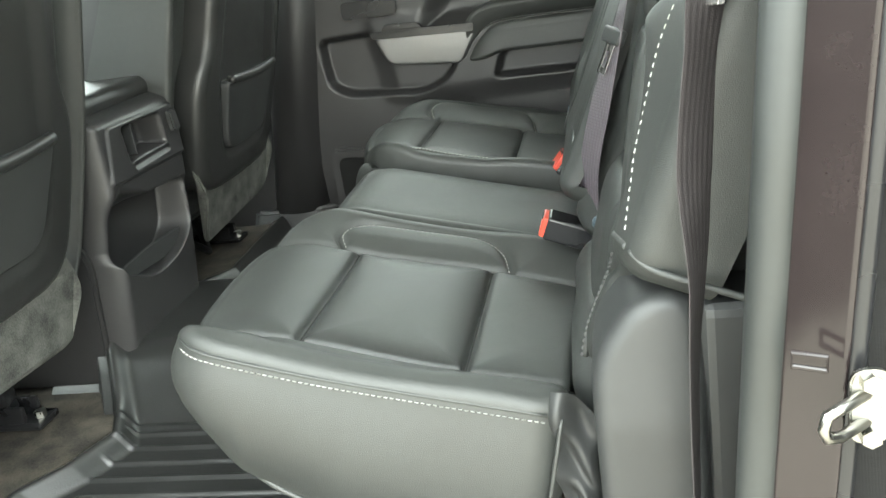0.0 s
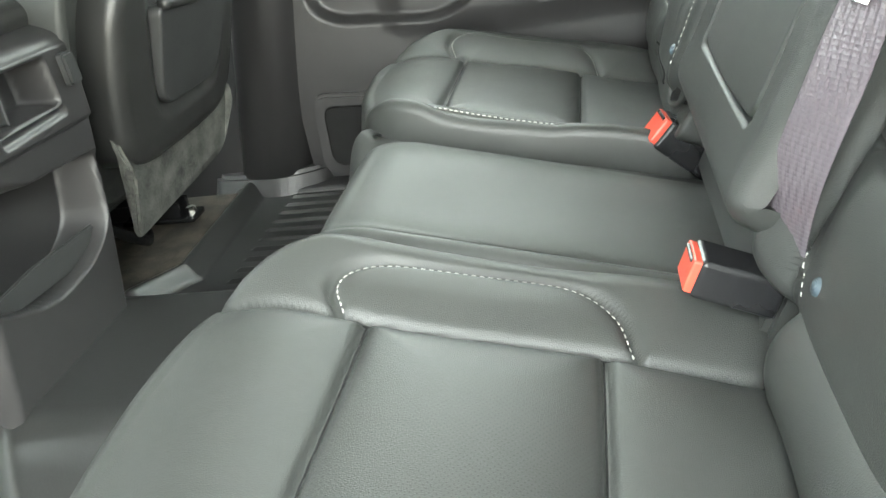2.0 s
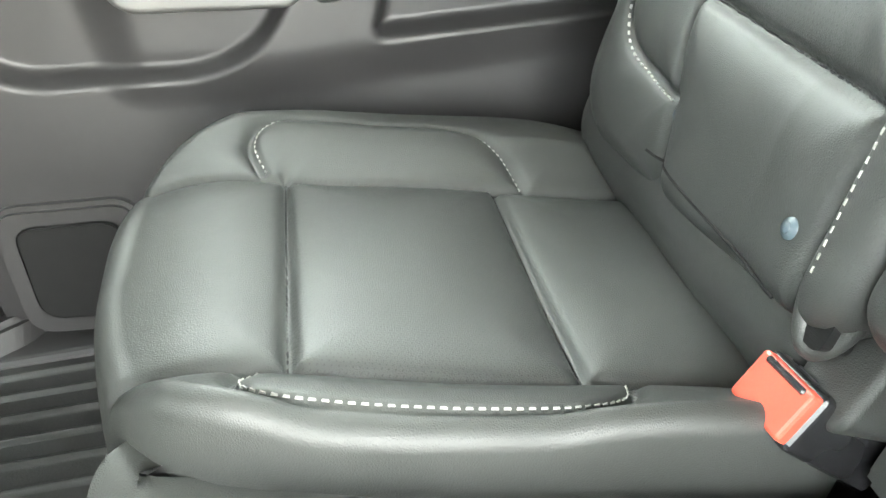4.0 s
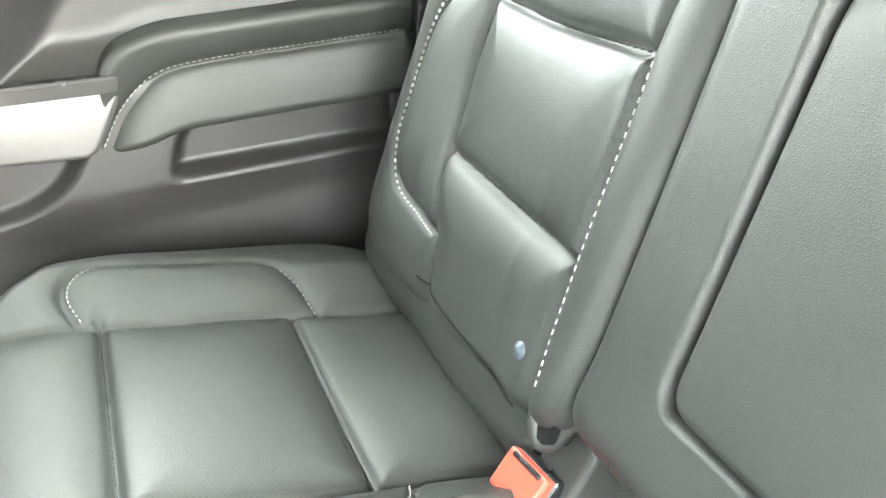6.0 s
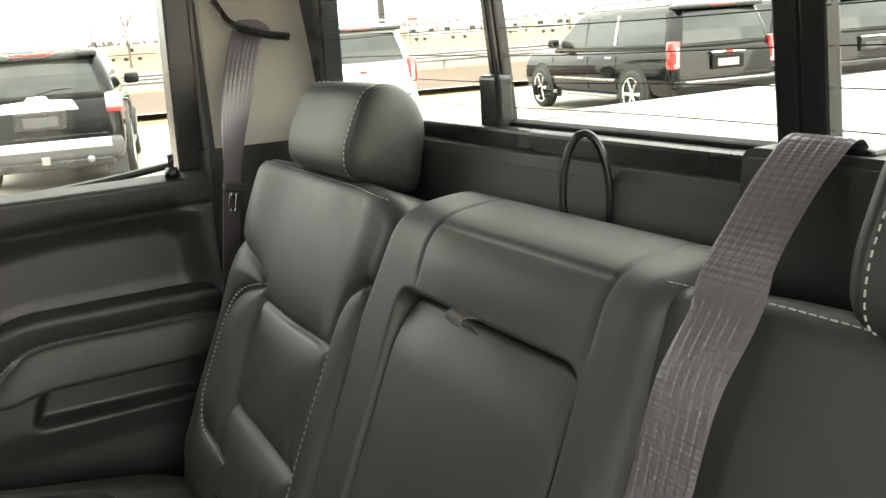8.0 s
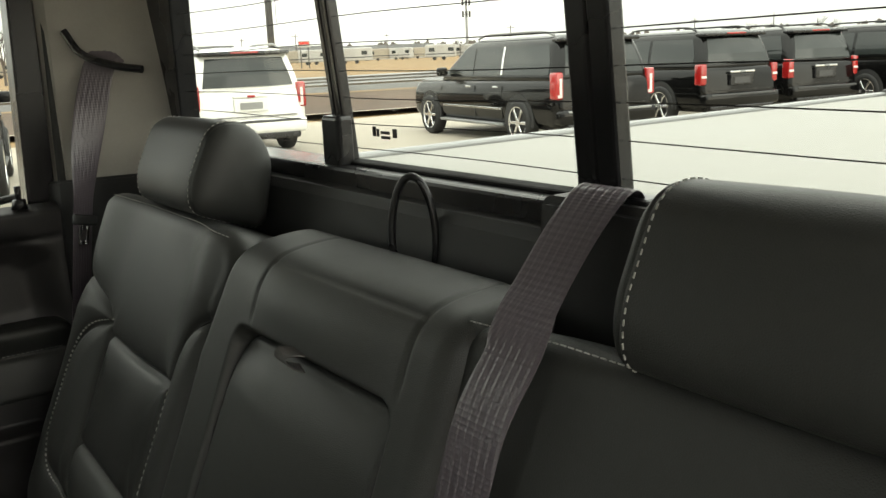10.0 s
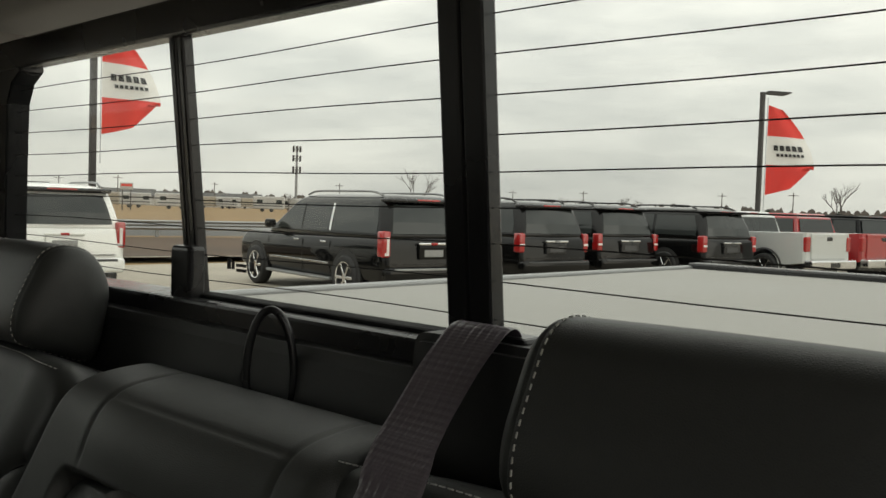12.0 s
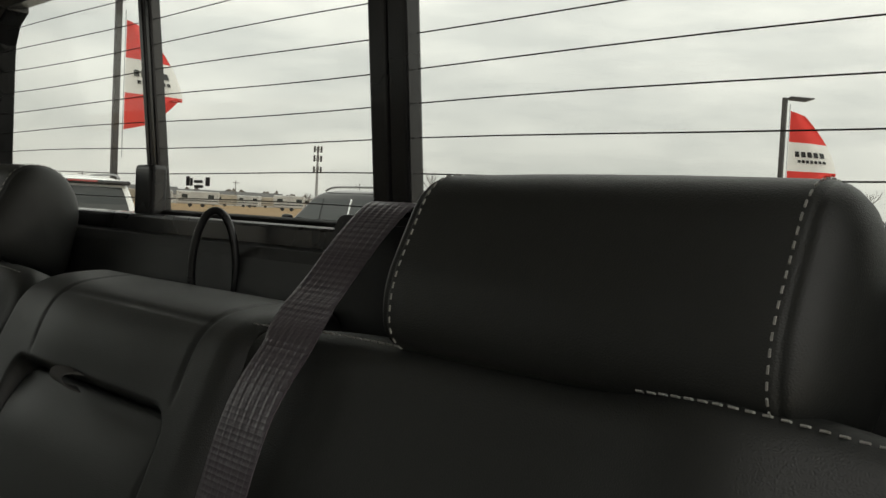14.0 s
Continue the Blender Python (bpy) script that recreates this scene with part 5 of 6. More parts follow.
    part("seat_base", box_bm((-1.20, yc - 0.23, 1.19), (-0.74, yc + 0.23, 1.33), 0.03, 3), LEATHER, fs)
    for s in (-0.17, 0.17):
        part("rail", join(box_bm((-1.15, yc + s - 0.026, 1.081), (-0.735, yc + s + 0.026, 1.092), 0.003), box_bm((-1.15, yc + s - 0.022, 1.090), (-0.76, yc + s - 0.014, 1.118), 0.002), box_bm((-1.15, yc + s + 0.014, 1.090), (-0.76, yc + s + 0.022, 1.118), 0.002)), GLOSS_PLASTIC, fs, "black steel seat rail")
        part("rail_bolt", cyl_bm((-0.748, yc + s, 1.090), (-0.748, yc + s, 1.102), 0.009, n=6), STEEL, fs)
        part("leg", box_bm((-1.05, yc + s - 0.018, 1.10), (-0.79, yc + s + 0.018, 1.20), 0.006), GLOSS_PLASTIC, fs)
    part("harness", tube_bm(smooth_line([(-0.76, yc - 0.1, 1.19), (-0.73, yc - 0.05, 1.14), (-0.76, yc + 0.03, 1.11), (-0.80, yc + 0.08, 1.15), (-0.82, yc + 0.1, 1.20)], 8), 0.008, 8), GRILLE, fs, "black wiring harness under the seat", smooth=True)
    return fs


front_seat(2.005, "black leather front passenger seat seen from behind with map pocket", 0.0)
front_seat(1.190, "black leather front driver seat seen from behind with map pocket", 0.03)
# ---- outside: ground and distance ----
CONCRETE = mat("pale_concrete", (0.32, 0.288, 0.235), 0.85, vary=0.16, vscale=0.6, bump=0.3, bscale=60)
ASPHALT = mat("road_asphalt", (0.075, 0.072, 0.068), 0.85, vary=0.2, vscale=0.8, bump=0.4, bscale=80)
DRY_GRASS = mat("dry_winter_grass", (0.20, 0.125, 0.050), 0.95, vary=0.3, vscale=0.12, bump=0.8, bscale=9)
BANK = mat("brown_earth_bank", (0.085, 0.058, 0.040), 0.95, vary=0.3, vscale=0.5, bump=0.8, bscale=14)
WOODS = mat("bare_brown_woods", (0.13, 0.115, 0.105), 0.95, vary=0.35, vscale=0.06, bump=0.6, bscale=2)
BARK = mat("grey_bark", (0.10, 0.085, 0.075), 0.9, vary=0.2, vscale=4)
NEEDLES = mat("dark_evergreen", (0.03, 0.045, 0.025), 0.85, vary=0.4, vscale=3)
GALV = mat("galvanised_steel", (0.27, 0.275, 0.275), 0.45, metal=0.7, vary=0.12, vscale=3)
BRONZE = mat("dark_bronze_paint", (0.035, 0.032, 0.030), 0.45, vary=0.1)
COVER = mat("pale_grey_vinyl", (0.235, 0.23, 0.212), 0.62, vary=0.06, vscale=2.5, bump=0.15, bscale=700)
BLACK_PAINT = mat("black_car_paint", (0.004, 0.004, 0.004), 0.05, vary=0.1, coat=0.0, rvary=0.02, spec=0.30)
GREY_PAINT = mat("dark_grey_car_paint", (0.007, 0.0074, 0.008), 0.08, vary=0.1, coat=0.0, rvary=0.02, spec=0.22)
WHITE_PAINT = mat("white_car_paint", (0.78, 0.78, 0.75), 0.2, vary=0.04, coat=1.0)
SILVER_PAINT = mat("silver_car_paint", (0.50, 0.51, 0.50), 0.38, metal=0.2, vary=0.03, coat=0.6)
RED_PAINT = mat("dark_red_car_paint", (0.32, 0.02, 0.022), 0.18, vary=0.08, coat=1.0)
RED_LENS = mat("red_lamp_lens", (0.33, 0.012, 0.012), 0.12, vary=0.1, coat=0.8)
CLEAR_LENS = mat("clear_lamp_lens", (0.72, 0.68, 0.66), 0.12, vary=0.1, coat=0.8)
CAR_GLASS = mat("dark_privacy_glass", (0.022, 0.026, 0.025), 0.03, vary=0.1, coat=0.0, rvary=0.01, spec=0.45)
TYRE = mat("black_tyre", (0.018, 0.018, 0.018), 0.75, vary=0.15, vscale=6)
FLAG_RED = mat("red_flag_cloth", (0.66, 0.045, 0.035), 0.8, vary=0.08, vscale=2)
FLAG_WHITE = mat("white_flag_cloth", (0.74, 0.73, 0.70), 0.8, vary=0.05, vscale=2)
WHITE_WALL = mat("white_sheet_siding", (0.42, 0.41, 0.39), 0.6, vary=0.2, vscale=0.4)
TAN_WALL = mat("tan_siding", (0.33, 0.29, 0.23), 0.7, vary=0.12, vscale=0.4)
DARK_ROOF = mat("dark_roofing", (0.07, 0.068, 0.066), 0.8, vary=0.15, vscale=0.5)
BUMPER = mat("dark_grey_bumper", (0.05, 0.05, 0.052), 0.45, vary=0.1)

tagged(part("ground", raw([(-1500, -1500, G), (3500, -1500, G), (3500, 3500, G), (-1500, 3500, G)], [(0, 1, 2, 3)]), DRY_GRASS), "dry winter grassland reaching to the horizon", "ground", kind="structure")
tagged(part("pavement", raw([(-60, -60, G + 0.02), (90, -60, G + 0.02), (90, 12.5, G + 0.02), (26, 21.2, G + 0.02), (-60, 24.8, G + 0.02)], [(0, 1, 2, 3, 4)]), CONCRETE), "pale concrete of the dealer lot", "pavement", kind="structure")
# brown bank, road and rail beyond the lot; all run in one direction
RD = Vector((0.985, -0.17, 0)).normalized()
RN = Vector((0.17, 0.985, 0)).normalized()
RO = Vector((8.0, 23.2, 0))
def along(s, d, z):
    return tuple(RO + RD * s + RN * d + Vector((0, 0, z)))
def strip(name, d0, z0, d1, z1, material, label, category):
    return tagged(part(name, raw([along(-220, d0, z0), along(320, d0, z0), along(320, d1, z1), along(-220, d1, z1)], [(0, 1, 2, 3)]), material), label, category, kind="structure")
strip("kerb", 0.0, G + 0.16, 0.25, G + 0.16, CONCRETE, "pale concrete kerb along the lot", "kerb")
strip("bank", 0.25, G + 0.15, 4.6, G + 0.50, BANK, "brown earth bank beside the road", "bank")
strip("road", 6.2, G + 0.48, 15.0, G + 0.48, ASPHALT, "grey asphalt road behind the rail", "road")
strip("verge", 4.6, G + 0.50, 6.2, G + 0.48, DRY_GRASS, "dry grass verge", "verge")
rail = thing("guard_rail", "galvanised steel guard rail along the road", "guard rail")
prof = [(0, 0), (0.04, 0.06), (0, 0.12), (0.03, 0.17), (0, 0.22), (0.04, 0.28), (0, 0.32)]
vs = []
for s_ in (-90, 130):
    vs += [along(s_, 5.0 - a, G + 0.72 + b) for a, b in prof] + [along(s_, 5.03 - a, G + 0.72 + b) for a, b in prof]
fs = [(i, i + 1, i + 15, i + 14) for i in range(6)] + [(7 + i + 1, 7 + i, 21 + i, 22 + i) for i in range(6)]
part("beam", raw(vs, fs), GALV, rail)
post_mesh = mesh_of("post", box_bm((-0.05, 0.02, -0.75), (0.05, 0.14, 0.32), 0.01, 1))
for k in range(56):
    ob = part("post", post_mesh, GALV, rail)
    ob.matrix_basis = Matrix.Translation(along(-90 + 4 * k, 5.0, G + 0.72))

# ---- own truck behind the cab ----
truck = thing("truck_bed", "dark painted bed of the truck behind the cab", "truck bed")
part("bed_side", box_bm((0.50, 0.62, 0.55), (2.86, 0.72, 1.690), 0.02, 2), PAINT_DARK, truck)
part("bed_side", box_bm((0.50, 2.50, 0.55), (2.86, 2.60, 1.690), 0.02, 2), PAINT_DARK, truck)
part("bed_floor", box_bm((0.50, 0.72, 0.75), (2.86, 2.50, 0.85), 0.0), GLOSS_PLASTIC, truck)
part("tailgate", box_bm((2.84, 0.66, 0.75), (2.92, 2.56, 1.700), 0.02, 2), PAINT_DARK, truck)
cover = thing("bed_cover", "pale grey vinyl cover stretched over the truck bed", "bed cover")
part("panel", box_bm((0.56, 0.72, 1.690), (2.80, 2.44, 1.712), 0.006), COVER, cover)
part("side_rail", box_bm((0.56, 2.44, 1.690), (2.84, 2.475, 1.722), 0.006, 2), GALV, cover, "pale aluminium side rail")
part("side_rail", box_bm((0.56, 2.485, 1.690), (2.84, 2.52, 1.715), 0.006, 2), GALV, cover)
part("side_rail", box_bm((0.56, 0.68, 1.690), (2.84, 0.72, 1.722), 0.006, 2), GALV, cover)
part("end_cap", box_bm((2.80, 0.70, 1.690), (2.88, 2.46, 1.732), 0.008, 2), GLOSS_PLASTIC, cover, "black rear edge of the cover")


# ---- cars ----
def lathe_bm(profile, n=28):
    """Turns (radius, x) points about the x axis."""
    vs, fs = [], []
    for r, x in profile:
        vs += [(x, r * math.cos(2 * math.pi * k / n), r * math.sin(2 * math.pi * k / n)) for k in range(n)]
    for i in range(len(profile) - 1):
        fs += [(i * n + k, i * n + (k + 1) % n, (i + 1) * n + (k + 1) % n, (i + 1) * n + k) for k in range(n)]
    bm = raw(vs, fs)
    bmesh.ops.recalc_face_normals(bm, faces=bm.faces)
    return bm


TYRE_MESH = mesh_of("tyre", lathe_bm([(0.27, -0.10), (0.36, -0.125), (0.395, -0.09), (0.40, 0.0), (0.395, 0.09), (0.36, 0.125), (0.27, 0.10)]), True)
def rim_bm():
    out = [lathe_bm([(0.275, -0.10), (0.285, -0.118), (0.268, -0.112), (0.262, -0.09)])]
    for k in range(6):
        b = box_bm((-0.105, 0.03, -0.028), (-0.075, 0.262, 0.028), 0.008, 1)
        bmesh.ops.transform(b, matrix=Matrix.Rotation(k * math.pi / 3, 4, "X"), verts=b.verts)
        out.append(b)
    out.append(cyl_bm((-0.112, 0, 0), (-0.07, 0, 0), 0.06, n=16))
    return join(*out)
RIM_MESH = mesh_of("rim", rim_bm())
DISH_MESH = mesh_of("rim_dish", lathe_bm([(0.27, -0.09), (0.25, -0.03), (0.05, -0.02), (0.001, -0.02)]))


def shell(profile, half, chamfer=0.07, inset=0.965):
    """Side outline (y, z) drawn out across the car, its sides drawn in a little."""
    p = np.array(profile)
    c = np.array([p[:, 0].mean(), (p[:, 1].max() + p[:, 1].min()) / 2])
    n = len(p)
    rows = [(-half, inset), (-half + chamfer * 0.35, 0.985), (-half + chamfer, 1.0), (half - chamfer, 1.0), (half - chamfer * 0.35, 0.985), (half, inset)]
    vs = []
    for x, k in rows:
        vs += [(x, *(c + (q - c) * k)) for q in p]
    fs = [tuple(range(n)), tuple(range(len(vs) - 1, len(vs) - n - 1, -1))]
    for r in range(len(rows) - 1):
        fs += [(r * n + i, r * n + n + i, r * n + n + (i + 1) % n, r * n + (i + 1) % n) for i in range(n)]
    bm = raw(vs, fs)
    bmesh.ops.recalc_face_normals(bm, faces=bm.faces)
    return bm


def arc(cy, cz, r, n=10):
    return [(cy + r * math.cos(a), cz + r * math.sin(a)) for a in np.linspace(math.pi, 0, n)]


def quad_pane(pts, out, thick=0.012):
    """A pane from four corners, standing a little proud along out."""
    o = Vector(out).normalized()
    a = [Vector(p) + o * 0.018 for p in pts]
    b = [p + o * thick for p in a]
    bm = raw([*a, *b], [(0, 1, 2, 3), (7, 6, 5, 4), (0, 4, 5, 1), (1, 5, 6, 2), (2, 6, 7, 3), (3, 7, 4, 0)])
    bmesh.ops.recalc_face_normals(bm, faces=bm.faces)
    return bm


def lathe_disc(sg, y, half):
    """A black disc painted as a wheel arch's inner shade, just proud of the body side, flat below."""
    pts = [(y + 0.485 * math.cos(a), 0.41 + 0.485 * math.sin(a)) for a in np.linspace(0, math.pi, 22)] + [(y - 0.47, 0.335), (y + 0.47, 0.335)]
    return poly_bm(pts, lambda p, q, w: (sg * (half - 0.10 + w), p, q), 0.104, 0.0)


def wheels(v, ys, half, r=0.40):
    for y in ys:
        for sg in (-1, 1):
            w = part("wheel", TYRE_MESH, TYRE, v)
            m = Matrix.Translation((sg * (half - 0.070), y, r)) @ (Matrix.Rotation(math.pi, 4, "Z") if sg > 0 else Matrix.Identity(4))
            w.matrix_basis = m
            part("rim", RIM_MESH, CHROME, w, "bright alloy rim")
            part("rim_dish", DISH_MESH, TYRE, w)


def loft_bm(rings):
    """Closed rings of equal count joined into a skin, capped at both ends."""
    n = len(rings[0])
    vs = [tuple(p) for r in rings for p in r]
    fs = [(i * n + k, i * n + (k + 1) % n, i * n + n + (k + 1) % n, i * n + n + k) for i in range(len(rings) - 1) for k in range(n)]
    fs += [tuple(range(n - 1, -1, -1)), tuple(range(len(vs) - n, len(vs)))]
    bm = raw(vs, fs)
    bmesh.ops.recalc_face_normals(bm, faces=bm.faces)
    return bm


def plan_ring(hx, y0, y1, r_rear, r_front, z, n=10):
    """A level outline of a car: a rectangle with rounded corners and a slightly bowed tail and nose."""
    pts = rounded([(-hx, y0, r_rear), (hx, y0, r_rear), (hx, y1, r_front), (-hx, y1, r_front)], 0.1, n)
    mid_ = (y0 + y1) / 2
    return [(x, y - 0.05 * (1 - (x / hx) ** 2) * (1 if y < mid_ else -1.6) * min(1, abs(y - mid_) / (abs(y1 - y0) * 0.5)) ** 12, z) for x, y in pts]


def skin_pane(place, us, vs_, thick=0.014):
    bm = sheet_bm(us, vs_, place)
    bmesh.ops.recalc_face_normals(bm, faces=bm.faces)
    bmesh.ops.solidify(bm, geom=bm.faces[:], thickness=thick)
    return bm


def suv(label, paint, length=5.2, half=1.0, height=1.89, lamps="tall", bar_chrome=False, rear_slope=0.16, garnish=False, group=""):
    """A large estate car, its tail at y = 0, driving along +y."""
    v = thing("parked_suv", label, "car", group)
    L = length
    r1, r2 = 1.18, L - 0.98
    belt = 1.17
    rows = [(0.34, 0.10, 0.10, 0.16), (0.42, 0.03, 0.03, 0.05), (0.52, 0.012, 0.0, 0.0), (0.66, 0.0, 0.0, 0.0), (0.80, 0.0, 0.012, 0.0), (0.94, 0.004, 0.02, 0.01), (1.03, 0.014, 0.03, 0.03), (1.09, 0.030, 0.04, 0.08), (1.14, 0.055, 0.06, 0.16), (belt, 0.10, 0.12, 0.30)]
    rings = []
    for z, inx, iny, inf in rows:
        ring = plan_ring(half - inx, iny, L - inf, 0.16, 0.34, z)
        rings.append([(x, y, zz - 0.16 * max(0.0, (y - L + 1.45) / 1.45) ** 2 * min(1, max(0, (zz - 0.5) / 0.5))) for x, y, zz in ring])
    part("body", loft_bm(rings), paint, v, smooth=True)
    b1 = L - 1.30
    lev = np.array([belt - 0.05, belt + 0.02, belt + 0.25, height - 0.20, height - 0.12, height - 0.065, height - 0.025, height])
    wid = half - np.array([0.045, 0.055, 0.105, 0.175, 0.21, 0.275, 0.40, 0.62])
    back = rear_slope * np.array([0.40, 0.44, 0.80, 1.55, 1.85, 2.3, 3.2, 4.8])
    fore_ = b1 - np.array([0.0, 0.06, 0.42, 0.82, 0.98, 1.12, 1.32, 1.70])
    part("cabin", loft_bm([plan_ring(w, a, b, 0.17, 0.30, z) for z, w, a, b in zip(lev, wid, back, fore_)]), paint, v, smooth=True)
    hx = lambda z: float(np.interp(z, lev, wid))
    y0 = lambda z: float(np.interp(z, lev, back))
    y1 = lambda z: float(np.interp(z, lev, fore_))
    zl, zh = belt + 0.045, height - 0.19
    zs = np.linspace(zl, zh, 6)
    us = np.linspace(0, 1, 7)
    bow = lambda x, z: y0(z) - 0.05 * (1 - (x / hx(z)) ** 2)
    part("rear_window", skin_pane(lambda u, z: ((hx(z) - 0.15) * (2 * u - 1), bow((hx(z) - 0.15) * (2 * u - 1), z) - 0.006, z), np.linspace(0, 1, 11), zs), CAR_GLASS, v, smooth=False)
    part("windscreen", skin_pane(lambda u, z: ((hx(z) - 0.20) * (2 * u - 1), y1(z) + 0.08 * (1 - ((2 * u - 1) * 0.85) ** 2) + 0.012, z), np.linspace(0, 1, 11), zs), CAR_GLASS, v)
    span = b1 - 0.42
    for sg in (-1, 1):
        for k, (a, b) in enumerate(((0.03, 0.40), (0.425, 0.665), (0.685, 1.0))):
            lo_ = lambda z, a=a, k=k: max(0.20 + span * a, y0(z) + 0.19) if k == 0 else 0.20 + span * a + 0.06 * (z - zl)
            hi_ = lambda z, b=b, k=k: min(0.20 + span * b + 0.06 * (z - zl), y1(z) - 0.27)
            part("side_window", skin_pane(lambda u, z: (sg * (hx(z) + 0.006), lo_(z) + (hi_(z) - lo_(z)) * u, z), us, zs), CAR_GLASS, v)
        if bar_chrome:
            part("window_strip", tube_bm([(sg * (hx(z) + 0.012), 0.20 + span * 0.412 + 0.06 * (z - zl), z) for z in zs], 0.018, 6), CHROME, v, "chrome strip between the side windows")
        part("roof_rail", tube_bm([(sg * (half - 0.30), y, height - 0.035 + 0.075 * (1 - (abs(y - (0.5 + b1 - 1.3) / 2) / ((b1 - 1.8) / 2)) ** 8)) for y in np.linspace(0.5, b1 - 1.3, 14)], 0.020, 6), GLOSS_PLASTIC if lamps == "tall" else GALV, v)
        part("mirror", box_bm((sg * half + (-0.02 if sg > 0 else -0.20), b1 - 0.52, belt + 0.02), (sg * half + (0.20 if sg > 0 else 0.02), b1 - 0.38, belt + 0.19), 0.05, 3), paint, v, smooth=True)
        top = 1.26 if lamps == "white" else 1.22
        if lamps in ("tall", "white"):
            lamp = part("tail_lamp", box_bm((sg * (half - 0.075) - 0.085, 0.0, 0.82), (sg * (half - 0.075) + 0.078, 0.20, top), 0.035, 3), RED_LENS, v, "tall red tail lamp" if lamps == "tall" else "red tail lamp with clear stripe", smooth=True)
            if lamps == "white":
                part("lamp_stripe", box_bm((sg * (half - 0.085) - 0.020, -0.008, 0.88), (sg * (half - 0.085) + 0.030, 0.006, 1.16), 0.006, 1), CLEAR_LENS, lamp)
                part("lamp_foot", box_bm((sg * (half - 0.085) - 0.055, -0.008, 0.85), (sg * (half - 0.085) + 0.030, 0.006, 0.90), 0.006, 1), CLEAR_LENS, lamp)
            else:
                part("lamp_stripe", box_bm((sg * (half - 0.075) - 0.070, -0.008, 0.955), (sg * (half - 0.075) + 0.060, 0.006, 1.0), 0.006, 1), CLEAR_LENS, lamp)
        else:
            lamp = part("tail_lamp", box_bm((sg * (half - 0.085) - 0.095, -0.02, 0.98), (sg * (half - 0.085) + 0.092, 0.30, 1.20), 0.05, 3), CLEAR_LENS, v, "clear and red tail lamp", smooth=True)
            part("lamp_stripe", box_bm((sg * (half - 0.085) - 0.095, -0.03, 0.95), (sg * (half - 0.085) + 0.095, 0.28, 1.02), 0.02, 2), RED_LENS, lamp)
        part("side_moulding", box_bm((sg * half - 0.015, r1 + 0.62, 0.60), (sg * half + 0.012, r2 - 0.60, 0.64), 0.008, 2), CHROME if not garnish and lamps == "white" else paint, v)
        part("running_board", box_bm((sg * (half - 0.03) - 0.07, r1 + 0.5, 0.31), (sg * (half - 0.03) + 0.07, r2 - 0.5, 0.37), 0.02, 2), GALV if lamps == "white" else BUMPER, v)
        for y in (r1 + 0.72, r1 + 1.75):
            part("door_handle", box_bm((sg * (half - 0.006) - 0.02, y, 0.985), (sg * (half - 0.006) + 0.028, y + 0.20, 1.02), 0.012, 2), CHROME if bar_chrome else paint, v)
        for y in (r1 + 0.58, r1 + 1.60, r2 - 0.52):
            part("door_gap", box_bm((sg * (half - 0.004) - 0.005, y - 0.005, 0.42), (sg * (half - 0.004) + 0.005, y + 0.005, 1.02), 0.0), GLOSS_PLASTIC, v)
        for y in (r1, r2):
            # the arches are not cut out; black discs stand for their shade
            part("wheel_arch", lathe_disc(sg, y, half), TYRE, v, "black disc painted as the shade inside the wheel arch")
    part("spoiler", box_bm((-half + 0.20, y0(height - 0.12) - 0.16, height - 0.15), (half - 0.20, y0(height - 0.12) + 0.14, height - 0.075), 0.034, 3), GLOSS_PLASTIC, v, smooth=True)
    part("brake_light", box_bm((-0.24, y0(height - 0.12) - 0.168, height - 0.115), (0.24, y0(height - 0.12) - 0.13, height - 0.085), 0.006, 1), RED_LENS, v)
    part("bumper", box_bm((-half + 0.03, -0.115, 0.40), (half - 0.03, 0.24, 0.66), 0.07, 4), paint if not garnish else BUMPER, v, smooth=True)
    part("bumper_step", box_bm((-half + 0.16, -0.128, 0.60 if not garnish else 0.54), (half - 0.16, 0.0, 0.64 if not garnish else 0.66), 0.012, 2), GALV if bar_chrome else CHROME if garnish else BUMPER, v)
    part("lower_valance", box_bm((-half + 0.16, -0.09, 0.30), (half - 0.16, 0.2, 0.42), 0.03, 2), GLOSS_PLASTIC, v)
    part("tailgate_gap", box_bm((-half + 0.19, -0.052, 0.70), (half - 0.19, 0.06, 0.712), 0.0), GLOSS_PLASTIC, v)
    part("plate_recess", box_bm((-0.30, -0.056, 0.79), (0.30, 0.05, 1.02), 0.02, 2), paint if lamps == "white" else GLOSS_PLASTIC, v)
    part("plate", box_bm((-0.20, -0.060, 0.83), (0.20, -0.05, 0.95), 0.004, 1), GALV if lamps == "white" else BUMPER, v, "plain number plate")
    if garnish:
        part("garnish", poly_bm([(-0.46, 1.02), (-0.40, 1.14), (-0.14, 1.155), (-0.10, 1.205), (0.10, 1.205), (0.14, 1.155), (0.40, 1.14), (0.46, 1.02)], lambda p, q, w: (p, 0.0 - w, q), 0.055, 0.012), WHITE_PAINT, v, "bright trapezoid garnish on the tailgate")
        part("tow_hitch", join(box_bm((-0.30, -0.04, 0.36), (0.30, 0.15, 0.42), 0.01, 1), box_bm((-0.05, -0.14, 0.37), (0.05, 0.05, 0.47), 0.01, 1)), GALV, v)
        part("exhaust", cyl_bm((0.52, -0.12, 0.40), (0.52, 0.2, 0.40), 0.045, n=14), GALV, v, smooth=True)
        part("wiper", tube_bm([(0.0, bow(0, zl) - 0.03, zl + 0.02), (0.2, bow(0.2, zl + 0.06) - 0.03, zl + 0.06), (0.42, bow(0.42, zl + 0.07) - 0.03, zl + 0.07)], 0.010, 6), GLOSS_PLASTIC, v)
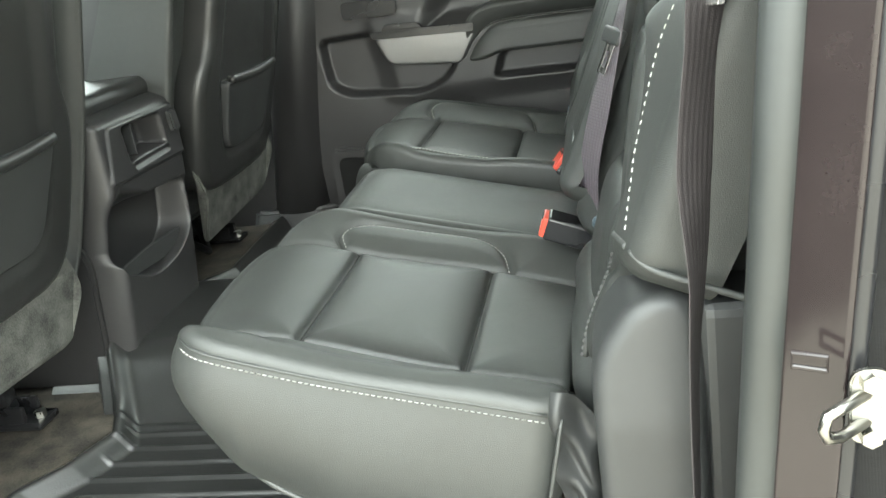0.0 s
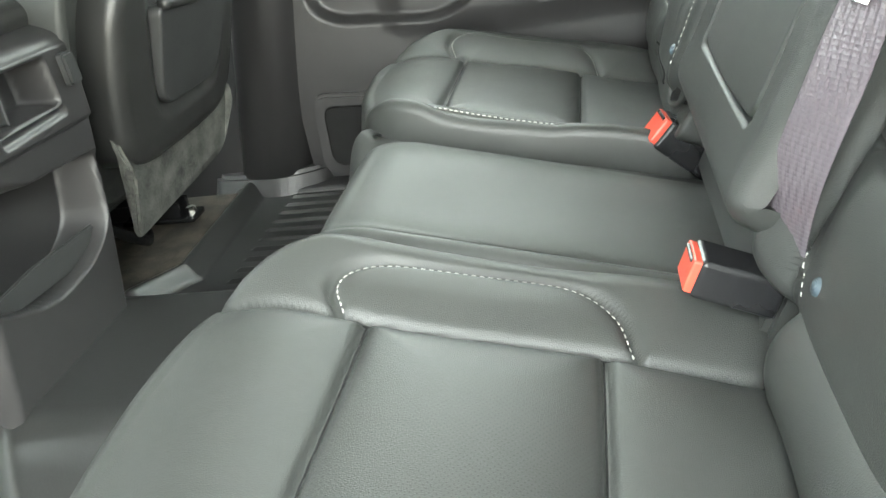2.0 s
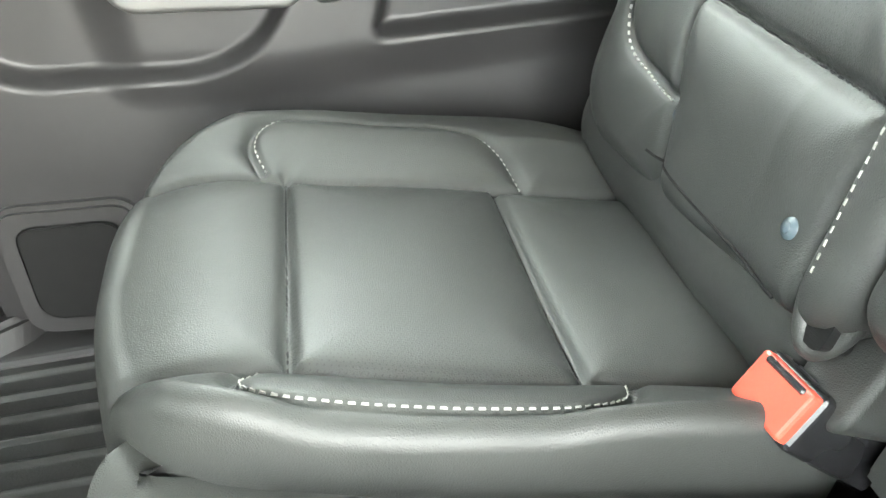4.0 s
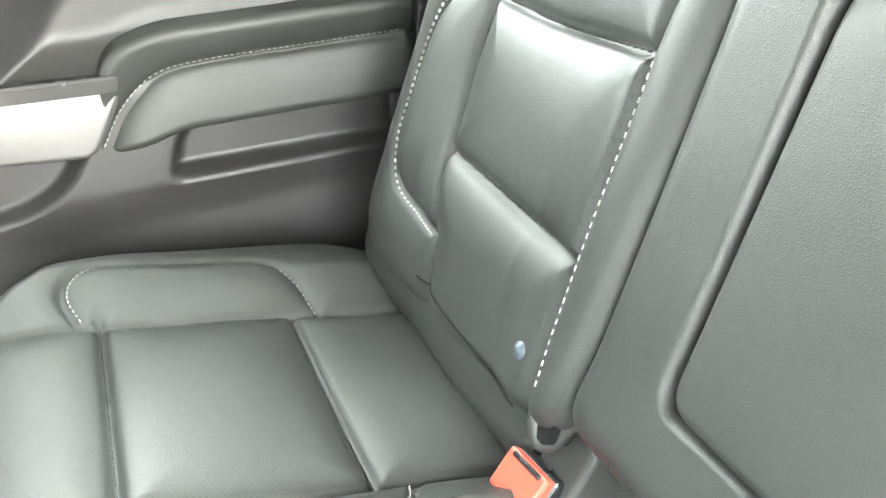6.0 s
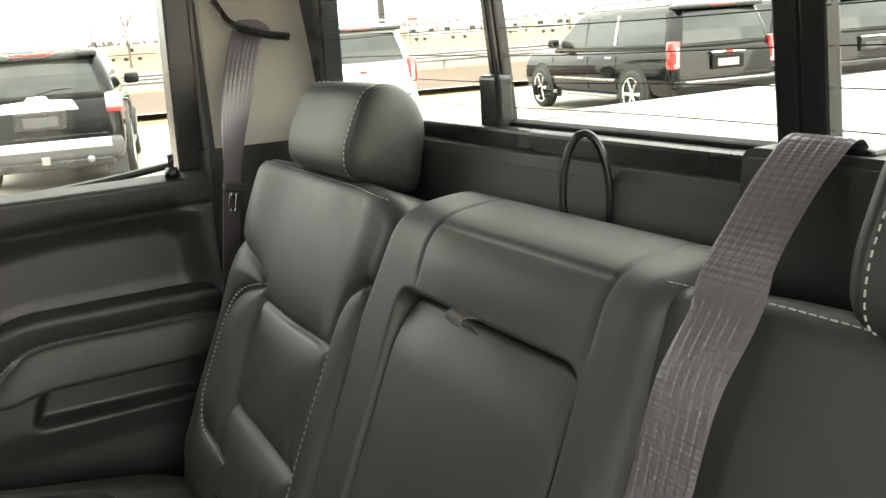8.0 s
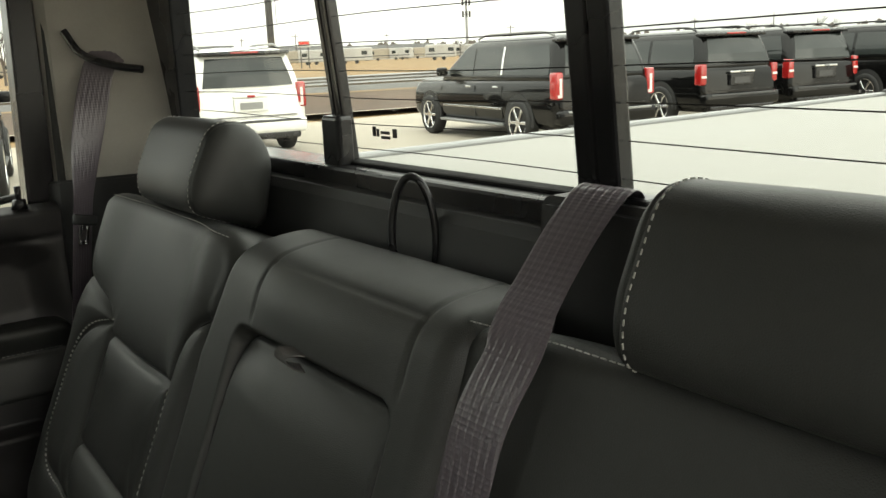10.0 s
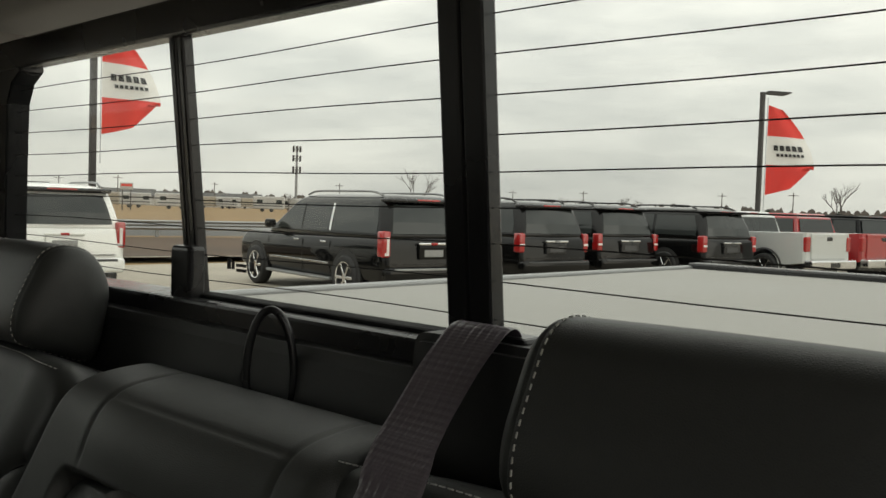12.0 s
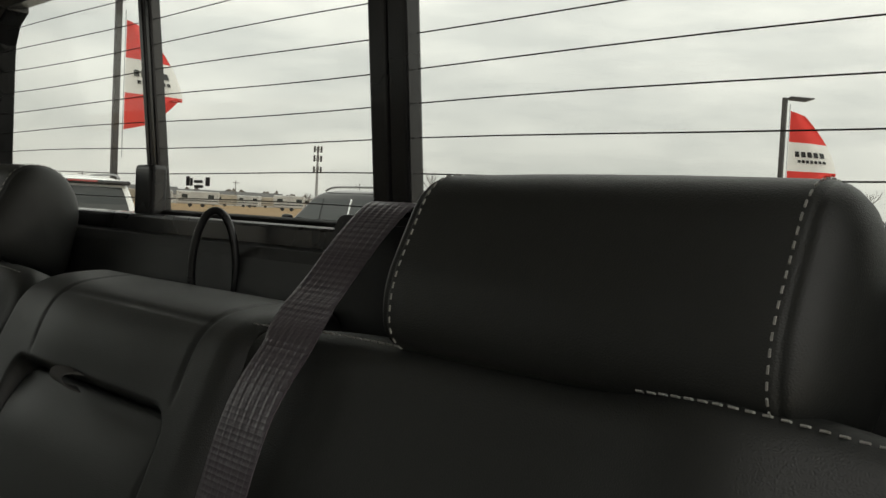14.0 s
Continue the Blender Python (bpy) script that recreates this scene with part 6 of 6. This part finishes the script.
        part("mud_flap", box_bm((half - 0.30, 0.62, 0.10), (half - 0.04, 0.66, 0.44), 0.01, 1), BUMPER, v)
    else:
        part("emblem_bar", box_bm((-0.32, -0.068, 1.03), (0.32, -0.01, 1.075), 0.016, 2), CHROME if bar_chrome or lamps == "tall" else paint, v, "plain tailgate trim bar")
        part("emblem", box_bm((-0.07, -0.078, 1.03), (0.07, -0.05, 1.075), 0.012, 2), GALV if lamps == "tall" else RED_LENS, v)
    part("underbody", box_bm((-half + 0.15, 0.2, 0.30), (half - 0.15, L - 0.3, 0.5), 0.02, 1), GLOSS_PLASTIC, v)
    wheels(v, (r1, r2), half)
    return v


def pickup(label, paint, group=""):
    """A crew-cab pickup, its tailgate at y = 0, driving along +y."""
    v = thing("parked_pickup", label, "pickup truck", group)
    half, L = 1.0, 5.85
    r1, r2 = 1.15, L - 0.95
    low = [(0.0, 0.60), (r1 - 0.50, 0.52)] + arc(r1, 0.42, 0.49) + [(r1 + 0.52, 0.42), (r2 - 0.52, 0.42)] + arc(r2, 0.42, 0.49) + [(L - 0.3, 0.40), (L, 0.60), (L - 0.02, 1.10), (L - 1.35, 1.20), (1.95, 1.20), (1.90, 1.33), (0.02, 1.36)]
    part("body", shell(low, half, 0.05, 0.975), paint, v)
    rings = [(1.18, 0.95, 1.95, 4.45), (1.24, 0.94, 1.97, 4.40), (1.74, 0.80, 2.10, 3.75), (1.86, 0.66, 2.25, 3.55)]
    vs, fs = [], []
    for z, hx, y0, y1 in rings:
        vs += [(-hx, y0, z), (hx, y0, z), (hx, y1, z), (-hx, y1, z)]
    for i in range(3):
        fs += [(i * 4 + k, i * 4 + (k + 1) % 4, i * 4 + 4 + (k + 1) % 4, i * 4 + 4 + k) for k in range(4)]
    fs.append((12, 13, 14, 15))
    bm = raw(vs, fs)
    bmesh.ops.recalc_face_normals(bm, faces=bm.faces)
    part("cabin", bm, paint, v)
    part("rear_window", quad_pane([(-0.82, 1.985, 1.29), (0.82, 1.985, 1.29), (0.74, 2.085, 1.70), (-0.74, 2.085, 1.70)], (0, -1, 0.2)), CAR_GLASS, v)
    part("windscreen", quad_pane([(0.84, 4.33, 1.28), (-0.84, 4.33, 1.28), (-0.74, 3.80, 1.70), (0.74, 3.80, 1.70)], (0, 0.7, 0.7)), CAR_GLASS, v)
    for sg in (-1, 1):
        for a, b, c, d in ((2.10, 2.95, 2.90, 2.20), (3.02, 4.10, 3.70, 3.00)):
            part("side_window", quad_pane([(sg * 0.93, a, 1.27), (sg * 0.93, b, 1.27), (sg * 0.815, c, 1.70), (sg * 0.815, d, 1.70)], (sg, 0, 0.25)), CAR_GLASS, v)
        part("tail_lamp", box_bm((sg * 0.90 - 0.09, -0.02, 0.88), (sg * 0.90 + 0.10, 0.16, 1.26), 0.03, 2), RED_LENS, v, "red tail lamp")
        part("mirror", box_bm((sg * 1.0 + (0.0 if sg > 0 else -0.22), 3.95, 1.20), (sg * 1.0 + (0.22 if sg > 0 else 0.0), 4.08, 1.42), 0.04, 2), paint, v)
        part("wheel_arch", tube_bm([(sg * 1.0, y, z) for y, z in arc(r1, 0.42, 0.50, 16)], 0.03, 6), BUMPER, v)
    part("tailgate", box_bm((-0.78, -0.03, 0.70), (0.78, 0.06, 1.34), 0.02, 2), paint, v)
    part("tailgate_handle", box_bm((-0.12, -0.045, 1.16), (0.12, -0.02, 1.26), 0.015, 2), GLOSS_PLASTIC, v)
    part("bumper", box_bm((-0.98, -0.22, 0.46), (0.98, 0.05, 0.68), 0.04, 3), CHROME, v, "chrome rear bumper")
    part("plate", box_bm((-0.20, -0.235, 0.50), (0.20, -0.21, 0.62), 0.006, 1), GLOSS_PLASTIC, v)
    part("brake_light", box_bm((-0.18, 2.16, 1.79), (0.18, 2.19, 1.83), 0.006, 1), RED_LENS, v)
    part("underbody", box_bm((-0.8, 0.2, 0.34), (0.8, L - 0.3, 0.6), 0.02, 1), GLOSS_PLASTIC, v)
    wheels(v, (r1, r2), half, 0.40)
    return v


def spot(x, y, turn):
    return Matrix.Translation((x, y, G + 0.02)) @ Matrix.Rotation(radians(turn - 90), 4, "Z")


def park(v, x, y, turn):
    v.matrix_basis = spot(x, y, turn)
    return v


park(suv("dark grey off-road SUV with bright tailgate garnish on the lot", GREY_PAINT, 4.75, 0.955, 1.80, "slim", garnish=True, rear_slope=0.14), 0.90, 12.95, 78)
park(suv("white SUV with red tail lamps parked on the lot", WHITE_PAINT, 5.2, 1.0, 1.89, "white"), 6.35, 15.31, 80)
park(suv("long black SUV with chrome trim parked on the lot", BLACK_PAINT, 5.7, 1.0, 1.89, "white", bar_chrome=True), 10.90, 11.30, 79.9)
tahoe = park(suv("black SUV with tall red tail lamps in a parked row", BLACK_PAINT, 5.18, 1.0, 1.89, "tall", group="row of black SUVs"), 15.07, 11.68, 80)
copy_thing(tahoe, spot(17.82, 11.55, 78))
copy_thing(tahoe, spot(20.32, 10.23, 77))
park(pickup("silver pickup truck with red tail lamps in a parked row", SILVER_PAINT, "row of pickups"), 22.80, 8.79, 78)
red = park(pickup("dark red pickup truck in a parked row", RED_PAINT, "row of pickups"), 25.47, 8.28, 76)
park(pickup("grey pickup truck in a parked row", GREY_PAINT, "row of pickups"), 28.2, 7.45, 75)
copy_thing(red, spot(30.9, 6.8, 75))


# ---- lamp posts with flags ----
def flag_post(x, y, top, flag_top, flag_bottom, wide, lamp, label):
    fp = thing("lamp_post", label, "lamp post", "lamp posts with flags", at=(x, y, G))
    part("pole", box_bm((-0.09, -0.09, 0), (0.09, 0.09, top), 0.015, 1), BRONZE, fp)
    part("base", cyl_bm((0, 0, 0), (0, 0, 0.7), 0.3, n=18), CONCRETE, fp)
    # across the line of sight from the truck
    away = Vector((x, y, 0)).normalized()
    side = Vector((away.y, -away.x, 0))
    if lamp:
        b = raw([side * 0.0 + Vector((0, 0, top - 0.05)), side * 0.25 + Vector((0, 0, top + 0.06)), side * 1.15 + Vector((0, 0, top - 0.02)), side * 0.8 + Vector((0, 0, top - 0.14))] + [p + away * 0.35 for p in (side * 0.0 + Vector((0, 0, top - 0.05)), side * 0.25 + Vector((0, 0, top + 0.06)), side * 1.15 + Vector((0, 0, top - 0.02)), side * 0.8 + Vector((0, 0, top - 0.14)))], [(0, 1, 2, 3), (7, 6, 5, 4), (0, 4, 5, 1), (1, 5, 6, 2), (2, 6, 7, 3), (3, 7, 4, 0)])
        bmesh.ops.recalc_face_normals(b, faces=b.faces)
        part("lamp_head", b, BRONZE, fp)
    part("halyard", tube_bm([side * 0.22 + Vector((0, 0, z)) for z in np.linspace(flag_bottom - 0.9, flag_top + 0.3, 6)], 0.012, 5), GALV, fp)
    fl = thing("flag", "red and white banner hanging from a lamp post", "flag", "flags", at=(x, y, G))
    H = flag_top - flag_bottom
    def cloth(u, v):
        """u: 0 at the hoist to 1, v: 0 at the bottom to 1."""
        reach = wide * (0.10 + 0.90 * math.sin(math.pi * min(1, (0.06 + 0.94 * (1 - v)) * 0.62 + 0.02)) ** 0.9) * (0.55 + 0.45 * min(1, v * 3.2))
        sway = 0.16 * math.sin(5 * u + 4 * v) * u
        p = side * (0.25 + reach * u) + away * sway
        return tuple(p + Vector((0, 0, flag_bottom + H * v - 0.10 * H * u * (1 - v) * -1.2 * (1 if v < 0.3 else 0.4) - 0.05 * H * u)))
    for a, b, m in ((0.0, 0.34, FLAG_RED), (0.34, 0.66, FLAG_WHITE), (0.66, 1.0, FLAG_RED)):
        band = part("band", sheet_bm(np.linspace(0, 1, 16), np.linspace(a, b, 10), cloth), m, fl, smooth=True)
        if m is FLAG_WHITE:
            for v0, v1, u0, u1 in ((0.50, 0.56, 0.16, 0.86), (0.435, 0.468, 0.22, 0.84)):
                k = 5 if v1 > 0.5 else 7
                for j in range(k):
                    ua, ub = u0 + (u1 - u0) * j / k, u0 + (u1 - u0) * (j + 0.72) / k
                    off = tuple(-away * 0.03)
                    part("bar", sheet_bm(np.linspace(ua, ub, 3), np.linspace(v0, v1, 3), lambda p, q: tuple(Vector(cloth(p, q)) + Vector(off))), GLOSS_PLASTIC, band)
    return fp


flag_post(36.25, 16.34, 7.0, 6.45, 2.7, 1.9, True, "dark bronze lamp post carrying a red and white flag")
flag_post(12.94, 27.96, 10.6, 7.15, 3.7, 1.8, False, "dark bronze lamp post carrying a red and white flag")


# ---- far things ----
def polar(t_az, d):
    return (-0.13 + d * math.cos(radians(t_az)), 0.96 + d * math.sin(radians(t_az)))


tx, ty = polar(51.95, 300)
tower = thing("cell_tower", "grey steel phone mast with antenna clusters", "phone mast", at=(tx, ty, G))
part("mast", cyl_bm((0, 0, 0), (0, 0, 21), 0.55, 0.3, 10), GALV, tower)
for z in (20.3, 17.2, 13.5):
    part("platform", cyl_bm((0, 0, z - 0.2), (0, 0, z), 1.0, n=12), GALV, tower)
    for k in range(6):
        a = k * math.pi / 3
        part("antenna", box_bm((1.3 * math.cos(a) - 0.18, 1.3 * math.sin(a) - 0.18, z - 1.0), (1.3 * math.cos(a) + 0.18, 1.3 * math.sin(a) + 0.18, z + 1.0), 0.0), BRONZE, tower)

pole_mesh = mesh_of("pole", cyl_bm((0, 0, 0), (0, 0, 8.4), 0.16, 0.11, 8))
arm_mesh = mesh_of("crossarm", box_bm((-1.2, -0.06, 7.6), (1.2, 0.06, 7.75), 0.0))
for az, d in ((66, 290), (62.7, 260), (57.0, 300), (49.2, 260), (38, 280), (33.5, 260), (25.0, 250), (20.9, 230), (14.5, 240)):
    px, py = polar(az, d)
    up = thing("utility_pole", "wooden utility pole with a crossarm", "utility pole", "utility poles", at=(px, py, G))
    up.rotation_euler = (0, 0, radians(az - 100))
    part("pole", pole_mesh, BARK, up)
    part("crossarm", arm_mesh, BARK, up)


def tree_bm(height, seed, spread=0.5):
    """A bare tree: a tapered trunk that forks into ever thinner limbs."""
    rnd = random.Random(seed)
    bms = []
    def limb(p, d, length, r, depth):
        q = p + d * length
        mid_ = p + d * length * 0.5 + Vector((rnd.uniform(-1, 1), rnd.uniform(-1, 1), 0)) * length * 0.05
        vs, fs, n = [], [], 5
        for c, rr in ((p, r), (mid_, r * 0.82), (q, r * 0.62)):
            s1 = d.orthogonal().normalized()
            s2 = d.cross(s1)
            vs += [c + (s1 * math.cos(2 * math.pi * k / n) + s2 * math.sin(2 * math.pi * k / n)) * rr for k in range(n)]
        for i in range(2):
            fs += [(i * n + k, i * n + (k + 1) % n, (i + 1) * n + (k + 1) % n, (i + 1) * n + k) for k in range(n)]
        bms.append((vs, fs))
        if depth == 0:
            return
        for _ in range(rnd.choice((2, 3, 3))):
            nd = (d + Vector((rnd.uniform(-1, 1), rnd.uniform(-1, 1), rnd.uniform(-0.2, 0.5))) * spread).normalized()
            limb(p + d * length * rnd.uniform(0.7, 1.0), nd, length * rnd.uniform(0.6, 0.85), r * 0.6, depth - 1)
    limb(Vector((0, 0, 0)), Vector((0, 0, 1)), height * 0.30, height * 0.022, 5)
    V, F = [], []
    for vs, fs in bms:
        b = len(V)
        V += vs
        F += [tuple(b + i for i in f) for f in fs]
    return raw(V, F)


bare = [mesh_of("tree", tree_bm(1.0, s), True) for s in (3, 8)]
for k, (az, d, h) in enumerate(((18.4, 70, 5.2), (44.3, 75, 5.4), (34.6, 170, 5.4), (33.6, 170, 5.0), (30.9, 170, 6.0), (30.2, 175, 5.2), (52.4, 230, 5.5), (51.6, 240, 5.0), (47.0, 230, 5.6), (82.0, 120, 7), (79.5, 110, 8), (84.5, 130, 7), (13.5, 160, 6))):
    px, py = polar(az, d)
    tr = thing("bare_tree", "leafless winter tree with thin grey branches", "tree", "bare trees", at=(px, py, G))
    tr.rotation_euler = (0, 0, k * 1.7)
    tr.scale = (h, h, h)
    part("trunk_and_limbs", bare[k % 2], BARK, tr)
for az, d, h in ((18.3, 71, 2.3), (17.8, 70, 2.0), (49.6, 230, 4.5), (22.3, 180, 3.5)):
    px, py = polar(az, d)
    ev = thing("evergreen", "dark green conifer bush", "tree", "evergreens", at=(px, py, G))
    rnd = random.Random(int(az * 10))
    V, F = [], []
    for _ in range(420):
        z = rnd.random() ** 1.3
        r = h * 0.42 * (1 - z) ** 0.7 * rnd.uniform(0.55, 1.05)
        a = rnd.uniform(0, 6.28)
        c = Vector((r * math.cos(a), r * math.sin(a), h * z))
        s = h * 0.09
        b = len(V)
        V += [c + Vector((rnd.uniform(-s, s), rnd.uniform(-s, s), rnd.uniform(-s, s))) for _ in range(3)]
        F.append((b, b + 1, b + 2))
    part("crown", raw(V, F), NEEDLES, ev)
    part("trunk", cyl_bm((0, 0, 0), (0, 0, h * 0.8), h * 0.03, h * 0.01, 6), BARK, ev)

# woods on the skyline: uneven ragged band
rnd = random.Random(5)
V, F = [], []
for layer, (d, hh) in enumerate(((900, 13), (760, 9), (640, 5.5))):
    for az in np.arange(6, 112, 0.22):
        if rnd.random() < (0.12 if layer else 0.04):
            continue
        x, y = polar(az + rnd.uniform(-0.1, 0.1), d + rnd.uniform(-30, 30))
        h = hh * rnd.uniform(0.55, 1.1)
        w = 3.4 * rnd.uniform(0.7, 1.3)
        s = Vector((-math.sin(radians(az)), math.cos(radians(az)), 0))
        b = len(V)
        n = 9
        c = Vector((x, y, G))
        for k in range(n):
            a = math.pi * k / (n - 1)
            V.append(c + s * w * math.cos(a) * rnd.uniform(0.75, 1.15) + Vector((0, 0, h * (0.45 + 0.55 * math.sin(a) * rnd.uniform(0.8, 1.15)))))
        V += [c - s * w * 0.5, c + s * w * 0.5]
        F.append(tuple(range(b, b + n + 2)))
tagged(part("far_woods", raw(V, F), WOODS), "bare brown woods along the skyline", "woods", kind="stuff")

# caravans and low sheds beyond the field
def caravan(kind, L):
    v = thing("caravan", "white caravan in a distant row" if kind else "tan motor home in a distant row", "caravan", "distant caravans")
    part("body", box_bm((-L / 2, -1.2, 0.6), (L / 2, 1.2, 3.3), 0.25, 2), WHITE_WALL if kind else TAN_WALL, v)
    for k in ((0, 2) if kind else (1,)):
        part("window", box_bm((-L / 2 + 0.8 + k * L / 3.2, -1.23, 1.8), (-L / 2 + 2.0 + k * L / 3.2, -1.19, 2.6), 0.02, 1), CAR_GLASS, v)
    part("stripe", box_bm((-L / 2 + 0.2, -1.22, 1.2), (L / 2 - 0.2, -1.2, 1.42), 0.0), BUMPER, v)
    for y in (-L * 0.2, L * 0.1):
        part("wheel", cyl_bm((y, -1.15, 0.42), (y, -0.85, 0.42), 0.42, n=14), TYRE, v)
    return v
vans = [caravan(1, 8.5), caravan(0, 10.5), caravan(1, 6.5)]
rnd = random.Random(11)
for k, az in enumerate(np.sort(np.concatenate([np.arange(47.5, 78, 1.5) + np.array([rnd.uniform(-0.6, 0.6) for _ in range(21)]), np.arange(79, 90, 1.1)]))):
    d = 215 + rnd.uniform(-30, 60)
    x, y = polar(az + rnd.uniform(-0.4, 0.4), d)
    m = Matrix.Translation((x, y, G)) @ Matrix.Rotation(radians(az - 90 + rnd.uniform(-25, 25)), 4, "Z")
    if k < 3:
        vans[k].matrix_basis = m
    else:
        copy_thing(vans[rnd.randrange(3)], m)
for az, d, L, h, w in ((70.5, 330, 46, 7, 16), (57.5, 320, 38, 5, 12), (63.0, 350, 30, 6, 12)):
    x, y = polar(az, d)
    sh = thing("shed", "low distant shed with pitched roof", "building", "distant sheds", at=(x, y, G))
    sh.rotation_euler = (0, 0, radians(az - 85))
    part("wall", box_bm((-L / 2, -w / 2, 0), (L / 2, w / 2, h * 0.62), 0.0), TAN_WALL if az > 60 else WHITE_WALL, sh)
    part("roof", poly_bm([(-w / 2 - 0.4, h * 0.6), (0, h), (w / 2 + 0.4, h * 0.6)], lambda p, q, ww, L=L: (-L / 2 - 0.3 + ww, p, q), L + 0.6), DARK_ROOF, sh)
    for k in range(5):
        part("door", box_bm((-L / 2 + L * (k + 0.3) / 5, -w / 2 - 0.06, 0), (-L / 2 + L * (k + 0.7) / 5, -w / 2, h * 0.45), 0.0), BUMPER if k % 2 else WHITE_WALL, sh)
sx, sy = polar(62.2, 150)
sign = thing("roadside_sign", "white roadside sign with a red band on two posts", "sign", at=(sx, sy, G))
sign.rotation_euler = (0, 0, radians(61.6 - 90))
part("board", box_bm((-1.0, -0.10, 3.3), (1.0, 0.10, 4.4), 0.03, 1), WHITE_WALL, sign)
part("band", box_bm((-0.8, -0.12, 3.8), (0.8, -0.101, 4.2), 0.0), FLAG_RED, sign)
for p in (-0.9, 0.9):
    part("post", box_bm((p * 0.7 - 0.08, -0.08, 0), (p * 0.7 + 0.08, 0.08, 3.4), 0.0), BRONZE, sign)
